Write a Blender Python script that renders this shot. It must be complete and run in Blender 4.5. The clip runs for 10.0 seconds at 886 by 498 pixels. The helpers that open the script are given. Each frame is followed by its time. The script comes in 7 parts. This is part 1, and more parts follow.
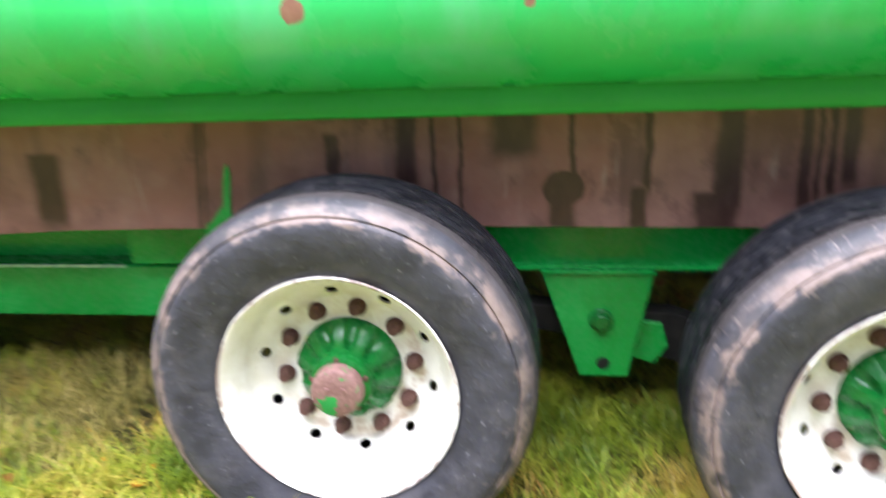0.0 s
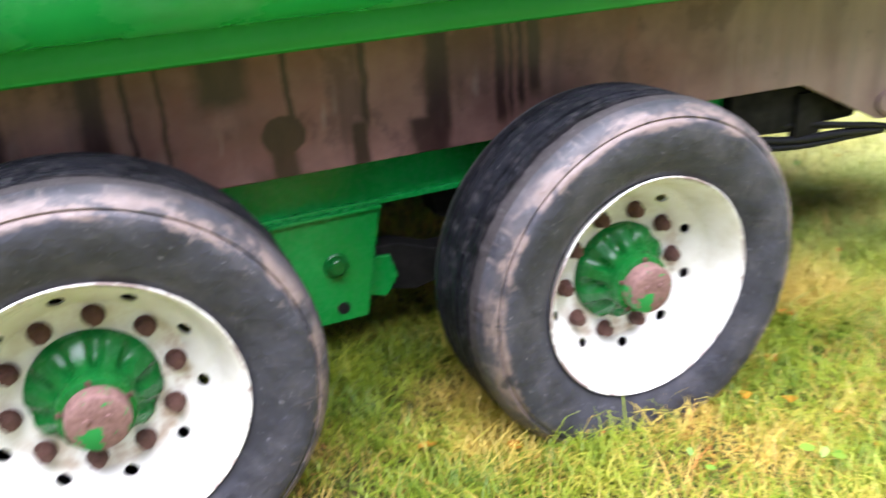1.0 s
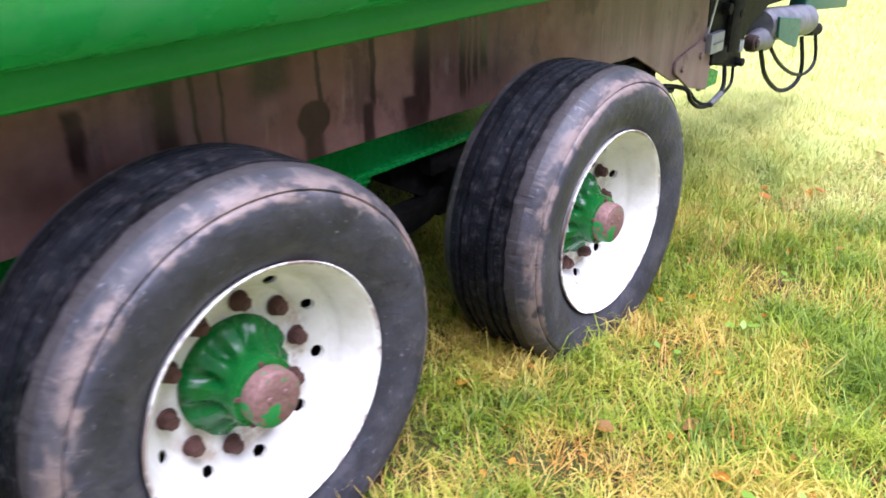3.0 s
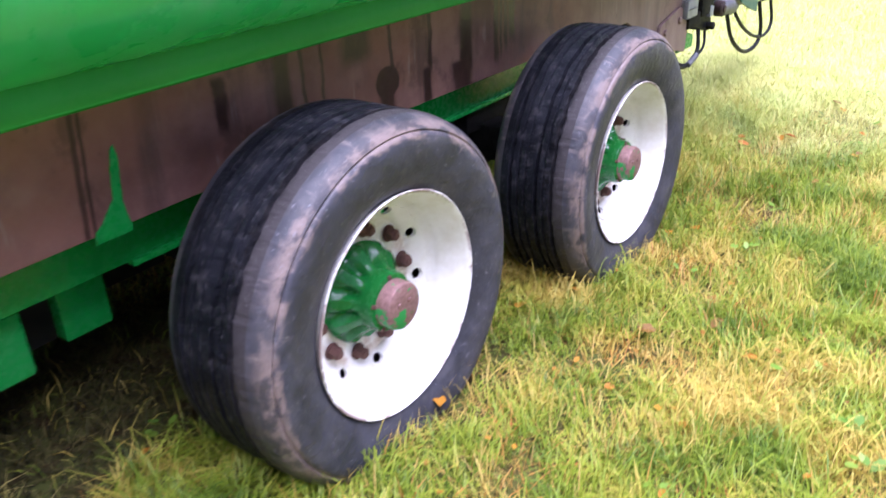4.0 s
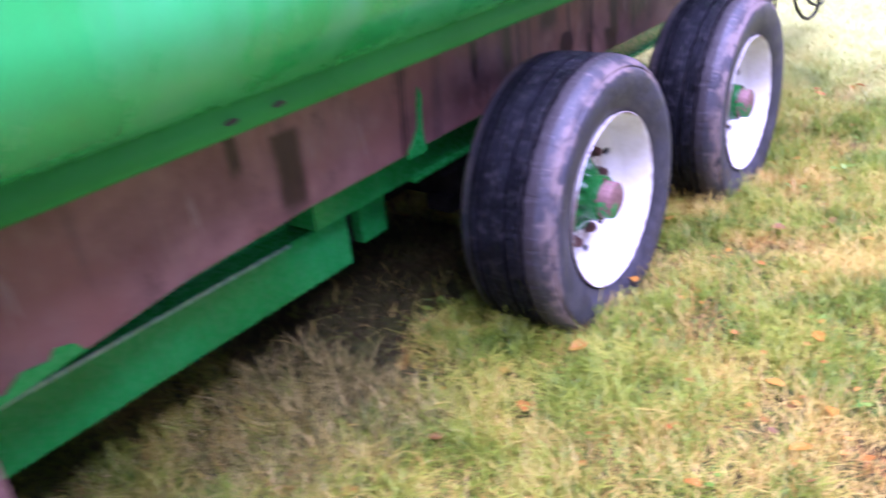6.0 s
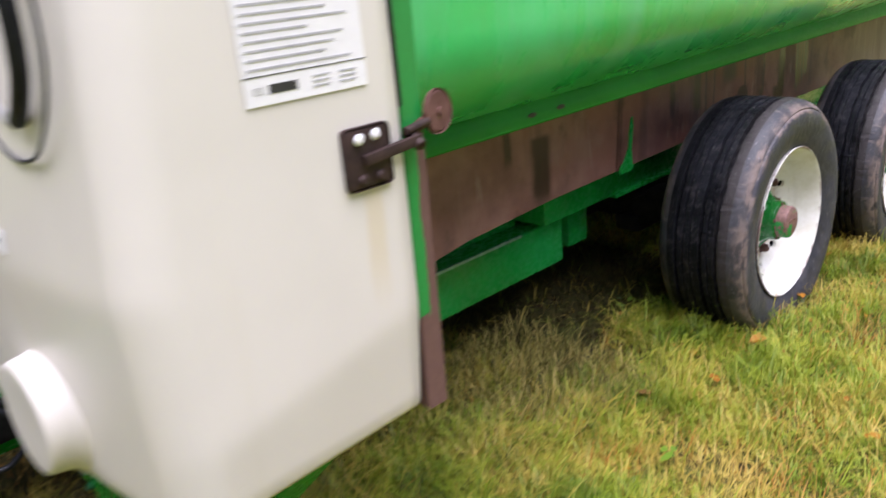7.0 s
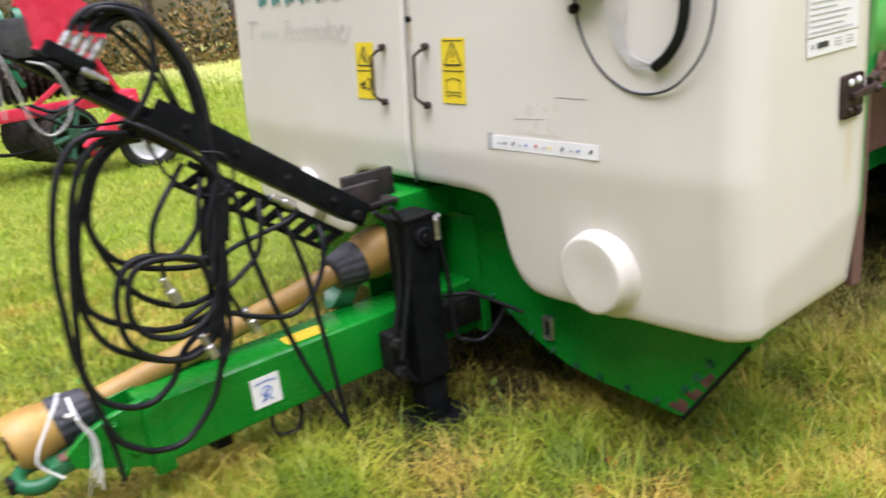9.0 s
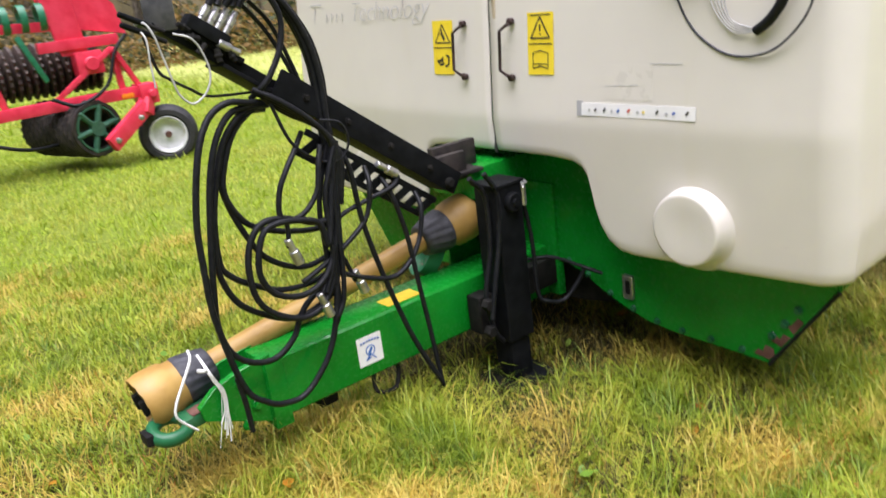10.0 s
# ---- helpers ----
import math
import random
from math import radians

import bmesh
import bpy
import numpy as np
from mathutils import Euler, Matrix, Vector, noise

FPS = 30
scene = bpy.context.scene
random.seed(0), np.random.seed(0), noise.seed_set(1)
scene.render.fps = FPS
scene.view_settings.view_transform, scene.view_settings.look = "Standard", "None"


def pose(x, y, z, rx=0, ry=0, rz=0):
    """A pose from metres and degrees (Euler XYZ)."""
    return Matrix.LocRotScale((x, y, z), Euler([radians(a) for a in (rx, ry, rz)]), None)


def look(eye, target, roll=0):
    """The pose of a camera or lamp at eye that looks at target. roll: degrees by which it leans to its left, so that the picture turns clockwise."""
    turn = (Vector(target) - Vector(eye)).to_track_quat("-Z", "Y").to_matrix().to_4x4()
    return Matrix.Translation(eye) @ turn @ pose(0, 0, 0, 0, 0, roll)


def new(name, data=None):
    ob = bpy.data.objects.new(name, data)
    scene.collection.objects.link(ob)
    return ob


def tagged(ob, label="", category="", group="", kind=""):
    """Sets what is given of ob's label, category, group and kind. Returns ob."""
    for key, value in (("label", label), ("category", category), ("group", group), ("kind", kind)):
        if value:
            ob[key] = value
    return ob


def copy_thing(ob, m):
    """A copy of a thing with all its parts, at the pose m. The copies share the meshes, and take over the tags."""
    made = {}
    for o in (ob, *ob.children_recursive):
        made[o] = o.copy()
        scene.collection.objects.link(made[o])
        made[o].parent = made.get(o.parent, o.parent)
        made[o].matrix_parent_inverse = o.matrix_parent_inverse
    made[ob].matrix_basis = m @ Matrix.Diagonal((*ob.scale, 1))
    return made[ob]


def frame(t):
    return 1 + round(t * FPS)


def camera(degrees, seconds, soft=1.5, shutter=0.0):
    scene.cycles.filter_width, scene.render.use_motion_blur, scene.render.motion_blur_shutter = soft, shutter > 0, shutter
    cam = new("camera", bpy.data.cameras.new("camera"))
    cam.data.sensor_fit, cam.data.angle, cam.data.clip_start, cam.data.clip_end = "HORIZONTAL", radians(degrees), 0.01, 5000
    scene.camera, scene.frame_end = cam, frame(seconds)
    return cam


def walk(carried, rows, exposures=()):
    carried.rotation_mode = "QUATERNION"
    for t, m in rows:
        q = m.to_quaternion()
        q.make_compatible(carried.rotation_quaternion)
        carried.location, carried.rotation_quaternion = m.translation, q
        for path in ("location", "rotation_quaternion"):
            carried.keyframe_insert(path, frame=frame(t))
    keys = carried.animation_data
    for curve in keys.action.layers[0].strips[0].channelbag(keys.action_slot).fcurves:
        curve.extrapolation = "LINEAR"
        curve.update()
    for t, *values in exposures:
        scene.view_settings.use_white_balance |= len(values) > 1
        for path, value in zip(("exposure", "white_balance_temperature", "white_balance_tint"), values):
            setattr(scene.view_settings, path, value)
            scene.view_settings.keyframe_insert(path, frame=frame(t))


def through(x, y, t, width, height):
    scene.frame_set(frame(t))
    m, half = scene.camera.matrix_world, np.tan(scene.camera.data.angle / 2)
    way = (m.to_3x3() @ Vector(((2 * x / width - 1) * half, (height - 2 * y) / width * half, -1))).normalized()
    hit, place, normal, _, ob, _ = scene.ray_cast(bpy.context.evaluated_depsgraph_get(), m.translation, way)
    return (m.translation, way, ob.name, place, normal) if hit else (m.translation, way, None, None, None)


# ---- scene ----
cam = camera(57.8, 10.0, soft=1.6, shutter=0.6)
PATH = [
    (0, (0.521, 0.336, 1.403), (0.235, 2.214, 0.776), -2.7),
    (0.5, (0.257, 0.357, 1.389), (0.512, 2.177, 0.601), -2.2),
    (1, (0.133, 0.502, 1.385), (0.837, 2.193, 0.584), -3.9),
    (1.5, (-0.115, 0.561, 1.394), (0.967, 2.084, 0.679), -0.9),
    (2, (-0.403, 0.615, 1.429), (0.814, 1.959, 0.584), -1.6),
    (2.5, (-0.585, 0.775, 1.441), (0.71, 2.006, 0.543), -2.5),
    (2.7, (-0.645, 0.806, 1.45), (0.673, 2.022, 0.563), -1.6),
    (3.8, (-1.214, 0.885, 1.5), (0.23, 1.982, 0.657), -0.5),
    (4, (-1.293, 0.85, 1.498), (0.129, 1.938, 0.608), -2.5),
    (4.5, (-1.481, 0.846, 1.527), (-0.058, 1.948, 0.654), -3.4),
    (5, (-1.731, 0.932, 1.527), (-0.252, 1.939, 0.633), -3.3),
    (5.5, (-1.963, 0.92, 1.538), (-0.472, 1.928, 0.665), -1.7),
    (6, (-2.254, 0.875, 1.577), (-0.865, 2.017, 0.702), -6.5),
    (6.2, (-2.39, 0.905, 1.579), (-1.023, 2.137, 0.795), -6.4),
    (7.3, (-3.212, 0.777, 1.549), (-1.92, 2.148, 0.879), -5.6),
    (7.5, (-3.326, 0.78, 1.549), (-2.044, 2.161, 0.879), -6.0),
    (8, (-3.63, 0.874, 1.556), (-2.272, 2.196, 0.918), -6.3),
    (8.5, (-3.922, 0.912, 1.592), (-2.616, 2.3, 0.984), -3.5),
    (9, (-4.205, 0.875, 1.63), (-3.079, 2.405, 1.003), -6.4),
    (9.5, (-4.437, 0.923, 1.614), (-3.341, 2.489, 1.027), -5.9),
    (10, (-4.584, 0.965, 1.613), (-3.433, 2.471, 0.974), -7.2),
]
EXPOSURES = [(0.0, 2.2, 5750, 24), (1.0, 1.98, 5650, 26), (2.0, 1.67, 5450, 30), (4.0, 1.66, 5250, 41), (5.0, 1.72, 4950, 56), (6.0, 1.76, 4850, 70), (6.2, 1.76, 4850, 70), (6.6, 1.45, 5300, 48), (7.3, 1.08, 5900, 25), (8.5, 1.14, 5900, 24), (10.0, 1.15, 6000, 23)]
walk(cam, [(t, look(eye, target, roll)) for t, eye, target, roll in PATH], EXPOSURES)

# ---- light: a bright overcast sky with a wide, weak sun ----
SUN_AZIMUTH, SUN_HEIGHT = 250.0, 78.0
world = bpy.data.worlds.new("overcast_sky")
scene.world = world
world.use_nodes = True
wt = world.node_tree
wt.nodes.clear()
sky = wt.nodes.new("ShaderNodeTexSky")
sky.sky_type = 'NISHITA'
sky.sun_disc = False
sky.sun_elevation = radians(SUN_HEIGHT)
sky.sun_rotation = radians(90 - SUN_AZIMUTH)
sky.air_density, sky.dust_density = 1.0, 3.0
pale = wt.nodes.new("ShaderNodeHueSaturation")
pale.inputs["Saturation"].default_value = 0.22
air = wt.nodes.new("ShaderNodeBackground")
air.inputs["Strength"].default_value = 0.045
wout = wt.nodes.new("ShaderNodeOutputWorld")
wt.links.new(sky.outputs[0], pale.inputs["Color"])
wt.links.new(pale.outputs[0], air.inputs["Color"])
wt.links.new(air.outputs[0], wout.inputs["Surface"])
sun = new("sun", bpy.data.lights.new("sun", 'SUN'))
sun.data.energy, sun.data.angle, sun.data.color = 4.1, radians(66), (1.0, 0.975, 0.93)
sa, sh = radians(SUN_AZIMUTH), radians(SUN_HEIGHT)
sun.matrix_basis = look((8 * math.cos(sa) * math.cos(sh), 8 * math.sin(sa) * math.cos(sh), 8 * math.sin(sh)), (0, 0, 0))

# ---- materials ----
class Nodes:
    """Small helper to write node materials."""

    def __init__(self, name):
        self.mat = bpy.data.materials.new(name)
        self.mat.use_nodes = True
        self.t = self.mat.node_tree
        self.t.nodes.clear()
        self.out = self.t.nodes.new("ShaderNodeOutputMaterial")
        self.co = self.t.nodes.new("ShaderNodeTexCoord").outputs["Object"]

    def put(self, socket, value):
        if value is None:
            return
        if isinstance(value, bpy.types.NodeSocket):
            self.t.links.new(value, socket)
        elif isinstance(value, tuple) and len(value) == 3 and socket.type == 'RGBA':
            socket.default_value = (*value, 1.0)
        else:
            socket.default_value = value

    def scaled(self, scale, co=None):
        m = self.t.nodes.new("ShaderNodeMapping")
        self.put(m.inputs["Vector"], co or self.co)
        m.inputs["Scale"].default_value = scale
        return m.outputs[0]

    def noise(self, scale, detail=4.0, rough=0.55, stretch=None, co=None):
        n = self.t.nodes.new("ShaderNodeTexNoise")
        self.put(n.inputs["Vector"], self.scaled(stretch, co) if stretch else (co or self.co))
        n.inputs["Scale"].default_value, n.inputs["Detail"].default_value, n.inputs["Roughness"].default_value = scale, detail, rough
        return n.outputs["Fac"]

    def ramp(self, value, lo, hi, a=0.0, b=1.0):
        n = self.t.nodes.new("ShaderNodeMapRange")
        n.interpolation_type = 'SMOOTHSTEP'
        for k, v in zip(("Value", "From Min", "From Max", "To Min", "To Max"), (value, lo, hi, a, b)):
            self.put(n.inputs[k], v)
        return n.outputs[0]

    def math(self, op, a, b=None, c=None):
        n = self.t.nodes.new("ShaderNodeMath")
        n.operation = op
        for s, v in zip(n.inputs, (a, b, c)):
            self.put(s, v)
        return n.outputs[0]

    def mix(self, fac, a, b, kind='MIX'):
        n = self.t.nodes.new("ShaderNodeMix")
        n.data_type, n.blend_type = 'RGBA', kind
        self.put(n.inputs[0], fac)
        self.put(n.inputs[6], a)
        self.put(n.inputs[7], b)
        return n.outputs[2]

    def xyz(self):
        n = self.t.nodes.new("ShaderNodeSeparateXYZ")
        self.put(n.inputs[0], self.co)
        return n.outputs

    def bump(self, height, strength, distance=0.005, under=None):
        n = self.t.nodes.new("ShaderNodeBump")
        n.inputs["Strength"].default_value, n.inputs["Distance"].default_value = strength, distance
        self.put(n.inputs["Height"], height)
        if under is not None:
            self.put(n.inputs["Normal"], under)
        return n.outputs[0]

    def surface(self, colour, rough=0.5, metal=0.0, normal=None, spec=0.5, coat=0.0, coat_ior=1.5):
        p = self.t.nodes.new("ShaderNodeBsdfPrincipled")
        for k, v in (("Base Color", colour), ("Roughness", rough), ("Metallic", metal), ("Normal", normal), ("Specular IOR Level", spec), ("Coat Weight", coat)):
            self.put(p.inputs[k], v)
        p.inputs["Coat Roughness"].default_value = 0.16
        p.inputs["Coat IOR"].default_value = coat_ior
        self.t.links.new(p.outputs[0], self.out.inputs[0])
        return self.mat


def island_random(n):
    return n.t.nodes.new("ShaderNodeNewGeometry").outputs["Random Per Island"]


def green_paint(name, deep=(0.004, 0.23, 0.030), pale=(0.010, 0.34, 0.060), rough=0.27, chips=0.71, dust=0.12, spec=0.35):
    n = Nodes(name)
    big, fine = n.noise(2.3, 5), n.noise(60, 4)
    colour = n.mix(n.ramp(big, 0.35, 0.7), deep, pale)
    colour = n.mix(n.math('MULTIPLY', n.ramp(n.noise(7, 8, 0.7, (1, 1, 0.35)), 0.5, 0.75), dust), colour, (0.10, 0.14, 0.08))
    chip = n.ramp(n.noise(9, 9, 0.72), chips, chips + 0.012)
    colour = n.mix(chip, colour, n.mix(fine, (0.12, 0.05, 0.035), (0.24, 0.12, 0.09)))
    r = n.math('ADD', n.ramp(fine, 0.3, 0.8, rough - 0.06, rough + 0.12), n.math('MULTIPLY', chip, 0.4))
    return n.surface(colour, r, 0.0, n.bump(n.math('ADD', fine, n.math('MULTIPLY', chip, -1.5)), 0.12, 0.002), spec)


def tub_paint():
    """Faded green enamel in vertical streaks of wear and painted sky sheen, with a few rust spots."""
    n = Nodes("tub_green_enamel")
    streak = n.noise(5, 6, 0.6, (1.0, 1.0, 0.14))
    big, fine = n.noise(1.1, 4), n.noise(45, 5)
    colour = n.mix(n.ramp(big, 0.3, 0.7), (0.008, 0.45, 0.080), (0.030, 0.60, 0.18))
    # pale streaks: faded paint, with some sky sheen put into the colour
    colour = n.mix(n.math('MULTIPLY', n.ramp(streak, 0.42, 0.78), 0.40), colour, (0.22, 0.62, 0.44))
    colour = n.mix(n.math('MULTIPLY', n.ramp(n.noise(16, 7, 0.7, (1, 1, 0.3)), 0.52, 0.78), 0.22), colour, (0.06, 0.20, 0.04))
    spot = n.ramp(n.noise(4.2, 7, 0.62), 0.755, 0.765)
    colour = n.mix(spot, colour, n.mix(fine, (0.20, 0.08, 0.06), (0.34, 0.17, 0.14)))
    x, y, z = n.xyz()
    for px, pz, size in ((-0.03, 1.364, 0.024), (0.464, 1.364, 0.012)):
        a, b = n.math('SUBTRACT', x, px), n.math('SUBTRACT', z, pz)
        d = n.math('ADD', n.math('SQRT', n.math('ADD', n.math('MULTIPLY', a, a), n.math('MULTIPLY', b, b))), n.math('MULTIPLY', n.math('SUBTRACT', n.noise(30, 4), 0.5), 0.03))
        m = n.ramp(d, size, size + 0.003, 1.0, 0.0)
        colour = n.mix(m, colour, n.mix(fine, (0.22, 0.09, 0.07), (0.38, 0.20, 0.16)))
        spot = n.math('MAXIMUM', spot, m)
    r = n.math('ADD', n.ramp(streak, 0.3, 0.75, 0.22, 0.36), n.math('MULTIPLY', spot, 0.4))
    return n.surface(colour, r, 0.0, n.bump(n.math('ADD', n.noise(3.0, 3), n.math('MULTIPLY', fine, 0.1)), 0.2, 0.012), 0.4, 0.6, 1.5)


def bare_panel():
    """Brown primed steel with rain streaks, oil runs and one round drip mark."""
    n = Nodes("brown_weathered_steel")
    x, y, z = n.xyz()
    fine, mid = n.noise(70, 6, 0.65), n.noise(6, 6, 0.6)
    wob = n.noise(11, 5, 0.6)
    colour = n.mix(n.ramp(mid, 0.3, 0.72), (0.152, 0.064, 0.051), (0.262, 0.137, 0.113))
    colour = n.mix(n.math('MULTIPLY', n.ramp(n.noise(10, 6, 0.65, (1, 1, 0.12)), 0.5, 0.72), 0.42), colour, (0.29, 0.195, 0.165))
    colour = n.mix(n.math('MULTIPLY', n.ramp(n.noise(7, 6, 0.6, (1, 1, 0.08)), 0.53, 0.68), 0.7), colour, (0.055, 0.03, 0.027))
    colour = n.mix(n.math('MULTIPLY', n.ramp(n.noise(3.1, 5, 0.6), 0.50, 0.64), 0.6), colour, (0.22, 0.085, 0.06))
    colour = n.mix(n.ramp(x, 1.5, 2.3, 0.0, 0.6), colour, n.mix(n.ramp(n.noise(9, 6, 0.6, (1, 1, 0.15)), 0.3, 0.7), (0.15, 0.115, 0.095), (0.30, 0.25, 0.21)))
    # dark runs: middle, half width, top, bottom
    runs = ((0.115, 0.030, 1.2, 0.88), (0.19, 0.007, 1.2, 0.80), (0.262, 0.006, 1.2, 0.80), (0.405, 0.062, 1.2, 0.965), (0.556, 0.008, 1.2, 0.86), (0.528, 0.034, 0.85, 0.72), (0.75, 0.011, 1.2, 0.86), (0.73, 0.022, 0.865, 0.75),
            (0.953, 0.036, 1.2, 0.80), (0.925, 0.062, 0.85, 0.74), (1.135, 0.015, 1.2, 0.80), (1.168, 0.008, 1.2, 0.82), (1.20, 0.011, 1.2, 0.84), (1.242, 0.020, 1.2, 0.87), (-0.09, 0.02, 1.02, 0.90), (-0.95, 0.05, 0.98, 0.78), (-1.12, 0.02, 1.2, 0.93))
    dark = None
    for xc, w, top, low in runs:
        off = n.math('ABSOLUTE', n.math('SUBTRACT', n.math('ADD', x, n.math('MULTIPLY', n.math('SUBTRACT', wob, 0.5), 0.035)), xc))
        m = n.math('MULTIPLY', n.ramp(off, w * 0.6, w * 1.3, 1.0, 0.0), n.ramp(n.math('ADD', z, n.math('MULTIPLY', wob, 0.05)), low + 0.0, low + 0.05))
        m = n.math('MULTIPLY', m, n.ramp(z, top, top + 0.02, 1.0, 0.0))
        dark = m if dark is None else n.math('MAXIMUM', dark, m)
    # a pair of thin seams beside the gusset, and pale scratches low down
    lean = n.math('ADD', n.math('ADD', x, n.math('MULTIPLY', z, -0.09)), n.math('MULTIPLY', n.math('SUBTRACT', wob, 0.5), 0.012))
    for xc, w in ((-0.566, 0.006), (-0.548, 0.004)):
        dark = n.math('MAXIMUM', dark, n.ramp(n.math('ABSOLUTE', n.math('SUBTRACT', lean, xc)), w * 0.6, w * 1.5, 0.9, 0.0))
    scratch = n.math('MULTIPLY', n.ramp(n.noise(34, 3, 0.5, (1, 1, 0.11)), 0.66, 0.70), n.math('MULTIPLY', n.ramp(z, 0.80, 0.84), n.ramp(z, 0.90, 1.0, 1.0, 0.0)))
    dx = n.math('MULTIPLY', n.math('SUBTRACT', n.math('ADD', x, n.math('MULTIPLY', n.math('SUBTRACT', wob, 0.5), 0.03)), 0.532), 1.0)
    dz = n.math('MULTIPLY', n.math('SUBTRACT', z, 0.873), 1.05)
    ring = n.math('SQRT', n.math('ADD', n.math('MULTIPLY', dx, dx), n.math('MULTIPLY', dz, dz)))
    dark = n.math('MAXIMUM', dark, n.ramp(n.math('ADD', ring, n.math('MULTIPLY', n.math('SUBTRACT', n.noise(38, 4, 0.6), 0.5), 0.016)), 0.048, 0.056, 1.0, 0.0))
    colour = n.mix(n.math('MULTIPLY', fine, 0.22), colour, (0.27, 0.195, 0.165))
    colour = n.mix(n.math('MULTIPLY', n.ramp(n.noise(4.5, 7, 0.68, (1, 1, 0.6)), 0.54, 0.60), 0.45), colour, (0.07, 0.036, 0.032))
    colour = n.mix(n.math('MULTIPLY', scratch, 0.3), colour, (0.36, 0.30, 0.28))
    colour = n.mix(n.math('MULTIPLY', dark, n.ramp(n.noise(16, 6, 0.7, (1, 1, 0.4)), 0.3, 0.7, 0.97, 0.82)), colour, (0.030, 0.013, 0.012))
    return n.surface(colour, n.ramp(dark, 0.0, 1.0, 0.62, 0.38), 0.0, n.bump(n.math('ADD', fine, mid), 0.25, 0.004), 0.4)


GROOVES = (0.082, 0.112, 0.140, 0.180, 0.208, 0.238)


def rubber(tread=False):
    """Worn tyre rubber; every tyre carries its own dried mud on the shoulder and its own scuffs."""
    n = Nodes("tread_rubber" if tread else "sidewall_rubber")
    x, y, z = n.xyz()
    r = n.math('SQRT', n.math('ADD', n.math('MULTIPLY', x, x), n.math('MULTIPLY', z, z)))
    fine, mid = n.noise(55, 6, 0.65), n.noise(9, 6, 0.6)
    own = n.t.nodes.new("ShaderNodeObjectInfo")
    round_co = n.t.nodes.new("ShaderNodeCombineXYZ")
    n.put(round_co.inputs[0], n.math('ADD', n.math('MULTIPLY', n.math('ARCTAN2', z, x), 4.5 if tread else 2.4), n.math('MULTIPLY', own.outputs["Random"], 37.0)))
    n.put(round_co.inputs[1], n.math('MULTIPLY', r, 9.0))
    n.put(round_co.inputs[2], n.math('MULTIPLY', y, 9.0))
    rc = round_co.outputs[0]
    if tread:
        colour = n.mix(n.ramp(mid, 0.3, 0.7), (0.005, 0.0055, 0.007), (0.012, 0.013, 0.017))
        pale = n.math('MULTIPLY', n.ramp(n.noise(2.6, 8, 0.7, None, rc), 0.50, 0.68), n.ramp(r, 0.455, 0.472))
        colour = n.mix(n.math('MULTIPLY', pale, 0.30), colour, (0.105, 0.098, 0.098))
        # dusty, broken edges along the grooves
        rag = n.math('MULTIPLY', n.math('SUBTRACT', n.noise(26, 5, 0.7), 0.5), 0.018)
        for g in GROOVES:
            off = n.math('ABSOLUTE', n.math('SUBTRACT', n.math('ADD', y, rag), g - 0.004))
            line = n.math('MULTIPLY', n.ramp(off, 0.001, 0.0045, 1.0, 0.0), n.ramp(n.noise(6, 6, 0.7, None, rc), 0.50, 0.64))
            colour = n.mix(n.math('MULTIPLY', line, 0.26), colour, (0.22, 0.215, 0.22))
        # torn dark patches beside the outer groove
        torn = n.math('MULTIPLY', n.ramp(n.noise(5, 7, 0.75, None, rc), 0.50, 0.56), n.math('MULTIPLY', n.ramp(y, 0.05, 0.065), n.ramp(y, 0.10, 0.12, 1.0, 0.0)))
        colour = n.mix(n.math('MULTIPLY', torn, 0.9), colour, (0.003, 0.003, 0.0035))
        rim_side = n.math('ADD', y, n.math('MULTIPLY', n.math('SUBTRACT', n.noise(2.4, 7, 0.7, None, rc), 0.5), 0.07))
        colour = n.mix(n.math('MULTIPLY', n.ramp(rim_side, 0.055, 0.105, 1.0, 0.0), 0.8), colour, n.mix(fine, (0.038, 0.034, 0.034), (0.078, 0.069, 0.067)))
    else:
        colour = n.mix(n.ramp(mid, 0.3, 0.7), (0.024, 0.025, 0.031), (0.046, 0.048, 0.059))
        # worn grey shoulder, its inner limit ragged
        reach = n.math('ADD', r, n.math('ADD', n.math('MULTIPLY', n.math('SUBTRACT', n.noise(1.1, 6, 0.6, None, rc), 0.5), 0.060), n.math('MULTIPLY', n.math('SUBTRACT', n.noise(7, 6, 0.7, None, rc), 0.5), 0.030)))
        outer = n.ramp(n.math('ADD', r, n.math('MULTIPLY', n.math('SUBTRACT', n.noise(4, 6, 0.7, None, rc), 0.5), 0.03)), 0.448, 0.470, 1.0, 0.12)
        worn = n.math('MULTIPLY', n.ramp(reach, 0.420, 0.448), outer)
        colour = n.mix(n.math('MULTIPLY', worn, n.ramp(n.noise(3.4, 8, 0.7, None, rc), 0.36, 0.64, 0.25, 0.8)), colour, n.mix(fine, (0.044, 0.038, 0.037), (0.098, 0.083, 0.077)))
        # dried mud in tan patches
        mud = n.math('MULTIPLY', n.math('MULTIPLY', n.ramp(reach, 0.418, 0.432), outer), n.ramp(n.noise(1.5, 8, 0.62, None, rc), 0.44, 0.54))
        colour = n.mix(n.math('MULTIPLY', mud, 0.85), colour, n.mix(fine, (0.15, 0.112, 0.092), (0.28, 0.215, 0.185)))
        # streaks of mud running in towards the rim
        streak_co = n.t.nodes.new("ShaderNodeCombineXYZ")
        n.put(streak_co.inputs[0], n.math('ADD', n.math('MULTIPLY', n.math('ARCTAN2', z, x), 9.0), n.math('MULTIPLY', own.outputs["Random"], 53.0)))
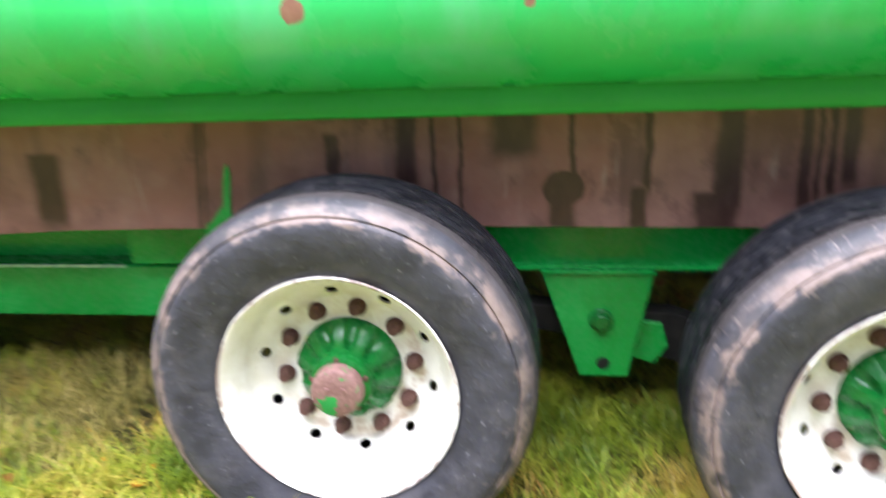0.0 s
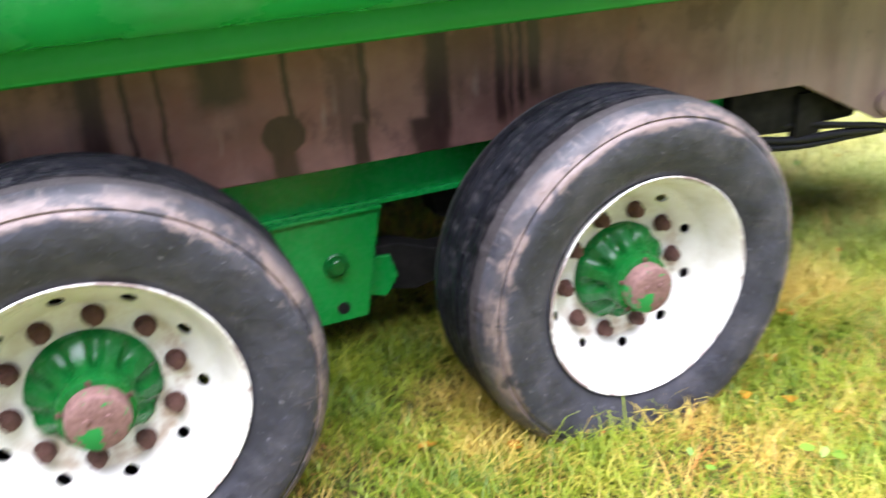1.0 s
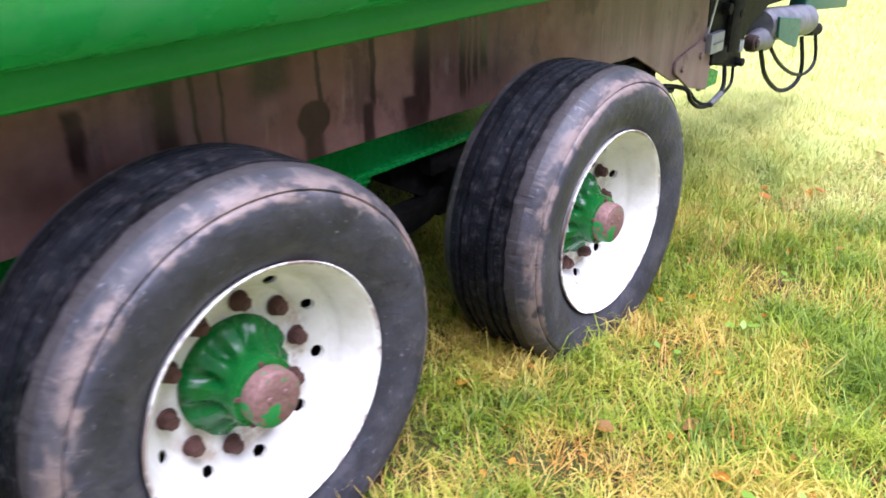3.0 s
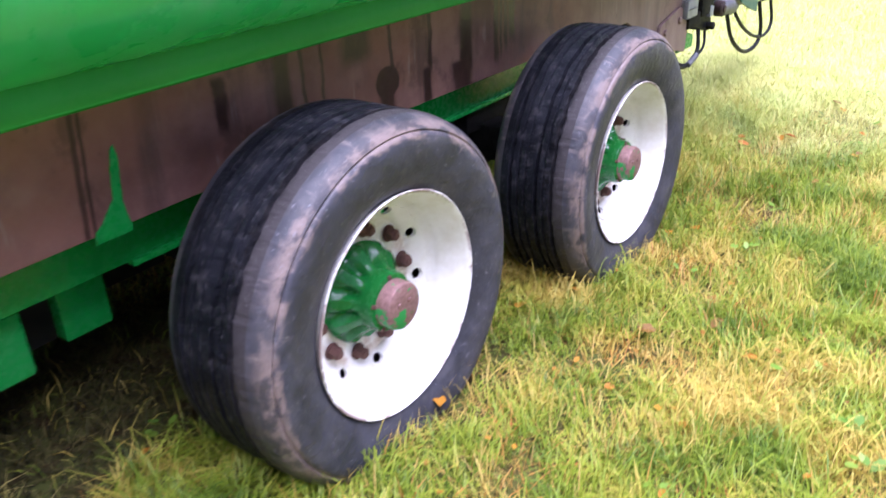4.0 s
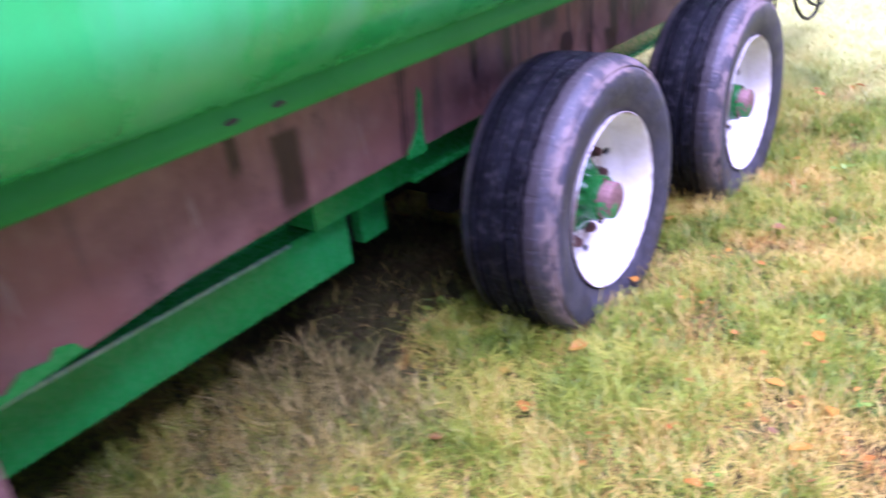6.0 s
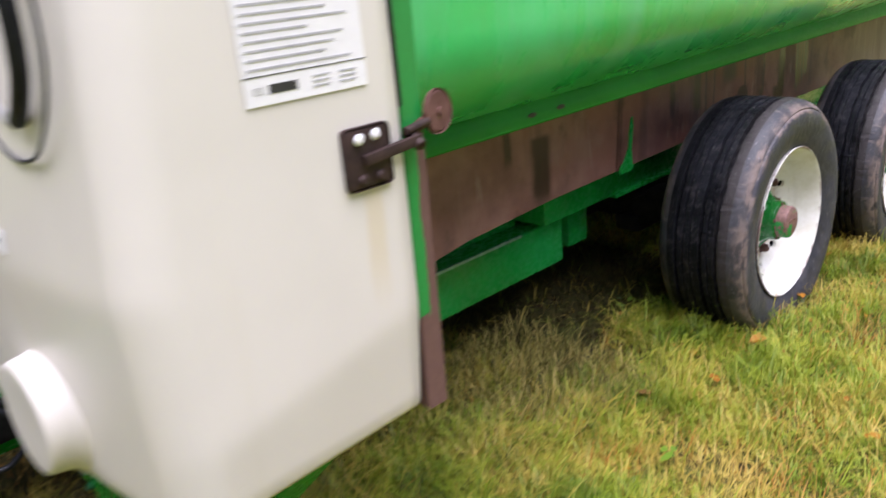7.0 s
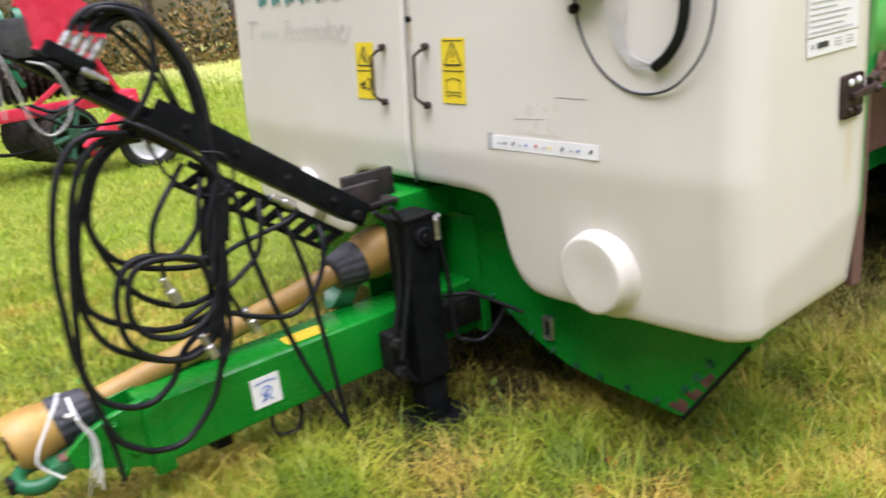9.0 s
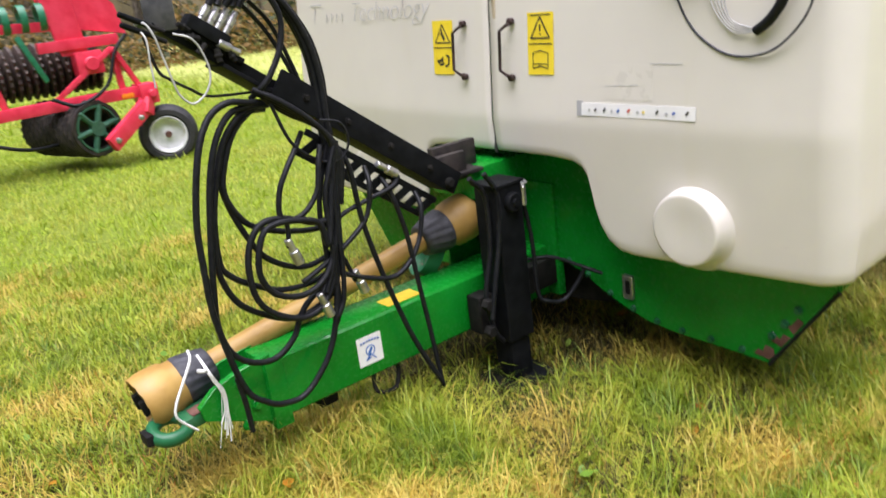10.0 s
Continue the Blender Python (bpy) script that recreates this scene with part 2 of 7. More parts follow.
        n.put(streak_co.inputs[1], n.math('MULTIPLY', r, 7.0))
        sc = streak_co.outputs[0]
        streak = n.math('MULTIPLY', n.ramp(n.noise(2.2, 6, 0.7, None, sc), 0.57, 0.66), n.ramp(reach, 0.385, 0.425))
        colour = n.mix(n.math('MULTIPLY', streak, 0.55), colour, (0.20, 0.165, 0.145))
        haze = n.ramp(n.noise(1.3, 7, 0.62, None, rc), 0.45, 0.7)
        colour = n.mix(n.math('MULTIPLY', haze, 0.45), colour, (0.095, 0.092, 0.099))
    scuff = n.ramp(n.noise(9, 7, 0.75, None, rc), 0.61, 0.68)
    colour = n.mix(n.math('MULTIPLY', scuff, 0.25 if tread else 0.75), colour, (0.24, 0.24, 0.26))
    nick = n.ramp(n.noise(38, 3, 0.6, None, rc), 0.73, 0.77)
    colour = n.mix(n.math('MULTIPLY', nick, 0.7), colour, (0.34, 0.33, 0.33))
    speck = n.math('MULTIPLY', n.ramp(n.noise(75, 2, 0.5, None, rc), 0.70, 0.74), n.ramp(r, 0.40, 0.45))
    colour = n.mix(n.math('MULTIPLY', speck, 0.6), colour, (0.38, 0.36, 0.34))
    height = n.math('ADD', fine, n.math('MULTIPLY', n.ramp(n.noise(30, 4, 0.5, (1, 0.25, 1)), 0.45, 0.6), 0.8))
    return n.surface(colour, n.ramp(mid, 0.3, 0.7, 0.42, 0.62), 0.0, n.bump(height, 0.5 if tread else 0.25, 0.004), 0.14 if tread else 0.38)


def rim_paint():
    """White wheel paint with rust bleeding round the studs and at the flange."""
    n = Nodes("white_rim_paint")
    x, y, z = n.xyz()
    r = n.math('SQRT', n.math('ADD', n.math('MULTIPLY', x, x), n.math('MULTIPLY', z, z)))
    fine, mid = n.noise(60, 6, 0.7), n.noise(13, 6, 0.65)
    colour = n.mix(n.ramp(mid, 0.35, 0.75), (0.80, 0.80, 0.74), (0.66, 0.65, 0.54))
    ring = n.math('MULTIPLY', n.ramp(r, 0.12, 0.15), n.ramp(r, 0.185, 0.21, 1.0, 0.0))
    colour = n.mix(n.math('MULTIPLY', n.math('MULTIPLY', ring, n.math('MULTIPLY', n.ramp(n.noise(13, 6, 0.7), 0.40, 0.62), n.ramp(n.math('SUBTRACT', x, z), -0.10, 0.16, 0.35, 1.0))), 0.7), colour, (0.34, 0.20, 0.115))
    edge = n.math('MULTIPLY', n.ramp(r, 0.282, 0.290), n.ramp(n.noise(9, 6, 0.7), 0.45, 0.55))
    colour = n.mix(n.math('MULTIPLY', edge, 0.8), colour, (0.17, 0.09, 0.07))
    spots = n.ramp(n.noise(26, 6, 0.7), 0.69, 0.73)
    colour = n.mix(n.math('MULTIPLY', spots, 0.7), colour, (0.22, 0.12, 0.075))
    return n.surface(colour, n.ramp(fine, 0.3, 0.7, 0.32, 0.5), 0.0, n.bump(n.math('ADD', mid, n.math('MULTIPLY', fine, 0.4)), 0.12, 0.003), 0.5)


def rust(name, a=(0.085, 0.035, 0.026), b=(0.20, 0.10, 0.075), rough=0.75):
    n = Nodes(name)
    fine, mid = n.noise(120, 6, 0.7), n.noise(22, 6, 0.65)
    colour = n.mix(n.ramp(mid, 0.3, 0.7), a, b)
    colour = n.mix(n.math('MULTIPLY', fine, 0.4), colour, (0.05, 0.025, 0.02))
    return n.surface(colour, rough, 0.15, n.bump(n.math('ADD', fine, mid), 0.5, 0.003), 0.35)


def cap_metal():
    n = Nodes("worn_cap_paint")
    fine, mid = n.noise(90, 6, 0.7), n.noise(16, 5, 0.6)
    colour = n.mix(n.ramp(fine, 0.3, 0.7), (0.16, 0.085, 0.072), (0.28, 0.165, 0.145))
    colour = n.mix(n.ramp(mid, 0.56, 0.58), colour, (0.02, 0.26, 0.05))
    return n.surface(colour, 0.55, 0.2, n.bump(fine, 0.3, 0.002), 0.4)


def chipped_edge():
    """Edge of the tub's front plate: green paint coming away from brown primer."""
    n = Nodes("peeling_green_edge")
    x, y, z = n.xyz()
    fine = n.noise(80, 6, 0.7)
    rag = n.math('MULTIPLY', n.math('SUBTRACT', n.noise(16, 7, 0.7, (1, 1, 0.6)), 0.5), 0.10)
    low = n.ramp(n.math('ADD', z, rag), 0.893, 0.897, 1.0, 0.0)
    rear = n.math('MULTIPLY', n.ramp(n.math('ADD', x, n.math('MULTIPLY', rag, 0.35)), -2.014, -2.011), n.ramp(n.math('ADD', z, rag), 1.262, 1.266, 1.0, 0.0))
    spots = n.ramp(n.noise(9, 8, 0.72, (2.2, 1, 1)), 0.665, 0.672)
    chip = n.math('MAXIMUM', low, n.math('MAXIMUM', rear, spots))
    colour = n.mix(chip, n.mix(fine, (0.008, 0.20, 0.03), (0.02, 0.28, 0.06)), n.mix(fine, (0.085, 0.043, 0.033), (0.17, 0.092, 0.072)))
    return n.surface(colour, n.ramp(chip, 0, 1, 0.3, 0.7), 0.0, n.bump(n.math('ADD', n.math('MULTIPLY', chip, -1.0), n.math('MULTIPLY', fine, 0.2)), 0.4, 0.003), 0.45)


def gelcoat():
    """Off-white moulded glass fibre, slightly dirty, with short scratches and run marks."""
    n = Nodes("cream_glass_fibre")
    fine, mid, big = n.noise(160, 5, 0.6), n.noise(5, 6, 0.65), n.noise(1.3, 4)
    colour = n.mix(n.ramp(big, 0.3, 0.7), (0.635, 0.607, 0.538), (0.70, 0.670, 0.60))
    colour = n.mix(n.math('MULTIPLY', n.ramp(n.noise(6, 6, 0.6, (1, 1, 0.1)), 0.55, 0.75), 0.22), colour, (0.60, 0.56, 0.40))
    x, y, z = n.xyz()
    run = n.math('MULTIPLY', n.ramp(n.math('ABSOLUTE', n.math('ADD', n.math('ADD', x, n.math('MULTIPLY', mid, 0.03)), 2.125)), 0.012, 0.03, 1.0, 0.0), n.math('MULTIPLY', n.ramp(z, 0.93, 1.1), n.ramp(z, 1.18, 1.2, 1.0, 0.0)))
    colour = n.mix(n.math('MULTIPLY', n.math('MULTIPLY', run, n.ramp(y, 1.93, 1.95, 1.0, 0.0)), 0.35), colour, (0.58, 0.46, 0.20))
    scratch = n.ramp(n.noise(9, 3, 0.5, (1.5, 1.5, 26)), 0.765, 0.775)
    colour = n.mix(n.math('MULTIPLY', scratch, 0.18), colour, (0.30, 0.29, 0.26))
    return n.surface(colour, n.ramp(mid, 0.3, 0.7, 0.30, 0.34), 0.0, n.bump(n.math('ADD', big, n.math('MULTIPLY', fine, 0.02)), 0.07, 0.02), 0.5)


def plain(name, a, b, rough=0.5, metal=0.0, scale=25, bump=0.15, spec=0.5, depth=0.002):
    n = Nodes(name)
    fine, mid = n.noise(scale * 4, 5, 0.65), n.noise(scale, 5, 0.6)
    colour = n.mix(n.ramp(mid, 0.3, 0.7), a, b)
    return n.surface(colour, n.ramp(fine, 0.3, 0.7, max(rough - 0.08, 0.05), min(rough + 0.1, 1.0)), metal, n.bump(n.math('ADD', mid, fine), bump, depth), spec)


def leafy(name, colours, dry=None, patch=1.1, dry_at=(0.45, 0.68), through=0.35, rough=0.55, painted_glare=None, clump=0.0):
    """Foliage that varies from blade to blade and in patches; light passes through it."""
    n = Nodes(name)
    rnd = island_random(n)
    pick = rnd
    if clump:
        pick = n.math('ADD', n.math('MULTIPLY', rnd, 1 - clump), n.math('MULTIPLY', n.ramp(n.noise(4.6, 4, 0.6), 0.36, 0.64), clump))
    colour = n.mix(n.ramp(pick, 0.0, 0.55), colours[0], colours[1])
    colour = n.mix(n.ramp(pick, 0.55, 1.0), colour, colours[2])
    if dry:
        area = n.math('ADD', n.noise(patch, 6, 0.65), n.math('MULTIPLY', n.math('SUBTRACT', n.math('FRACT', n.math('MULTIPLY', rnd, 7.31)), 0.5), 0.15))
        colour = n.mix(n.ramp(area, *dry_at), colour, n.mix(n.math('FRACT', n.math('MULTIPLY', rnd, 13.7)), *dry))
    # overexposed glare put into the blade colour, stronger with greater x
    if painted_glare:
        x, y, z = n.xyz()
        colour = n.mix(n.math('MULTIPLY', n.ramp(n.math('ADD', x, n.math('MULTIPLY', n.noise(1.6, 5, 0.65), 2.4)), *painted_glare), 0.8), colour, n.mix(rnd, (0.60, 0.66, 0.20), (0.68, 0.70, 0.28)))
    p = n.t.nodes.new("ShaderNodeBsdfPrincipled")
    n.put(p.inputs["Base Color"], colour)
    p.inputs["Roughness"].default_value = rough
    p.inputs["Specular IOR Level"].default_value = 0.35
    tr = n.t.nodes.new("ShaderNodeBsdfTranslucent")
    n.put(tr.inputs["Color"], colour)
    mx = n.t.nodes.new("ShaderNodeMixShader")
    mx.inputs[0].default_value = through
    n.t.links.new(p.outputs[0], mx.inputs[1])
    n.t.links.new(tr.outputs[0], mx.inputs[2])
    n.t.links.new(mx.outputs[0], n.out.inputs[0])
    return n.mat


def soil():
    n = Nodes("thatch_and_soil")
    fine, mid, big = n.noise(140, 6, 0.7), n.noise(12, 6, 0.7), n.noise(0.9, 6, 0.6)
    colour = n.mix(n.ramp(fine, 0.3, 0.7), (0.012, 0.009, 0.004), (0.10, 0.066, 0.026))
    colour = n.mix(n.math('MULTIPLY', n.ramp(mid, 0.35, 0.6), 0.75), colour, (0.10, 0.125, 0.025))
    colour = n.mix(n.math('MULTIPLY', n.ramp(big, 0.5, 0.7), 0.4), colour, (0.26, 0.155, 0.05))
    x, y, z = n.xyz()
    turf = n.mix(mid, (0.13, 0.20, 0.02), (0.27, 0.33, 0.05))
    drift = n.math('MULTIPLY', n.math('SUBTRACT', n.noise(0.7, 5, 0.65), 0.5), 3.0)
    xw, yw = n.math('ADD', x, drift), n.math('ADD', y, drift)
    away = n.math('MAXIMUM', n.ramp(yw, 3.6, 6.0), n.math('MAXIMUM', n.ramp(yw, 0.9, -0.8), n.math('MAXIMUM', n.ramp(xw, -4.4, -7.0), n.ramp(xw, 4.2, 5.2))))
    colour = n.mix(n.math('MULTIPLY', away, 0.8), colour, turf)
    # the same glare painted into the soil towards the rear meadow
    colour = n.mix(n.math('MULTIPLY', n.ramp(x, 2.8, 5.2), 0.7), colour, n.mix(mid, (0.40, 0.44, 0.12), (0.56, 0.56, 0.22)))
    return n.surface(colour, 0.95, 0.0, n.bump(n.math('ADD', fine, n.math('MULTIPLY', mid, 2.0)), 0.8, 0.02), 0.1)


M_TUB = tub_paint()
M_GREEN = green_paint("frame_green_paint")
M_HUB = green_paint("hub_green_paint", (0.003, 0.10, 0.014), (0.008, 0.20, 0.034), 0.24, 0.72, 0.08)
M_LIP = green_paint("lip_green_paint", (0.010, 0.235, 0.020), (0.016, 0.28, 0.030), 0.62, 0.76, 0.05)
M_GUARD = green_paint("guard_green_paint", (0.001, 0.17, 0.010), (0.003, 0.22, 0.018), 0.24, 0.78, 0.03, 0.32)
M_EYE = green_paint("tow_eye_paint", (0.006, 0.075, 0.025), (0.020, 0.14, 0.055), 0.35, 0.64, 0.4)
M_BROWN = bare_panel()
M_TYRE, M_TREAD = rubber(), rubber(True)
M_RIM = rim_paint()
M_RUST = rust("rusty_steel")
M_LATCH = rust("blackened_rust", (0.018, 0.012, 0.010), (0.055, 0.032, 0.026), 0.6)
M_NUT = rust("rusted_nut", (0.07, 0.032, 0.024), (0.15, 0.075, 0.055))
M_CAP = cap_metal()
M_PEEL = chipped_edge()
M_COWL = gelcoat()
M_BLACK = plain("black_paint", (0.004, 0.0045, 0.005), (0.009, 0.010, 0.011), 0.5, 0, 25, 0.12, 0.08)
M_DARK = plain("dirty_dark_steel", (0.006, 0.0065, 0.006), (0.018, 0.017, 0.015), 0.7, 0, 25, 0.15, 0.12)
M_HOSE = plain("black_hose_rubber", (0.005, 0.0055, 0.007), (0.012, 0.013, 0.015), 0.45, 0, 60, 0.2, 0.2)
M_WIRE = plain("grey_wire_sheath", (0.34, 0.34, 0.33), (0.5, 0.5, 0.48), 0.4)
M_STEEL = plain("zinc_plated_steel", (0.38, 0.38, 0.38), (0.58, 0.58, 0.57), 0.34, 0.9, 30, 0.1)
M_GALV = plain("dull_grey_metal", (0.22, 0.235, 0.26), (0.33, 0.35, 0.38), 0.5, 0.4, 14, 0.15)
M_RAM = plain("weathered_ram_paint", (0.10, 0.105, 0.115), (0.18, 0.185, 0.195), 0.5, 0.2, 14, 0.15)
M_PTO = plain("ochre_plastic", (0.28, 0.160, 0.034), (0.42, 0.265, 0.066), 0.5, 0, 7, 0.15)
M_BELLOWS = plain("dark_grey_rubber", (0.022, 0.023, 0.028), (0.055, 0.057, 0.066), 0.6, 0, 30)
M_TWINE = plain("pale_twine", (0.62, 0.62, 0.60), (0.8, 0.8, 0.78), 0.8, 0, 120, 0.5)
M_YELLOW = plain("yellow_sticker", (0.80, 0.60, 0.012), (0.86, 0.67, 0.03), 0.4, 0, 20, 0.02)
M_LABEL = plain("worn_yellow_label", (0.62, 0.40, 0.015), (0.74, 0.52, 0.03), 0.5, 0, 40, 0.05)
M_INK = plain("black_ink", (0.02, 0.02, 0.02), (0.035, 0.035, 0.035), 0.5, 0, 20, 0.0)
M_GREYINK = plain("grey_ink", (0.36, 0.36, 0.37), (0.44, 0.44, 0.45), 0.5, 0, 20, 0.0)
M_FAINT = plain("worn_grey_ink", (0.44, 0.44, 0.44), (0.52, 0.52, 0.51), 0.5, 0, 30, 0.0)
M_PAPER = plain("white_sticker", (0.76, 0.76, 0.75), (0.82, 0.82, 0.81), 0.35, 0, 12, 0.02)
M_TEAL = plain("teal_ink", (0.008, 0.19, 0.18), (0.015, 0.24, 0.22), 0.4, 0, 20, 0.0)
M_BLUE = plain("blue_ink", (0.02, 0.10, 0.42), (0.04, 0.16, 0.5), 0.4, 0, 20, 0.0)
M_RED = plain("red_ink", (0.5, 0.03, 0.03), (0.55, 0.05, 0.04), 0.4, 0, 20, 0.0)
M_TEALBOX = plain("teal_green_paint", (0.006, 0.07, 0.06), (0.012, 0.10, 0.085), 0.4)
M_ROLLRED = plain("red_machine_paint", (0.60, 0.018, 0.05), (0.72, 0.045, 0.09), 0.38, 0, 8, 0.08)
M_ROLLGREEN = plain("dark_green_paint", (0.008, 0.11, 0.05), (0.015, 0.16, 0.08), 0.4)
M_IRONDARK = plain("worn_black_iron", (0.012, 0.011, 0.011), (0.045, 0.036, 0.031), 0.6, 0.2, 18, 0.4, 0.4, 0.006)
M_IRON = plain("cast_iron_rings", (0.030, 0.024, 0.021), (0.115, 0.085, 0.07), 0.6, 0.3, 18, 0.4, 0.4, 0.006)
M_ORANGE = plain("orange_reflector", (0.75, 0.20, 0.01), (0.8, 0.26, 0.02), 0.25, 0, 20, 0.0)
M_SOIL = soil()
# the pair (3.2, 5.4) sets where glare is painted into the grass
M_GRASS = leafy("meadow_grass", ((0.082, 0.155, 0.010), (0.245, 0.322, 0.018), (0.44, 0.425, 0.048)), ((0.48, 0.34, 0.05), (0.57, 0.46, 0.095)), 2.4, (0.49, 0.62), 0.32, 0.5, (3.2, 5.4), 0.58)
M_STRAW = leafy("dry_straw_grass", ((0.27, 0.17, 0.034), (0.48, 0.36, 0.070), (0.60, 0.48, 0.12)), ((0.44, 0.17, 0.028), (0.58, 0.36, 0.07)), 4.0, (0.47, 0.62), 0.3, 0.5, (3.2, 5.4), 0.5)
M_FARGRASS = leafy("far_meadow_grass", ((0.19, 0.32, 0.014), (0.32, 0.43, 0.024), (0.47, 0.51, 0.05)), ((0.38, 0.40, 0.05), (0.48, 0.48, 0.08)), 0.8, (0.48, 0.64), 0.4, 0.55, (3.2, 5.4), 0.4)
# withered grass, coloured darker to carry the shade under the wagon
M_DEADSHADE = leafy("withered_grass", ((0.015, 0.016, 0.003), (0.055, 0.050, 0.010), (0.15, 0.125, 0.030)), None, through=0.2, rough=0.8)
M_PALESTRAW = leafy("faded_straw", ((0.13, 0.15, 0.022), (0.33, 0.28, 0.065), (0.52, 0.42, 0.13)), None, through=0.25, rough=0.7)
M_WEED = leafy("broad_weed_leaf", ((0.09, 0.19, 0.014), (0.14, 0.26, 0.020), (0.22, 0.33, 0.040)), None, through=0.3, rough=0.45)
M_FALLEN = leafy("fallen_leaf", ((0.30, 0.10, 0.006), (0.40, 0.19, 0.010), (0.14, 0.07, 0.010)), None, through=0.2, rough=0.6)
M_BARK = plain("conifer_bark", (0.13, 0.11, 0.09), (0.26, 0.22, 0.19), 0.9, 0, 6, 0.8, 0.2, 0.02)
M_NEEDLE = leafy("dark_foliage", ((0.03, 0.05, 0.018), (0.06, 0.075, 0.025), (0.12, 0.10, 0.035)), None, through=0.25)
M_AUTUMN = leafy("autumn_foliage", ((0.22, 0.17, 0.05), (0.32, 0.19, 0.06), (0.16, 0.16, 0.05)), None, through=0.3)
M_WOODS = plain("dim_wood_interior", (0.10, 0.085, 0.06), (0.24, 0.20, 0.14), 1.0, 0, 0.35, 0.0, 0.0)

# ---- mesh helpers ----
def link(name, mesh, material, parent=None, label="", smooth=True, angle=35):
    ob = new(name, mesh)
    mesh.materials.append(material)
    if smooth:
        mesh.polygons.foreach_set("use_smooth", [True] * len(mesh.polygons))
        mesh.set_sharp_from_angle(angle=radians(angle))
    if parent is not None:
        ob.parent = parent
        if parent.type == 'EMPTY':
            ob.matrix_parent_inverse = parent.matrix_basis.inverted()
    if label:
        ob["label"] = label
    return ob


def part(name, bm, material, parent, label="", angle=35):
    """One mesh object from a bmesh, as a part of a thing."""
    bmesh.ops.recalc_face_normals(bm, faces=bm.faces)
    mesh = bpy.data.meshes.new(name)
    bm.to_mesh(mesh)
    bm.free()
    return link(name, mesh, material, parent, label, True, angle)


def thing(name, at, label, category, group=""):
    e = new(name)
    e.empty_display_size = 0.2
    e.matrix_basis = Matrix.Translation(at)
    return tagged(e, label, category, group)


def join(*bms):
    """Several bmeshes in one."""
    base = bms[0]
    for other in bms[1:]:
        me = bpy.data.meshes.new("tmp")
        other.to_mesh(me)
        other.free()
        base.from_mesh(me)
        bpy.data.meshes.remove(me)
    return base


def moved(bm, m):
    bm.transform(m)
    return bm


def box(x0, x1, y0, y1, z0, z1, bevel=0.004, seg=2):
    bm = bmesh.new()
    bmesh.ops.create_cube(bm, size=1.0)
    bm.transform(Matrix.Translation(((x0 + x1) / 2, (y0 + y1) / 2, (z0 + z1) / 2)) @ Matrix.Diagonal((abs(x1 - x0), abs(y1 - y0), abs(z1 - z0), 1)))
    if bevel:
        bmesh.ops.bevel(bm, geom=bm.edges[:], offset=bevel, segments=seg, affect='EDGES', profile=0.6)
    return bm


def prism(points, axis, lo, hi, bevel=0.003):
    """A flat outline (two coordinates each) given thickness along an axis."""
    place = {"x": lambda a, b, c: (c, a, b), "y": lambda a, b, c: (a, c, b), "z": lambda a, b, c: (a, b, c)}[axis]
    bm = bmesh.new()
    low = [bm.verts.new(place(a, b, lo)) for a, b in points]
    high = [bm.verts.new(place(a, b, hi)) for a, b in points]
    bm.faces.new(low)
    bm.faces.new(high[::-1])
    n = len(points)
    for i in range(n):
        bm.faces.new((low[i], low[(i + 1) % n], high[(i + 1) % n], high[i]))
    bmesh.ops.recalc_face_normals(bm, faces=bm.faces)
    if bevel:
        caps = [e for e in bm.edges if len(e.link_faces) == 2 and any(len(f.verts) == n for f in e.link_faces)]
        bmesh.ops.bevel(bm, geom=caps, offset=bevel, segments=1, affect='EDGES')
    return bm


def revolve(profile, n=64, closed=False):
    """A profile of (along y, radius) turned about the y axis."""
    bm = bmesh.new()
    rings = []
    for a, r in profile:
        if r < 1e-6:
            rings.append([bm.verts.new((0, a, 0))])
        else:
            rings.append([bm.verts.new((r * math.cos(2 * math.pi * k / n), a, r * math.sin(2 * math.pi * k / n))) for k in range(n)])
    pairs = list(zip(rings, rings[1:])) + ([(rings[-1], rings[0])] if closed else [])
    for p, q in pairs:
        for k in range(n):
            j = (k + 1) % n
            if len(p) == 1 and len(q) == 1:
                continue
            if len(p) == 1:
                bm.faces.new((p[0], q[k], q[j]))
            elif len(q) == 1:
                bm.faces.new((p[k], q[0], p[j]))
            else:
                bm.faces.new((p[k], q[k], q[j], p[j]))
    return bm


def turn_to(p0, p1):
    """A pose that lays the y axis from p0 towards p1."""
    d = Vector(p1) - Vector(p0)
    return Matrix.Translation(p0) @ d.to_track_quat('Y', 'Z').to_matrix().to_4x4()


def rod(p0, p1, r0, r1=None, n=16, bevel=0.15):
    """A round bar with slightly rounded ends."""
    r1 = r0 if r1 is None else r1
    length = (Vector(p1) - Vector(p0)).length
    b = min(r0, r1) * bevel
    return moved(revolve([(0, 0), (0, r0 - b), (b, r0), (length - b, r1), (length, r1 - b), (length, 0)], n), turn_to(p0, p1))


def beam(p0, p1, w, h, bevel=0.006):
    """A square-section bar from p0 to p1; w across, h upward."""
    d = Vector(p1) - Vector(p0)
    m = Matrix.Translation(p0) @ d.to_track_quat('Y', 'Z').to_matrix().to_4x4()
    return moved(box(-w / 2, w / 2, 0, d.length, -h / 2, h / 2, bevel), m)


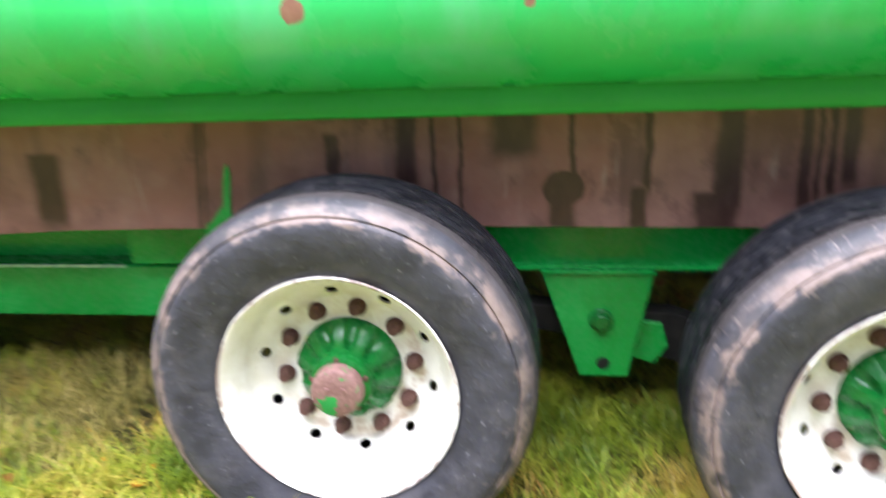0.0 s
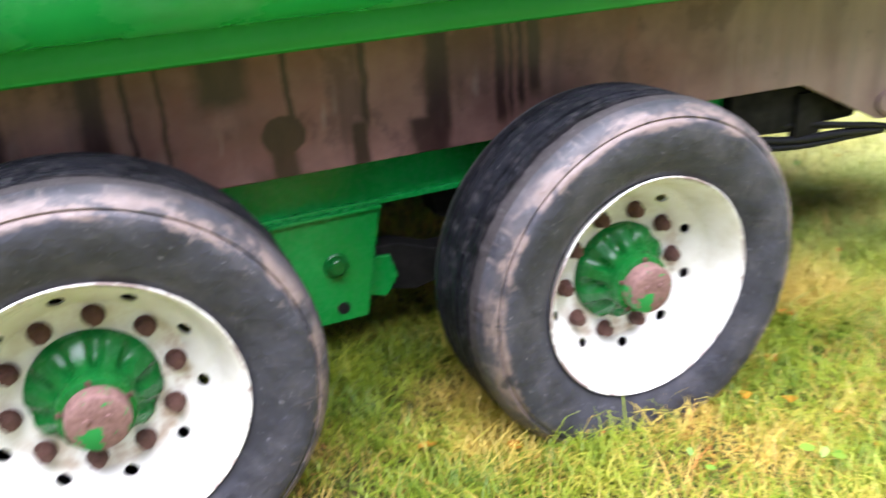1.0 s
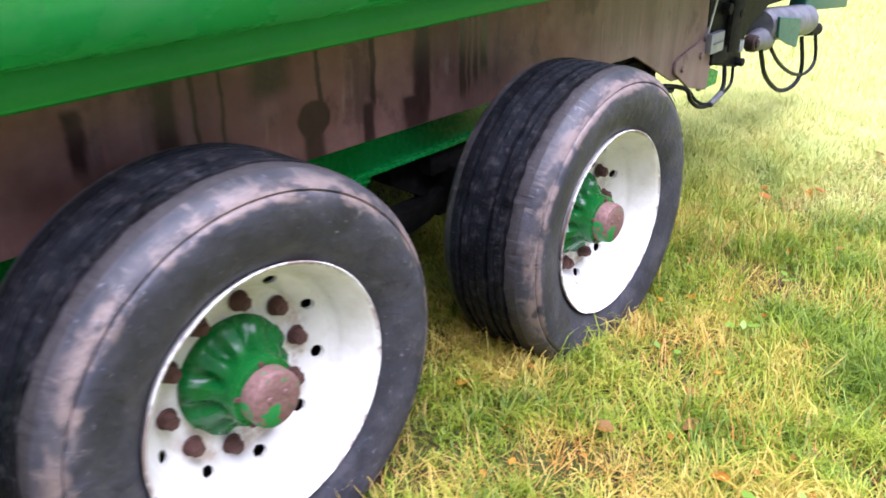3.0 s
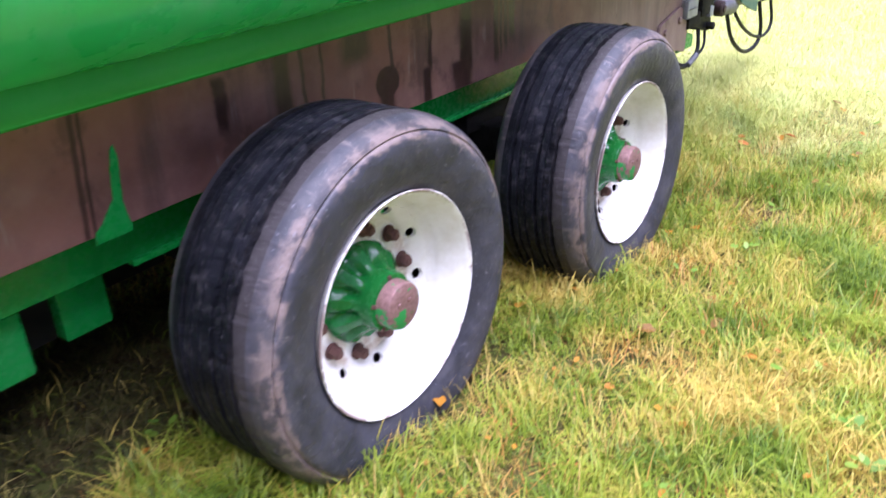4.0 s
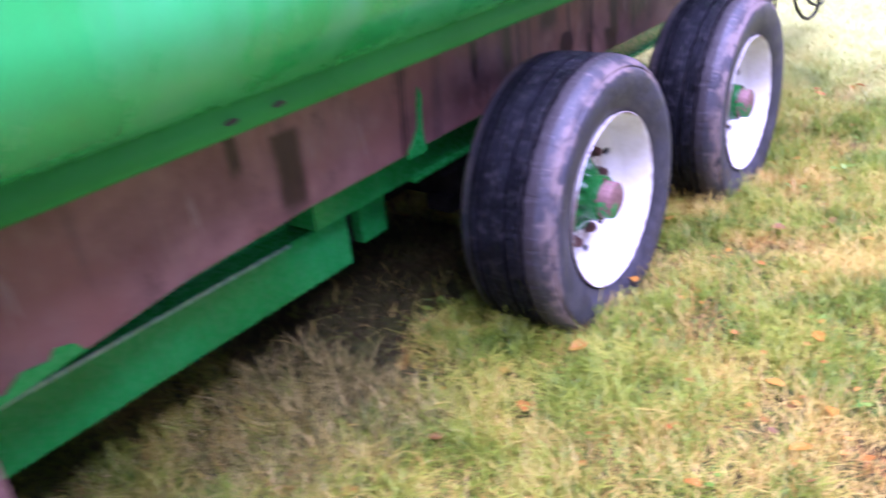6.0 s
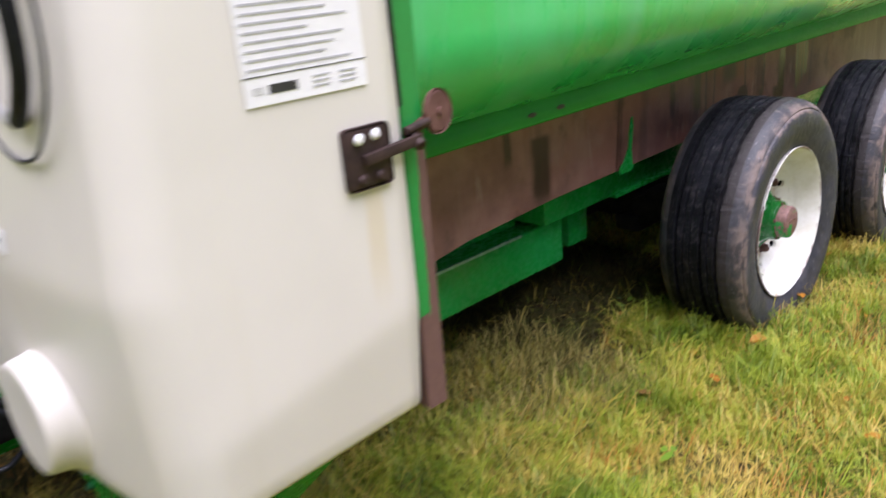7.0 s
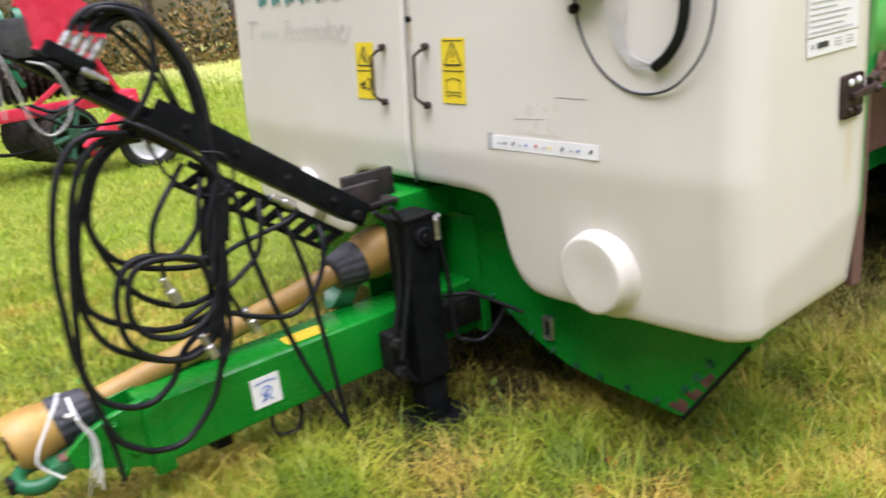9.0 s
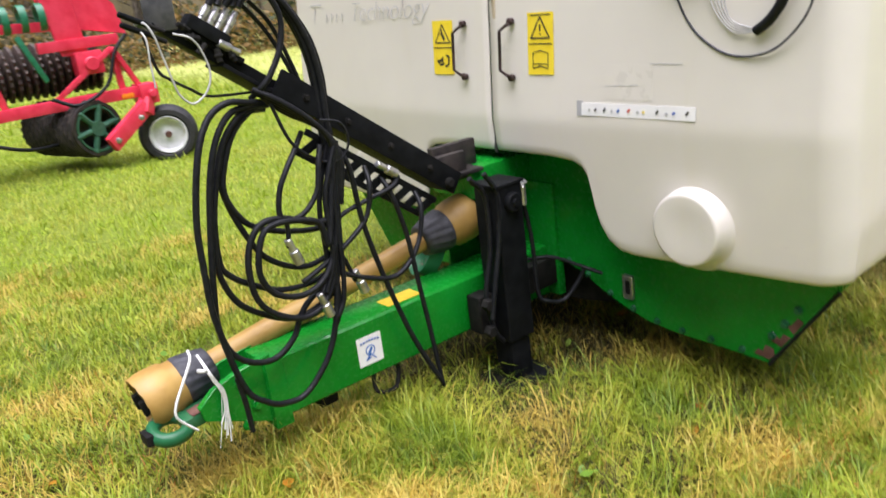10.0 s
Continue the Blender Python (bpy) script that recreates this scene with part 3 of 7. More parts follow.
def curve_points(points, per=8, closed=False):
    """A smooth curve through the given points."""
    p = [Vector(q) for q in points]
    n = len(p)
    out = []
    spans = n if closed else n - 1
    for i in range(spans):
        a, b, c, d = (p[(i - 1) % n] if closed or i > 0 else p[0] * 2 - p[1], p[i], p[(i + 1) % n], p[(i + 2) % n] if closed or i + 2 < n else p[-1] * 2 - p[-2])
        for k in range(per):
            t = k / per
            out.append(0.5 * ((2 * b) + (c - a) * t + (2 * a - 5 * b + 4 * c - d) * t * t + (3 * b - a - 3 * c + d) * t * t * t))
    if not closed:
        out.append(p[-1])
    return out


def tube(points, r, n=10, per=8, closed=False, smooth=True):
    """A hose or bent bar along a smooth curve."""
    pts = curve_points(points, per, closed) if smooth else [Vector(q) for q in points]
    bm = bmesh.new()
    rings = []
    side = None
    m = len(pts)
    for i, p in enumerate(pts):
        t = (pts[(i + 1) % m if closed else min(i + 1, m - 1)] - pts[(i - 1) % m if closed else max(i - 1, 0)]).normalized()
        if side is None:
            side = t.orthogonal().normalized()
        side = (side - t * side.dot(t)).normalized()
        up = t.cross(side)
        rings.append([bm.verts.new(p + r * (side * math.cos(2 * math.pi * k / n) + up * math.sin(2 * math.pi * k / n))) for k in range(n)])
    for a, b in list(zip(rings, rings[1:])) + ([(rings[-1], rings[0])] if closed else []):
        for k in range(n):
            bm.faces.new((a[k], a[(k + 1) % n], b[(k + 1) % n], b[k]))
    if not closed:
        bm.faces.new(rings[0][::-1])
        bm.faces.new(rings[-1])
    return bm


def bolt(at, way, r=0.012, h=0.01):
    """A hexagon head with a washer, standing on a surface along way."""
    p = Vector(at)
    d = Vector(way).normalized()
    return join(rod(p, p + d * h * 0.3, r * 1.5, n=14), rod(p + d * h * 0.3, p + d * h * 1.3, r, n=6, bevel=0.1))


def flat_sheet(name, verts, faces, material, parent=None, label="", smooth=True, angle=35):
    mesh = bpy.data.meshes.new(name)
    mesh.from_pydata(verts, [], faces)
    mesh.update()
    return link(name, mesh, material, parent, label, smooth, angle)


def grid_faces(rows, cols):
    return [(r * cols + c, r * cols + c + 1, (r + 1) * cols + c + 1, (r + 1) * cols + c) for r in range(rows - 1) for c in range(cols - 1)]


def thicken(ob, amount, offset=1.0):
    m = ob.modifiers.new("thickness", 'SOLIDIFY')
    m.thickness, m.offset = amount, offset
    return ob


# ---- ground ----
def ground_height(x, y):
    """The meadow falls gently towards the wagon's rear and has a slight unevenness."""
    x, y = np.asarray(x, float), np.asarray(y, float)
    flat = 0.105 - 0.03 * 8 * np.tanh(x / 8)
    near = np.exp(-((x + 0.5) / 14) ** 2 - ((y - 2) / 12) ** 2)
    roll = 0.012 * np.sin(1.9 * x + 0.7 * y) + 0.010 * np.sin(2.3 * y - 1.1 * x + 1.0) + 0.006 * np.sin(5.1 * x + 4.3 * y)
    far = 0.12 * np.sin(0.11 * x + 0.4) * np.cos(0.09 * y)
    return flat + roll * (0.4 + near) + far * (1 - near)


def spaced(lo, hi, step, reach, grow=1.35):
    mid = list(np.arange(lo, hi + 1e-6, step))
    out, d, v = [], step, hi
    while v < reach:
        d *= grow
        v += d
        out.append(v)
    back, d, v = [], step, lo
    while v > -reach:
        d *= grow
        v -= d
        back.append(v)
    return np.array(back[::-1] + mid + out)


gx, gy = spaced(-7, 6, 0.12, 900), spaced(-2, 8, 0.12, 900)
GX, GY = np.meshgrid(gx, gy)
ground = flat_sheet("ground", np.c_[GX.ravel(), GY.ravel(), ground_height(GX, GY).ravel()].tolist(), grid_faces(len(gy), len(gx)), M_SOIL)
tagged(ground, "rough meadow soil with thatch under the grass", "ground", kind="structure")

# ---- feeder wagon ----
MID = 3.12
wagon = thing("feeder_wagon", (0.0, MID, 0.1), "green diet feeder wagon with cream front cowl parked on grass", "feeder wagon")

# tub: half-round trough with straight upper walls
half = [(MID, 0.74), (2.75, 0.79), (2.55, 0.88), (2.48, 0.98), (2.46, 1.09), (2.40, 1.14), (2.29, 1.160), (2.240, 1.168)]
for k in range(1, 15):
    a = math.pi / 2 * k / 14
    half.append((2.240 - 0.235 * math.sin(a) ** 1.2, 1.168 + 0.25 * (1 - math.cos(a))))
half += [(2.004 - 0.02 * t, 1.418 + 1.1 * t) for t in (0.06, 0.13, 0.2, 0.3, 0.45, 0.6, 0.8, 1.0)]
section = [(2 * MID - y, z) for y, z in half[::-1]] + half[1:]
xs = np.linspace(-2.0, 3.3, 54)
tub = flat_sheet("drum_tub", [(x, y, z) for x in xs for y, z in section], [f[::-1] for f in grid_faces(len(xs), len(section))], M_TUB, wagon, "faded green enamelled half-round tub with rust spots", angle=50)
thicken(tub, 0.006, -1.0)
for s in (0, 1):
    f = (lambda y: y) if s == 0 else (lambda y: 2 * MID - y)
    lip = [(f(2.29), 1.172), (f(2.222), 1.190), (f(2.212), 1.166), (f(2.204), 1.146), (f(2.194), 1.116), (f(2.202), 1.107), (f(2.435), 1.10), (f(2.435), 1.13)]
    if s == 0:
        for x in (-1.27, -1.138, 2.07, 2.212):
            part("lip_slot", moved(revolve([(0.0, 0.0), (0.0, 0.02), (-0.002, 0.018), (-0.002, 0.0)], 20), pose(x, 2.2045 if x > 0 else 2.2005, 1.150 if x > 0 else 1.137, 0, 0, 0) @ Matrix.Diagonal((1, 1, 0.35, 1))), M_INK, wagon)
    part("tub_lip", prism(lip, "x", -2.0, 2.93, 0.002), M_LIP, wagon, "bright green folded lip under the tub", 50)

# brown side panels under the tub
panel = [(-2.0, 1.16), (-2.0, 0.668), (-1.75, 0.690), (-1.55, 0.712), (-1.32, 0.740), (-0.9, 0.760), (0.0, 0.770), (1.9, 0.755), (2.25, 0.748), (2.62, 0.575), (2.74, 0.565), (2.91, 0.63), (2.945, 0.71), (3.045, 1.08), (3.06, 1.16)]
for s in (0, 1):
    y0 = 2.43 if s == 0 else 2 * MID - 2.444
    part("side_panel", prism(panel, "y", y0, y0 + 0.014, 0.002), M_BROWN, wagon, "brown weathered steel side panel with dark runs")
part("paint_patch", prism([(-1.97, 0.671), (-1.93, 0.70), (-1.88, 0.694), (-1.83, 0.715), (-1.78, 0.708), (-1.74, 0.735), (-1.68, 0.728), (-1.66, 0.748), (-1.62, 0.738), (-1.60, 0.71), (-1.75, 0.692)], "y", 2.4265, 2.4295, 0.0), M_GREEN, wagon, "remains of green paint on the panel's lower edge")
part("gusset", prism([(-0.394, 0.954), (-0.403, 0.945), (-0.413, 0.903), (-0.422, 0.835), (-0.443, 0.811), (-0.460, 0.788), (-0.480, 0.774), (-0.484, 0.748), (-0.393, 0.748), (-0.390, 0.768), (-0.397, 0.793), (-0.400, 0.826), (-0.393, 0.890), (-0.389, 0.925)], "y", 2.425, 2.431, 0.001), M_GREEN, wagon, "slim green gusset on the brown panel")
part("rear_pivot_plate", join(prism([(2.615, 0.66), (2.605, 0.635), (2.615, 0.611), (2.69, 0.565), (2.764, 0.522), (2.88, 0.49), (2.966, 0.471), (2.98, 0.49), (2.99, 0.583), (2.955, 0.66), (2.90, 0.712), (2.862, 0.722), (2.74, 0.695), (2.645, 0.675)], "y", 2.414, 2.43, 0.003), rod((2.675, 2.416, 0.625), (2.675, 2.402, 0.625), 0.017, n=6), rod((2.86, 2.416, 0.655), (2.86, 2.402, 0.655), 0.019, n=6)), M_BROWN, wagon, "rounded brown pivot plate")

# chassis
for s in (0, 1):
    f = (lambda y: y) if s == 0 else (lambda y: 2 * MID - y)
    part("chassis_rail", box(-0.80, 2.3, f(2.545), f(2.72), 0.615, 0.775, 0.008), M_GREEN, wagon)
    part("rail_flange", box(-0.35, 2.3, f(2.53), f(2.73), 0.606, 0.622, 0.003), M_GREEN, wagon)
    part("front_rail", box(-2.0, -0.78, f(2.70), f(2.82), 0.56, 0.80, 0.006), M_GREEN, wagon)
    part("lower_beam", box(-2.0, -0.61, f(2.605), f(2.78), 0.410, 0.59, 0.016, 3), M_GREEN, wagon)
# thin pale bar painting the sky's highlight on the beam's top edge
part("beam_highlight", beam((-1.95, 2.609, 0.586), (-0.86, 2.609, 0.586), 0.010, 0.010, 0.002), plain("edge_highlight_paint", (0.22, 0.42, 0.30), (0.45, 0.58, 0.50), 0.25, 0.2, 9), wagon, "pale highlight painted along the beam's upper edge")
part("beam_bracket", box(-0.50, -0.37, 2.66, 2.78, 0.42, 0.62, 0.006), M_GREEN, wagon)
for y in (2.512, 2 * MID - 2.53):
    hanger = part("spring_hanger", prism([(0.47, 0.612), (0.79, 0.612), (0.722, 0.28), (0.580, 0.28)], "y", y, y + 0.018, 0.003), M_GREEN, wagon, "tapered green spring hanger plate")
    part("hanger_edge", box(0.47, 0.79, y - 0.012, y + 0.02, 0.604, 0.614, 0.003), M_GREEN, hanger)
    part("pivot_bolt", join(rod((0.642, y, 0.462), (0.642, y - 0.012, 0.462), 0.036), rod((0.642, y - 0.012, 0.462), (0.642, y - 0.03, 0.462), 0.024, n=12)), M_HUB, hanger)
    part("pin_hole", rod((0.65, y + 0.004, 0.322), (0.65, y - 0.0015, 0.322), 0.021), M_DARK, hanger)
for xa, za in ((0.0, 0.498), (1.288, 0.458)):
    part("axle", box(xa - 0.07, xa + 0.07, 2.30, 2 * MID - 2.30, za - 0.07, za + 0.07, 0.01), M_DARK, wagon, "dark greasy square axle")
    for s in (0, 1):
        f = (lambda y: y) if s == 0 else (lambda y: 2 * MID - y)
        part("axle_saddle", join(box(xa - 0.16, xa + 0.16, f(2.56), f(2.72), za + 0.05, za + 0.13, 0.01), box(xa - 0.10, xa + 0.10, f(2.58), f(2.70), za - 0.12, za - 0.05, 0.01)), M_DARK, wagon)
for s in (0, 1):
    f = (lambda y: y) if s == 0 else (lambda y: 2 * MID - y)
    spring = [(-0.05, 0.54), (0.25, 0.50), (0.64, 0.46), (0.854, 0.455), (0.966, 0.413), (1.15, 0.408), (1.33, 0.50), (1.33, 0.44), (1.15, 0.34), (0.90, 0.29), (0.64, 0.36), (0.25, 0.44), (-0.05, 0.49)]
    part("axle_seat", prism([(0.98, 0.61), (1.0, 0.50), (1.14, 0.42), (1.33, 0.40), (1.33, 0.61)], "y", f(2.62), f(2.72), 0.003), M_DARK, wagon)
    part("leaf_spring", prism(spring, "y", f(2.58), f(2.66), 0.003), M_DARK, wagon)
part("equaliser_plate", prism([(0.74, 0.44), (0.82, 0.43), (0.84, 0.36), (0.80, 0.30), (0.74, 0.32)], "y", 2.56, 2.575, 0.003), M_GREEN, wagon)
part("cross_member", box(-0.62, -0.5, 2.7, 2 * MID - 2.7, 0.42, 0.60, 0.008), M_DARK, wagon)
part("suspension_bracket", join(box(2.02, 2.60, 2.50, 2.70, 0.575, 0.735, 0.012), box(2.30, 2.42, 2.485, 2.52, 0.54, 0.70, 0.008), rod((2.52, 2.50, 0.64), (2.52, 2.47, 0.64), 0.03, n=6)), M_DARK, wagon)
# dark arc added behind the guard, standing in for deep shade there
trough = [(MID + 0.62 * math.cos(radians(t)), 0.60 + 0.25 * math.sin(radians(t))) for t in range(180, 361, 12)]
part("front_shade_block", prism(trough, "x", -2.42, -2.03, 0.004), M_DARK, wagon, "dark block added for the deep shade behind the front guard")
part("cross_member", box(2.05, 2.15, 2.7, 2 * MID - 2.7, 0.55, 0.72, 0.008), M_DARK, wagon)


# wheels ---------------------------------------------------------------
def holed_ring(r0, r1, y0, y1, count, turn, hole, per=6, depth=0.012):
    """A dished ring of sheet metal with round hand holes through it."""
    bm = bmesh.new()
    step = 2 * math.pi / count
    at = lambda r, a: Vector((r * math.cos(a), y0 + (y1 - y0) * (r - r0) / (r1 - r0), r * math.sin(a)))
    rm = (r0 + r1) / 2
    tilt = (r1 - r0) / math.hypot(r1 - r0, y1 - y0)
    for k in range(count):
        mid = turn + k * step
        outline = [(r0, -0.5 + i / per) for i in range(per)] + [(r0 + (r1 - r0) * i / 3, 0.5) for i in range(3)]
        outline += [(r1, 0.5 - i / per) for i in range(per)] + [(r1 - (r1 - r0) * i / 3, -0.5) for i in range(3)]
        outer, inner, deep = [], [], []
        for r, u in outline:
            a = mid + u * step
            outer.append(bm.verts.new(at(r, a)))
            ang = math.atan2(r - rm, u * step * rm)
            rr, aa = rm + hole * tilt * math.sin(ang), mid + hole * math.cos(ang) / rm
            inner.append(bm.verts.new(at(rr, aa)))
            deep.append(bm.verts.new(at(rr, aa) + Vector((0, depth, 0))))
        n = len(outer)
        for i in range(n):
            j = (i + 1) % n
            bm.faces.new((outer[i], outer[j], inner[j], inner[i]))
            bm.faces.new((inner[i], inner[j], deep[j], deep[i]))
    bmesh.ops.remove_doubles(bm, verts=bm.verts, dist=1e-5)
    return bm


def build_wheel():
    """A wheel at the origin, its outer side towards -y; the hub cap's end lies at y = 0."""
    drum = revolve([(0.19, 0.0), (0.19, 0.20), (0.33, 0.20), (0.33, 0.0)], 40)
    wheel = part("wheel", drum, M_DARK, wagon, "worn truck wheel with white rim and green hub")
    wheel.matrix_parent_inverse = wagon.matrix_basis.inverted()
    side = [(0.030, 0.284), (0.014, 0.297), (0.006, 0.313), (-0.004, 0.345), (-0.011, 0.375), (-0.014, 0.405), (-0.012, 0.425), (-0.007, 0.4335), (-0.001, 0.435), (-0.004, 0.440),
            (0.001, 0.447), (0.012, 0.458), (0.026, 0.466), (0.042, 0.4705)]
    far = [(0.318 - a, r) for a, r in side[::-1]]
    tread = []
    for g in GROOVES:
        w, deep = (0.0060, 0.456) if g in (0.082, 0.140, 0.238) else (0.0032, 0.467)
        tread += [(g - w - 0.002, 0.4745), (g - w, deep), (g + w, deep), (g + w + 0.002, 0.4745)]
    tyre_bm = revolve(side + [(0.058, 0.4735)] + tread + [(0.260, 0.4735)] + far, 160)
    for v in tyre_bm.verts:
        r = math.hypot(v.co.x, v.co.z)
        if r > 0.450 and 0.07 < v.co.y < 0.25:
            turn = math.atan2(v.co.z, v.co.x)
            v.co.y += 0.0015 * math.sin(23 * turn + 90 * v.co.y) + 0.0012 * math.sin(57 * turn)
            v.co.y += 0.0022 * (1 if math.sin(41 * turn) * math.sin(17 * turn + 400 * v.co.y) > 0.15 else 0)
            k = 1 - 0.0025 * math.sin(7 * turn + 60 * v.co.y) * math.sin(3 * turn)
            v.co.x, v.co.z = v.co.x * k, v.co.z * k
    tyre = part("tyre", tyre_bm, M_TYRE, wheel, "worn black tyre with dusty shoulders", 50)
    tyre.data.materials.append(M_TREAD)
    for p in tyre.data.polygons:
        c = p.center
        if math.hypot(c.x, c.z) > 0.469 or (0.07 < c.y < 0.25 and math.hypot(c.x, c.z) > 0.44):
            p.material_index = 1
    rim_profile = [(0.033, 0.282), (0.016, 0.288), (0.008, 0.294), (0.005, 0.2945), (0.003, 0.292), (0.007, 0.286), (0.016, 0.279), (0.034, 0.274), (0.040, 0.268), (0.070, 0.262), (0.076, 0.257), (0.096, 0.252), (0.108, 0.246), (0.116, 0.237)]
    rim = join(revolve(rim_profile, 96), holed_ring(0.196, 0.237, 0.150, 0.116, 10, radians(25), 0.0165), revolve([(0.150, 0.196), (0.153, 0.182), (0.154, 0.17), (0.156, 0.15), (0.158, 0.10)], 96))
    bmesh.ops.remove_doubles(rim, verts=rim.verts, dist=1e-5)
    for v in rim.verts:
        a, r = math.atan2(v.co.z, v.co.x), math.hypot(v.co.x, v.co.z)
        if r > 0.27:
            dent = 1 - 0.010 * max(0.0, math.cos(a - 2.75)) ** 40 - 0.007 * max(0.0, math.cos(a - 2.2)) ** 60 - 0.003 * math.sin(5 * a) * math.sin(2 * a + 1)
            v.co.x, v.co.z = v.co.x * dent, v.co.z * dent
    part("rim", rim, M_RIM, wheel, "white painted steel rim with rust stains", 50)
    # hub: a fluted cone with ten pockets between ten ribs
    n, rows = 80, 14
    hub = bmesh.new()
    rings = []
    shape = [(0.156, 0.133), (0.142, 0.135), (0.134, 0.132), (0.124, 0.122), (0.114, 0.109), (0.104, 0.097), (0.095, 0.089), (0.086, 0.083), (0.078, 0.0795), (0.070, 0.0785), (0.054, 0.0775), (0.047, 0.075), (0.044, 0.068), (0.044, 0.05)]
    for a, r in shape:
        depth = 0.034 * max(0.0, 1 - abs(a - 0.118) / 0.038)
        ring = []
        for k in range(n):
            t = 2 * math.pi * k / n
            pocket = max(0.0, math.cos(10 * (t - radians(7)))) ** 0.8
            rr = r - depth * pocket
            ring.append(hub.verts.new((rr * math.cos(t), a, rr * math.sin(t))))
        rings.append(ring)
    for p, q in zip(rings, rings[1:]):
        for k in range(n):
            hub.faces.new((p[k], q[k], q[(k + 1) % n], p[(k + 1) % n]))
    hub_ob = part("hub", hub, M_HUB, wheel, "fluted green wheel hub", 40)
    part("hub_cap", join(revolve([(0.062, 0.0635), (0.014, 0.0625), (0.006, 0.060), (0.002, 0.053), (0.003, 0.02), (0.002, 0.0)], 40), rod((0.02, 0.004, 0.012), (0.02, -0.001, 0.012), 0.006, n=8), rod((-0.02, 0.004, 0.012), (-0.02, -0.001, 0.012), 0.006, n=8)), M_CAP, wheel, "rubbed bare hub cap", 40)
    for k in range(5):
        t = radians(20 + 72 * k)
        part("cap_screw", rod((0.070 * math.cos(t), 0.048, 0.070 * math.sin(t)), (0.070 * math.cos(t), 0.040, 0.070 * math.sin(t)), 0.0065, n=6), M_NUT, wheel)
    nut = join(rod((0, 0, 0), (0, -0.005, 0), 0.0235, n=20), rod((0, -0.004, 0), (0, -0.028, 0), 0.0185, 0.0175, n=6, bevel=0.12), rod((0, -0.026, 0), (0, -0.033, 0), 0.0115, n=12))
    first = part("wheel_nut", nut, M_NUT, wheel, "", 30)
    for k in range(10):
        t = radians(7 + 36 * k)
        o = first if k == 0 else new("wheel_nut", first.data)
        o.parent = wheel
        o.matrix_basis = pose(0.1675 * math.cos(t), 0.150, 0.1675 * math.sin(t), 0, 23 * k, 0)
    part("valve", tube([(0.0, 0.128, -0.228), (0.0, 0.112, -0.236), (0.0, 0.10, -0.24)], 0.0045, 8, 4), M_RIM, wheel)
    return wheel


wheel_a = build_wheel()
wheel_a.matrix_basis = pose(0.0, 1.962, 0.497)
copy_thing(wheel_a, pose(1.288, 1.936, 0.458, 0, 4, 0))
copy_thing(wheel_a, pose(0.0, 2 * MID - 1.962, 0.497, 0, 0, 180))
copy_thing(wheel_a, pose(1.288, 2 * MID - 1.936, 0.458, 0, 0, 180))

# tub front plate with its peeling edge ---------------------------------
front = [(1.885, 0.69), (1.885, 2.55), (2 * MID - 1.885, 2.55), (2 * MID - 1.885, 0.69), (2 * MID - 2.46, 0.69), (2 * MID - 2.55, 0.5), (2.55, 0.5), (2.46, 0.69)]
part("tub_front_plate", prism(front, "x", -2.04, -1.985, 0.003), M_PEEL, wagon, "green tub end plate with paint peeling to brown primer")
part("rubber_seal", tube([(-2.052, 1.883, 2.1), (-2.052, 1.883, 1.8), (-2.052, 1.883, 1.5), (-2.050, 1.884, 1.32)], 0.012, 8, 6), M_HOSE, wagon, "black rubber edging along the cowl")
disc = join(rod((-1.951, 1.882, 1.294), (-1.9501, 1.876, 1.294), 0.043, n=28), rod((-1.9505, 1.878, 1.294), (-1.9493, 1.870, 1.294), 0.008, n=8), beam((-1.951, 1.881, 1.294), (-2.02, 1.878, 1.27), 0.012, 0.02, 0.003))
part("latch_disc", disc, M_RUST, wagon, "round rusty latch plate")

# guard plates under the cowl -------------------------------------------
guard_outline = [(3.30, 0.60), (3.13, 0.575), (2.98, 0.545), (2.88, 0.52), (2.80, 0.475), (2.70, 0.43), (2.58, 0.392), (2.45, 0.378), (2.30, 0.376), (2.135, 0.37), (2.03, 0.51), (1.925, 0.66), (1.92, 1.02), (3.30, 1.02)]
guard = part("front_guard", prism(guard_outline, "x", -2.492, -2.482, 0.002), M_GUARD, wagon, "bright green sheet steel front guard")
mirror_guard = [(2 * MID - y, z) for y, z in guard_outline if y < 3.2] + [(3.30, 1.02), (3.30, 0.60)]
part("front_guard", prism(mirror_guard, "x", -2.492, -2.482, 0.002), M_GUARD, wagon)
edge = [(3.05, 0.558), (2.93, 0.535), (2.84, 0.497), (2.74, 0.446), (2.64, 0.410), (2.54, 0.386), (2.44, 0.378), (2.33, 0.378), (2.22, 0.375)]
for y, z in edge:
    part("guard_bolt", bolt((-2.492, y, z + 0.018), (-1, 0, 0), 0.0085, 0.010), M_EYE, guard)
for y, z in ((2.10, 0.455), (2.06, 0.505), (2.02, 0.56)):
    part("guard_bolt", bolt((-2.492, y + 0.02, z + 0.012), (-1, 0, 0), 0.0095, 0.012), M_EYE, guard)
for dirt in ([(2.128, 0.385), (2.18, 0.392), (2.165, 0.412), (2.15, 0.405), (2.143, 0.43), (2.115, 0.425), (2.112, 0.402)], [(2.09, 0.438), (2.125, 0.452), (2.11, 0.47), (2.095, 0.462), (2.085, 0.482), (2.062, 0.476)], [(2.052, 0.49), (2.072, 0.51), (2.055, 0.525), (2.04, 0.545), (2.022, 0.535)]):
    part("dirt_patch", prism(dirt, "x", -2.4945, -2.4922, 0.0), M_RUST, guard, "flaked rusty edge")
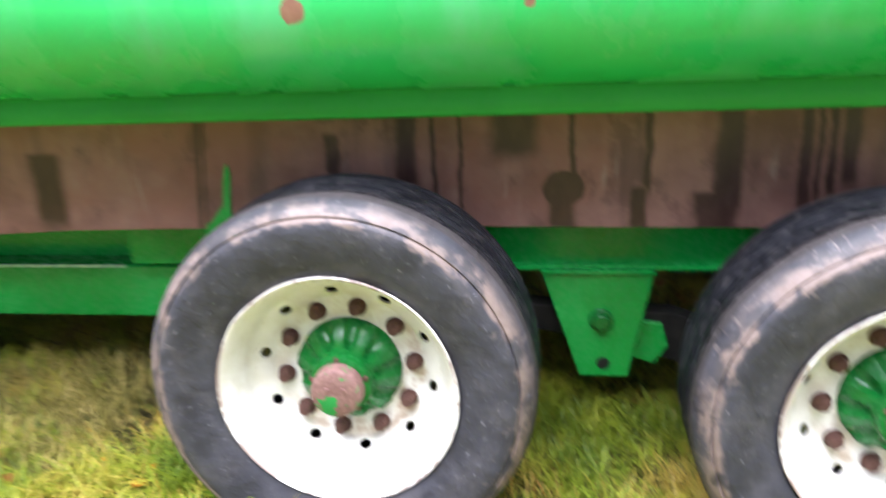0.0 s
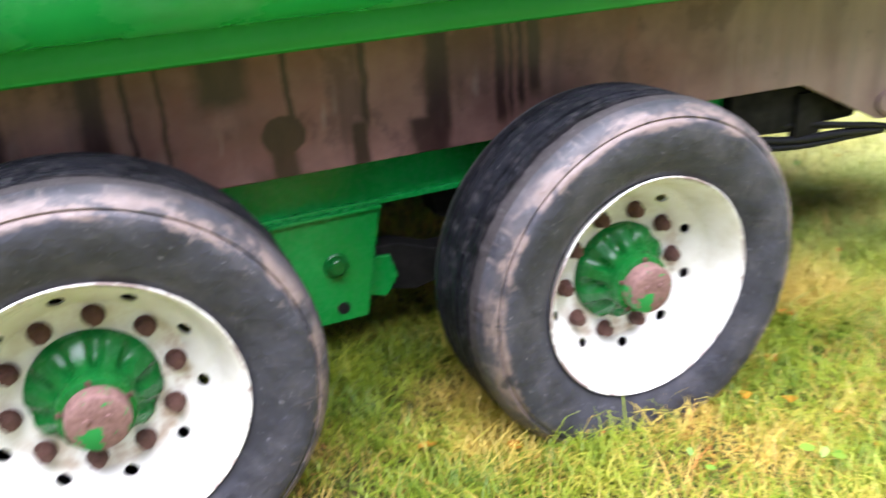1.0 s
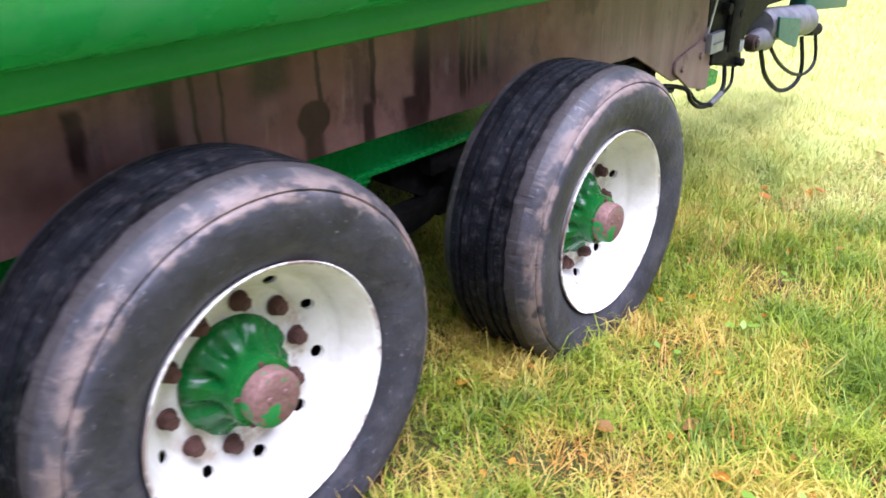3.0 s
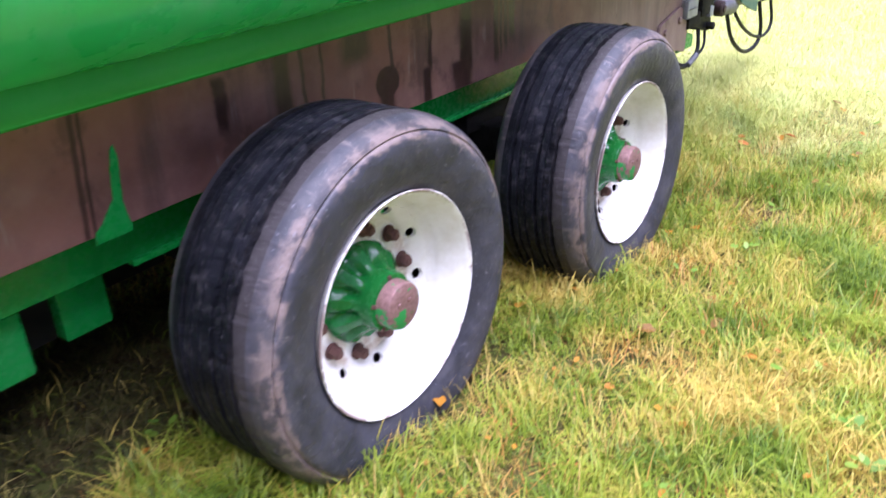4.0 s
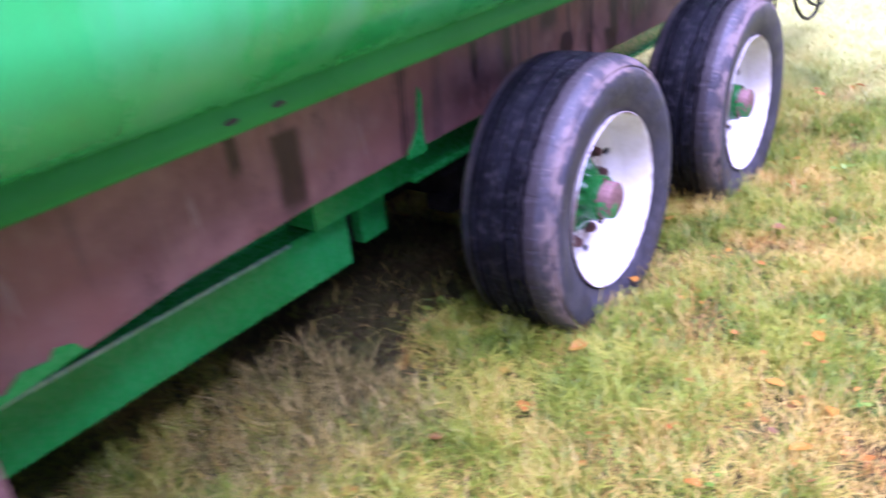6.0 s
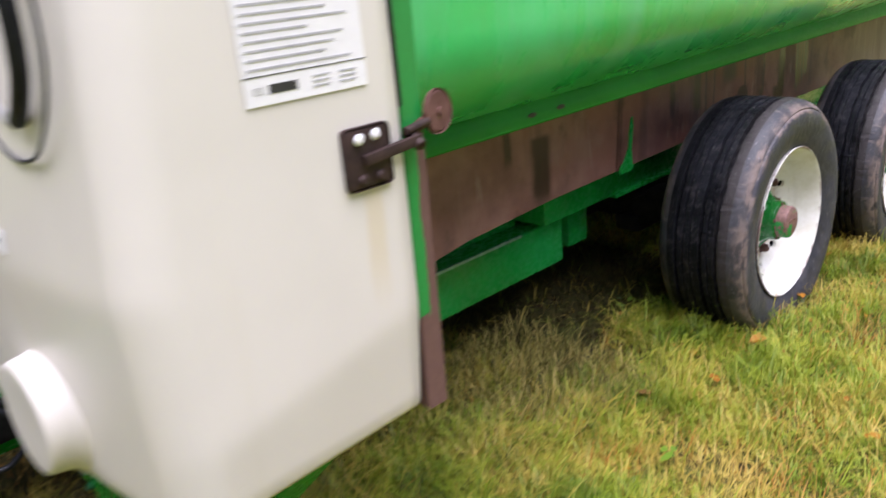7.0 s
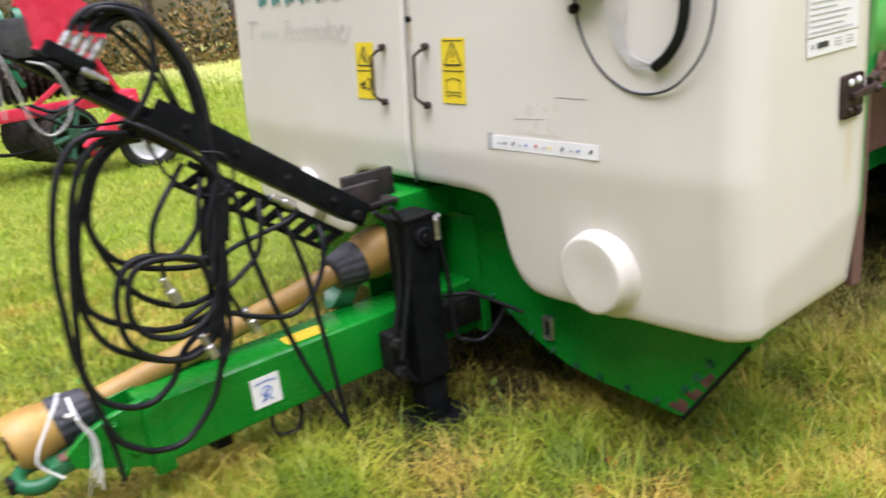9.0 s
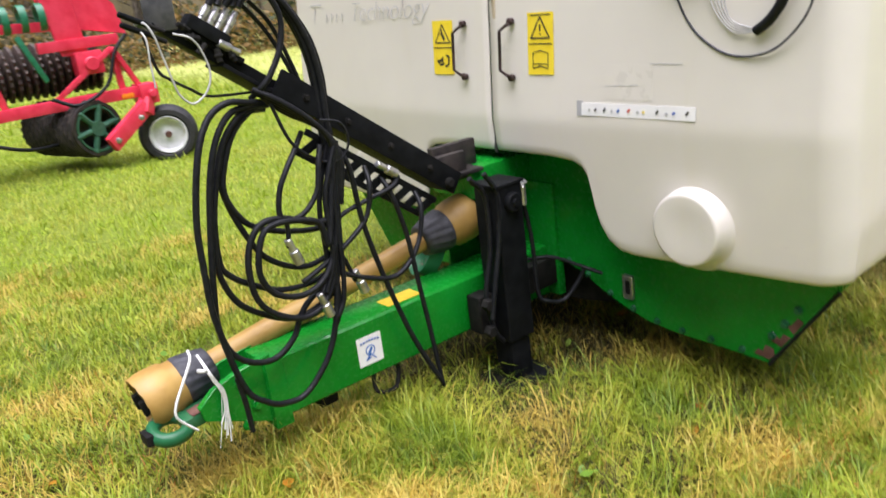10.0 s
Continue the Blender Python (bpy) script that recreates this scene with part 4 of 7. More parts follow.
part("tie_slot", join(box(-2.502, -2.490, 2.632, 2.678, 0.462, 0.552, 0.012, 3)), M_STEEL, guard, "bright steel slotted eye")
part("slot_gap", box(-2.5035, -2.5015, 2.646, 2.664, 0.482, 0.532, 0.0), M_DARK, guard)
side_bm = bmesh.new()
tri = [[side_bm.verts.new((x, y + d, z)) for x, y, z in ((-2.490, 2.130, 0.372), (-2.490, 1.918, 0.66), (-2.490, 1.918, 0.71), (-2.20, 1.918, 0.73), (-2.24, 1.93, 0.68))] for d in (0.0, 0.006)]
side_bm.faces.new(tri[0])
side_bm.faces.new(tri[1][::-1])
for i in range(5):
    side_bm.faces.new((tri[0][i], tri[0][(i + 1) % 5], tri[1][(i + 1) % 5], tri[1][i]))
part("side_guard", side_bm, M_GUARD, wagon, "green sheet steel side guard")
part("guard_seal", tube([(-2.495, 2.128, 0.368), (-2.495, 2.03, 0.505), (-2.495, 1.922, 0.655)], 0.006, 8, 6), M_HOSE, wagon)
part("belly_plate", prism([(2.14, 0.375), (2.6, 0.40), (2.9, 0.54), (3.3, 0.6), (3.3, 0.62), (2.86, 0.56), (2.55, 0.42), (2.14, 0.395)], "x", -2.482, -2.466, 0.001), M_GUARD, wagon)


# unseen block, added to stop light coming through below the wagon
part("belly_light_block", prism([(2.78, 0.80), (2.80, 0.44), (3.0, 0.37), (2 * MID - 3.0, 0.37), (2 * MID - 2.80, 0.44), (2 * MID - 2.78, 0.80)], "x", -1.985, -0.10, 0.004), M_DARK, wagon, "dark block added between the rails to keep light from under the wagon")
# cream cowl in two halves -----------------------------------------------
FAR_EXTRA = 0.21  # the far door is this much wider


def from_middle(y):
    """Distance from the door seam, with the far door's extra width taken out."""
    d = abs(y - MID)
    if y > MID and d > 0.55:
        return d - FAR_EXTRA * min((d - 0.55) / (0.6 + FAR_EXTRA), 1.0)
    return d


def cowl_x(z, y=3.0):
    """Front face of the cowl: it leans back a little, swells below the crease and bows back towards its outer corners."""
    off = max(0.0, 0.37 - (MID - from_middle(y) - 1.96) * 0.47)
    return -2.632 + 0.085 * (max(z, 1.12) - 1.2) + 0.045 * max(0.0, 1.10 - z) + 0.25 * off * off


SIDE_Y, CORNER = 1.868, 0.09


def build_cowl(flip):
    ys = list(np.linspace(SIDE_Y + CORNER, 2.53, 16)) + [2.56, 2.585, 2.61, 2.63, 2.645, 2.657, 2.666, 2.672, 2.677, 2.682, 2.687, 2.694, 2.704, 2.718, 2.737, 2.76, 2.79] + list(np.linspace(2.86, MID - 0.005, 8))
    low_y = [1.99, 2.53, 2.585, 2.63, 2.657, 2.672, 2.682, 2.694, 2.718, 2.76, 2.84, 9]
    low_z = [0.698, 0.686, 0.692, 0.720, 0.765, 0.815, 0.875, 0.930, 0.965, 0.983, 0.990, 0.992]
    cols = [("side", v) for v in np.linspace(0, 1, 14)] + [("arc", v) for v in np.linspace(0.07, 0.93, 12)] + [("front", y) for y in ys]
    fr = [0, 0.004, 0.01] + list(np.linspace(0.03, 0.42, 26)) + list(np.linspace(0.46, 0.94, 12)) + [0.965, 0.985, 1.0]
    verts = []
    for f in fr:
        for kind, v in cols:
            zb = np.interp(v, low_y, low_z) if kind == "front" else 0.698 + 0.006 * (0.0 if kind == "arc" else 1 - v)
            z = zb + (2.16 - zb) * f
            roll = 0.012 * max(0.0, 1 - (z - zb) / 0.012) if f < 0.02 else 0.0
            top = max(0.0, (f - 0.94) / 0.06)
            inset = roll * 0.6 + 0.10 * top * top
            xf, sy = cowl_x(z, v if kind == "front" else SIDE_Y + CORNER) + inset, SIDE_Y + inset + 0.010 * max(0.0, (z - 1.1))
            crease = 0.94 - 0.10 * (v if kind == "side" else 1.0)
            sy += 0.105 * max(0.0, crease - z) * (1.0 if kind == "side" else 0.6)
            if kind == "side":
                x, y = -2.058 + (xf + CORNER + 2.058) * v, sy
            elif kind == "arc":
                a = v * math.pi / 2
                x, y = xf + CORNER - CORNER * math.sin(a), sy + CORNER - CORNER * math.cos(a)
            else:
                x, y = xf, max(v, sy + CORNER)
            wider = FAR_EXTRA * min(max((MID - y - 0.55) / 0.6, 0.0), 1.0)
            verts.append((x, y if not flip else 2 * MID - y + wider, z))
    faces = grid_faces(len(fr), len(cols))
    if not flip:
        faces = [f[::-1] for f in faces]
    ob = flat_sheet("cowl_door", verts, faces, M_COWL, wagon, "cream glass fibre cowl door with rounded corner", angle=60)
    thicken(ob, 0.006, -1.0)
    return ob


# black strip set into the door gap to paint the shade inside it
part("seam_shade_strip", beam((cowl_x(1.12) + 0.0035, MID, 0.985), (cowl_x(2.1) + 0.0035, MID, 2.1), 0.014, 0.004, 0.0), M_INK, wagon, "dark seam between the cowl doors")
cowl = build_cowl(False)
cowl_far = build_cowl(True)
part("cowl_roof", prism([(-2.46, 1.98), (-2.04, 1.98), (-2.04, 2 * MID - 1.77), (-2.46, 2 * MID - 1.77)], "z", 2.15, 2.165, 0.004), M_COWL, wagon)
for f, host in (((lambda y: y), cowl), ((lambda y: 2 * MID - y), cowl_far)):
    prof = [(0.010, 0.140), (-0.002, 0.133), (-0.008, 0.126), (-0.014, 0.121), (-0.023, 0.115), (-0.036, 0.111), (-0.060, 0.108), (-0.067, 0.1055), (-0.070, 0.101), (-0.071, 0.095), (-0.068, 0.060), (-0.067, 0.0)]
    m = Matrix.Translation((-2.599, f(2.303), 0.824)) @ Matrix(((0, 1, 0, 0), (1.05, 0, 0, 0), (0, 0, 1.06, 0), (0, 0, 0, 1)))
    part("round_boss", moved(revolve(prof, 48), m), M_COWL, host, "moulded round boss", 75)


def on_front(name, y0, y1, z0, z1, material, parent, label="", proud=0.002, thick=0.0015):
    """A thin label laid on the cowl's front face."""
    bm = bmesh.new()
    out = lambda y, z: cowl_x(z, y) - proud
    a = [bm.verts.new((out(y, z) - d, y, z)) for d in (0, thick) for y, z in ((y0, z0), (y1, z0), (y1, z1), (y0, z1))]
    for q in ((0, 1, 2, 3), (4, 7, 6, 5), (0, 4, 5, 1), (1, 5, 6, 2), (2, 6, 7, 3), (3, 7, 4, 0)):
        bm.faces.new([a[i] for i in q])
    return part(name, bm, material, parent, label)


def on_side(name, x0, x1, z0, z1, material, parent, label="", proud=0.002, thick=0.0012):
    side = lambda z: SIDE_Y + 0.010 * max(0.0, z - 1.1)
    bm = bmesh.new()
    a = [bm.verts.new((x, side(z) - proud - d, z)) for d in (0, thick) for x, z in ((x0, z0), (x1, z0), (x1, z1), (x0, z1))]
    for q in ((0, 1, 2, 3), (4, 7, 6, 5), (0, 4, 5, 1), (1, 5, 6, 2), (2, 6, 7, 3), (3, 7, 4, 0)):
        bm.faces.new([a[i] for i in q])
    return part(name, bm, material, parent, label)


def front_bar(y0, z0, y1, z1, w, material, parent, name="mark", proud=0.0042):
    """A printed stroke on the front face."""
    d = Vector((0, y1 - y0, z1 - z0))
    n = Vector((0, -d.z, d.y)).normalized() * w / 2
    bm = bmesh.new()
    q = []
    for dx in (0, 0.0008):
        for y, z, s in ((y0, z0, 1), (y1, z1, 1), (y1, z1, -1), (y0, z0, -1)):
            yy, zz = y + n.y * s, z + n.z * s
            q.append(bm.verts.new((cowl_x(zz, yy) - proud - dx, yy, zz)))
    for k in ((0, 1, 2, 3), (7, 6, 5, 4), (0, 4, 5, 1), (1, 5, 6, 2), (2, 6, 7, 3), (3, 7, 4, 0)):
        bm.faces.new([q[i] for i in k])
    return part(name, bm, material, parent)


# warning stickers
for y1, y0, z0, z1, host, far in ((2.928, 2.812, 1.267, 1.466, cowl, False), (3.434, 3.318, 1.262, 1.458, cowl_far, True)):
    st = on_front("warning_sticker", y0, y1, z0, z1, M_YELLOW, host, "yellow warning sticker with black pictograms")
    cy, w, h = (y0 + y1) / 2, y1 - y0, z1 - z0
    zm = z0 + h * 0.5
    front_bar(y0 + 0.006, zm, y1 - 0.006, zm, 0.003, M_INK, st)
    tri = [(cy - 0.042, zm + 0.018), (cy + 0.042, zm + 0.018), (cy, z1 - 0.014)]
    for (a, b), (c, d) in zip(tri, tri[1:] + tri[:1]):
        front_bar(a, b, c, d, 0.005, M_INK, st)
    if not far:
        front_bar(cy, zm + 0.04, cy, zm + 0.062, 0.006, M_INK, st)
        front_bar(cy, zm + 0.028, cy, zm + 0.033, 0.006, M_INK, st)
        for a, b, c, d in ((-0.034, 0.02, -0.034, 0.07), (0.034, 0.02, 0.034, 0.07), (-0.034, 0.02, 0.0, 0.028), (0.0, 0.028, 0.034, 0.02), (-0.034, 0.07, 0.0, 0.078), (0.0, 0.078, 0.034, 0.07), (-0.034, 0.035, 0.034, 0.035)):
            front_bar(cy + a, z0 + b, cy + c, z0 + d, 0.0025, M_INK, st)
        front_bar(y0 + 0.012, z1 - 0.008, y1 - 0.012, z1 - 0.008, 0.003, M_INK, st)
    else:
        front_bar(cy - 0.012, zm + 0.028, cy + 0.006, zm + 0.055, 0.012, M_INK, st)
        front_bar(cy + 0.006, zm + 0.05, cy + 0.002, zm + 0.066, 0.006, M_INK, st)
        for a, b, c, d in ((-0.035, 0.05, 0.0, 0.05), (-0.03, 0.04, 0.0, 0.062), (-0.02, 0.035, 0.005, 0.04), (0.012, 0.03, 0.03, 0.035), (0.03, 0.035, 0.034, 0.065), (0.034, 0.065, 0.018, 0.07)):
            front_bar(cy - a, z0 + b, cy - c, z0 + d, 0.008, M_INK, st)
# long strip label, its end torn
strip = on_front("strip_label", 2.284, 2.695, 1.142, 1.182, M_PAPER, cowl, "white strip label with small coloured marks")
on_front("torn_backing", 2.690, 2.715, 1.140, 1.188, M_GREYINK, cowl, "", 0.0012)
on_front("ghost_patch", 2.43, 2.60, 1.195, 1.30, plain("cleaner_patch", (0.655, 0.628, 0.558), (0.69, 0.660, 0.59), 0.31, 0, 5, 0.02), cowl, "faint outline of a removed label", 0.0004, 0.0004)
for k, (u, c) in enumerate(((0.06, M_GREYINK), (0.12, M_INK), (0.21, M_INK), (0.28, M_GREYINK), (0.34, M_BLUE), (0.44, M_RED), (0.52, M_GREYINK), (0.57, M_YELLOW), (0.69, M_INK), (0.77, M_GREYINK), (0.83, M_BLUE), (0.94, M_INK))):
    y = 2.69 - 0.40 * u
    front_bar(y, 1.158, y - 0.008, 1.162 + 0.003 * (k % 3), 0.006, c, strip)
front_bar(2.33, 1.300, 2.44, 1.302, 0.0015, M_GREYINK, cowl, "scratch", 0.0006)
front_bar(2.60, 1.235, 2.48, 1.24, 0.0015, M_GREYINK, cowl, "scratch", 0.0006)
# the maker's mark as plain teal blocks, and the script line beneath it
for k in range(6):
    y = 4.20 - 0.13 * k
    mark = front_bar(y, 1.615, y, 1.735 if k in (0, 5) else 1.70, 0.030, M_TEAL, cowl_far, "maker_mark")
    front_bar(y - 0.045, 1.622, y - 0.045, 1.695, 0.026, M_TEAL, cowl_far, "maker_mark")
    if k:
        front_bar(y + 0.01, 1.700, y - 0.055, 1.700, 0.022, M_TEAL, cowl_far, "maker_mark")


def lettering(text, size, material, parent, m, name="lettering", shear=0.0):
    c = bpy.data.curves.new("text", 'FONT')
    c.body, c.size, c.shear, c.extrude, c.offset = text, size, shear, 0.0004, -0.025 * size
    o = bpy.data.objects.new("text", c)
    scene.collection.objects.link(o)
    mesh = bpy.data.meshes.new_from_object(o.evaluated_get(bpy.context.evaluated_depsgraph_get()))
    bpy.data.objects.remove(o)
    mesh.transform(m)
    mesh.name = name
    mesh.materials.clear()
    return link(name, mesh, material, parent, "", False)


def wall_frame(y, z):
    """Places writing on the front face, running towards smaller y."""
    return Matrix(((0, 0.085, -1, cowl_x(z) - 0.003), (-1, 0, 0, y), (0, 1, 0, z), (0, 0, 0, 1)))


lettering("Technology", 0.115, M_FAINT, cowl_far, wall_frame(4.0, 1.475), shear=0.3)
front_bar(4.335, 1.475, 4.315, 1.555, 0.005, M_FAINT, cowl_far, "script_stroke")
front_bar(4.365, 1.555, 4.255, 1.555, 0.005, M_FAINT, cowl_far, "script_stroke")
for k in range(4):
    front_bar(4.22 - 0.045 * k, 1.478, 4.21 - 0.045 * k, 1.515, 0.005, M_FAINT, cowl_far, "script_stroke")

# data plate on the cowl's side
plate = on_side("data_label", -2.362, -2.122, 1.372, 1.56, M_PAPER, cowl, "white printed data label")
for k in range(8):
    z = 1.425 + 0.0135 * k
    on_side("text_bar", -2.352, -2.352 + (0.20, 0.15, 0.17, 0.19, 0.12, 0.2, 0.16, 0.18)[k], z, z + 0.0035, M_GREYINK, plate, "", 0.0036, 0.0006)
on_side("text_bar", -2.362, -2.122, 1.4155, 1.417, M_INK, plate, "", 0.0036, 0.0006)
on_side("maker_block", -2.318, -2.265, 1.388, 1.402, M_INK, plate, "", 0.0036, 0.0006)
for x in (-2.235, -2.18):
    for z in (1.385, 1.393, 1.401):
        on_side("text_bar", x, x + 0.035, z, z + 0.003, M_GREYINK, plate, "", 0.0036, 0.0006)
lettering("CE", 0.016, M_INK, plate, Matrix(((1, 0, 0, -2.348), (0, 0, -1, SIDE_Y - 0.0036 + 0.0028), (0, 1, 0, 1.389), (0, 0, 0, 1))))


# handles, hinge, cables on the cowl
def pull_handle(y, lean, host):
    rails = ((1.436, 0.0), (1.432, 0.030), (1.414, 0.034), (1.284, 0.034), (1.266, 0.030), (1.262, 0.0))
    bar_pts = [(cowl_x(z) - 0.004 - out * 0.9, y + lean * (1.0 if 0.031 < out else 0.0), z) for z, out in rails]
    pads = [rod((cowl_x(z) - 0.001, y, z), (cowl_x(z) - 0.020, y, z), 0.012) for z in (1.442, 1.256)]
    h = part("pull_handle", join(tube(bar_pts, 0.0058, 10, 1, False, False), *pads), M_LATCH, host, "dark cranked metal pull handle", 60)
    return h


pull_handle(3.003, 0.03, cowl)
pull_handle(3.250, 0.03, cowl_far)
part("latch_strip", join(box(cowl_x(1.5) - 0.004, cowl_x(1.5) + 0.002, 3.085, 3.100, 1.33, 1.52, 0.001)), rust("stained_strip", (0.50, 0.40, 0.24), (0.66, 0.58, 0.42), 0.6), cowl, "rust-stained strip beside the seam")
part("latch_screw", rod((cowl_x(1.53), 3.094, 1.528), (cowl_x(1.53) - 0.012, 3.094, 1.528), 0.011, n=12), M_DARK, cowl)
hinge = part("side_latch", join(box(-2.196, -2.092, SIDE_Y - 0.008, SIDE_Y + 0.003, 1.195, 1.305, 0.012, 3)), M_LATCH, wagon, "blackened latch plate bolted to the cowl")
part("latch_bar", join(beam((-2.16, SIDE_Y - 0.015, 1.248), (-2.02, SIDE_Y - 0.011, 1.258), 0.014, 0.020, 0.004), rod((-2.03, SIDE_Y - 0.022, 1.246), (-2.03, SIDE_Y + 0.016, 1.272), 0.012), rod((-2.05, SIDE_Y - 0.004, 1.276), (-1.985, SIDE_Y + 0.004, 1.282), 0.008)), M_LATCH, hinge)
for x, z, m in ((-2.165, 1.285, M_PAPER), (-2.128, 1.288, M_PAPER), (-2.165, 1.214, M_LATCH), (-2.125, 1.214, M_LATCH)):
    part("latch_bolt", join(rod((x, SIDE_Y - 0.007, z), (x, SIDE_Y - 0.018, z), 0.0105, n=16, bevel=0.5)), m, hinge, "white bolt cover" if m is M_PAPER else "")

fx = cowl_x(1.45, 2.12) - 0.012
part("cable_loop", tube([(fx, 2.367, 1.673), (fx, 2.367, 1.554), (fx, 2.348, 1.468), (fx - 0.004, 2.295, 1.387), (fx - 0.006, 2.216, 1.333), (fx - 0.006, 2.138, 1.319), (fx - 0.006, 2.059, 1.340), (fx - 0.004, 1.992, 1.403), (fx, 1.961, 1.478), (fx, 1.953, 1.565), (fx, 1.981, 1.673), (fx, 2.048, 1.738)], 0.0034, 8, 8), M_BELLOWS, cowl, "thin dark cable hanging in a loop", 60)
part("cable_conduit", tube([(fx - 0.006, 2.113, 1.384), (fx - 0.010, 2.073, 1.412), (fx - 0.010, 2.038, 1.462), (fx - 0.010, 2.023, 1.532), (fx - 0.008, 2.028, 1.622), (fx, 2.068, 1.702)], 0.0135, 12, 8), M_HOSE, cowl, "black corrugated cable conduit", 60)
for k in range(5):
    d = 0.015 * k
    part("wire", tube([(fx - 0.002, 2.262 - d, 1.66), (fx - 0.004, 2.258 - d, 1.52), (fx - 0.006, 2.232 - 0.5 * d, 1.44 + 0.3 * d), (fx - 0.008, 2.178, 1.384 + 0.007 * k), (fx - 0.008, 2.118, 1.382 + 0.002 * k)], 0.0018, 6, 8), M_WIRE, cowl, "pale wire" if k == 0 else "", 60)
part("cable_clip", rod((cowl_x(1.53, 2.34), 2.366, 1.53), (cowl_x(1.53, 2.34) - 0.022, 2.366, 1.53), 0.013, n=10), M_DARK, cowl)
socket = part("cable_box", box(cowl_x(1.66) - 0.05, cowl_x(1.66) + 0.004, 2.268, 2.378, 1.568, 1.68, 0.006), M_BLACK, cowl, "black cable junction box")
part("yellow_plug", box(cowl_x(1.66) - 0.055, cowl_x(1.66) - 0.03, 2.285, 2.318, 1.567, 1.60, 0.004), M_YELLOW, socket)

# ---- drawbar, stand and headstock ----
bar = part("drawbar", join(box(-3.70, -2.45, 3.035, 3.205, 0.395, 0.598, 0.018, 3)), M_GUARD, wagon, "green box-section drawbar")
part("drawbar_nose", join(prism([(-3.69, 0.612), (-3.80, 0.595), (-3.88, 0.57), (-3.93, 0.53), (-3.92, 0.485), (-3.80, 0.43), (-3.69, 0.38)], "y", 3.052, 3.075, 0.003), prism([(-3.69, 0.612), (-3.80, 0.595), (-3.88, 0.57), (-3.93, 0.53), (-3.92, 0.485), (-3.80, 0.43), (-3.69, 0.38)], "y", 3.165, 3.188, 0.003), box(-3.72, -3.66, 3.03, 3.21, 0.37, 0.60, 0.006)), M_GUARD, bar)
for x, z in ((-3.80, 0.56), (-3.76, 0.47), (-3.80, 0.42)):
    part("nose_bolt", bolt((x, 3.052, z), (0, -1, 0), 0.012, 0.012), M_GUARD, bar)
eye_ring = revolve([(0.022 * math.sin(a), 0.050 + 0.020 * math.cos(a)) for a in np.linspace(0, 2 * math.pi, 17)[:-1]], 36, True)
moved(eye_ring, pose(-4.002, 3.12, 0.478, 104, 0, 0))
part("tow_eye", join(eye_ring, beam((-3.975, 3.12, 0.480), (-3.72, 3.12, 0.512), 0.085, 0.040, 0.012)), M_EYE, bar, "worn dark green tow eye", 50)
part("primer_patch", beam((-3.945, 3.105, 0.5055), (-3.885, 3.105, 0.5125), 0.05, 0.002, 0.0), M_RUST, bar)
part("worn_tip", moved(box(-0.012, 0.012, -0.030, 0.030, -0.018, 0.018, 0.008), Matrix.Translation((-4.07, 3.12, 0.478))), M_DARK, bar, "tow eye tip worn to dark steel")
part("data_sticker", box(-3.40, -3.305, 3.0325, 3.0345, 0.445, 0.545, 0.0), M_PAPER, bar, "white square sticker with a blue emblem")
for k in range(7):
    part("emblem_letter", beam((-3.387 + 0.011 * k, 3.032, 0.524 + 0.0035 * math.sin(k * 0.52)), (-3.381 + 0.011 * k, 3.032, 0.525 + 0.0035 * math.sin(k * 0.52)), 0.002, 0.007, 0.0), M_BLUE, bar)
part("emblem_ring", tube([(-3.352 + 0.017 * math.cos(t), 3.0325, 0.493 + 0.017 * math.sin(t)) for t in np.linspace(0, 2 * math.pi, 13)[:-1]], 0.002, 6, 3, True), M_BLUE, bar)
for a, b, c, d in ((-3.37, 0.460, -3.345, 0.500), (-3.335, 0.460, -3.358, 0.484), (-3.362, 0.484, -3.346, 0.503), (-3.372, 0.464, -3.352, 0.469)):
    part("emblem_stroke", beam((a, 3.032, b), (c, 3.032, d), 0.002, 0.0042, 0.0), M_BLUE, bar)
part("yellow_label", box(-3.24, -3.10, 3.06, 3.13, 0.5985, 0.6, 0.0), M_LABEL, bar, "worn yellow label on top of the drawbar")
part("skid", box(-3.53, -3.465, 3.09, 3.17, 0.335, 0.40, 0.008), M_DARK, bar)
part("hose_guide", tube([(-3.34, 3.06, 0.40), (-3.34, 3.05, 0.33), (-3.27, 3.05, 0.31), (-3.24, 3.06, 0.35), (-3.24, 3.06, 0.40)], 0.008, 8, 6), M_DARK, bar)
# headstock behind the cowl's cut-out
part("headstock", box(-2.78, -2.47, 3.10, 3.34, 0.84, 0.955, 0.010), M_GUARD, wagon, "green welded headstock")
part("headstock_post", box(-2.506, -2.47, 2.98, 3.40, 0.40, 0.845, 0.006), M_GUARD, wagon)
part("headstock_cheek", prism([(-2.80, 0.66), (-2.72, 0.80), (-2.62, 0.82), (-2.50, 0.82), (-2.50, 0.40), (-2.80, 0.38)], "y", 3.26, 3.275, 0.003), M_GUARD, wagon)
part("gearbox", join(rod((-2.80, 3.17, 0.745), (-2.55, 3.17, 0.745), 0.06, n=28), box(-2.68, -2.56, 3.13, 3.30, 0.64, 0.78, 0.012)), M_DARK, wagon, "dark oily gearbox")
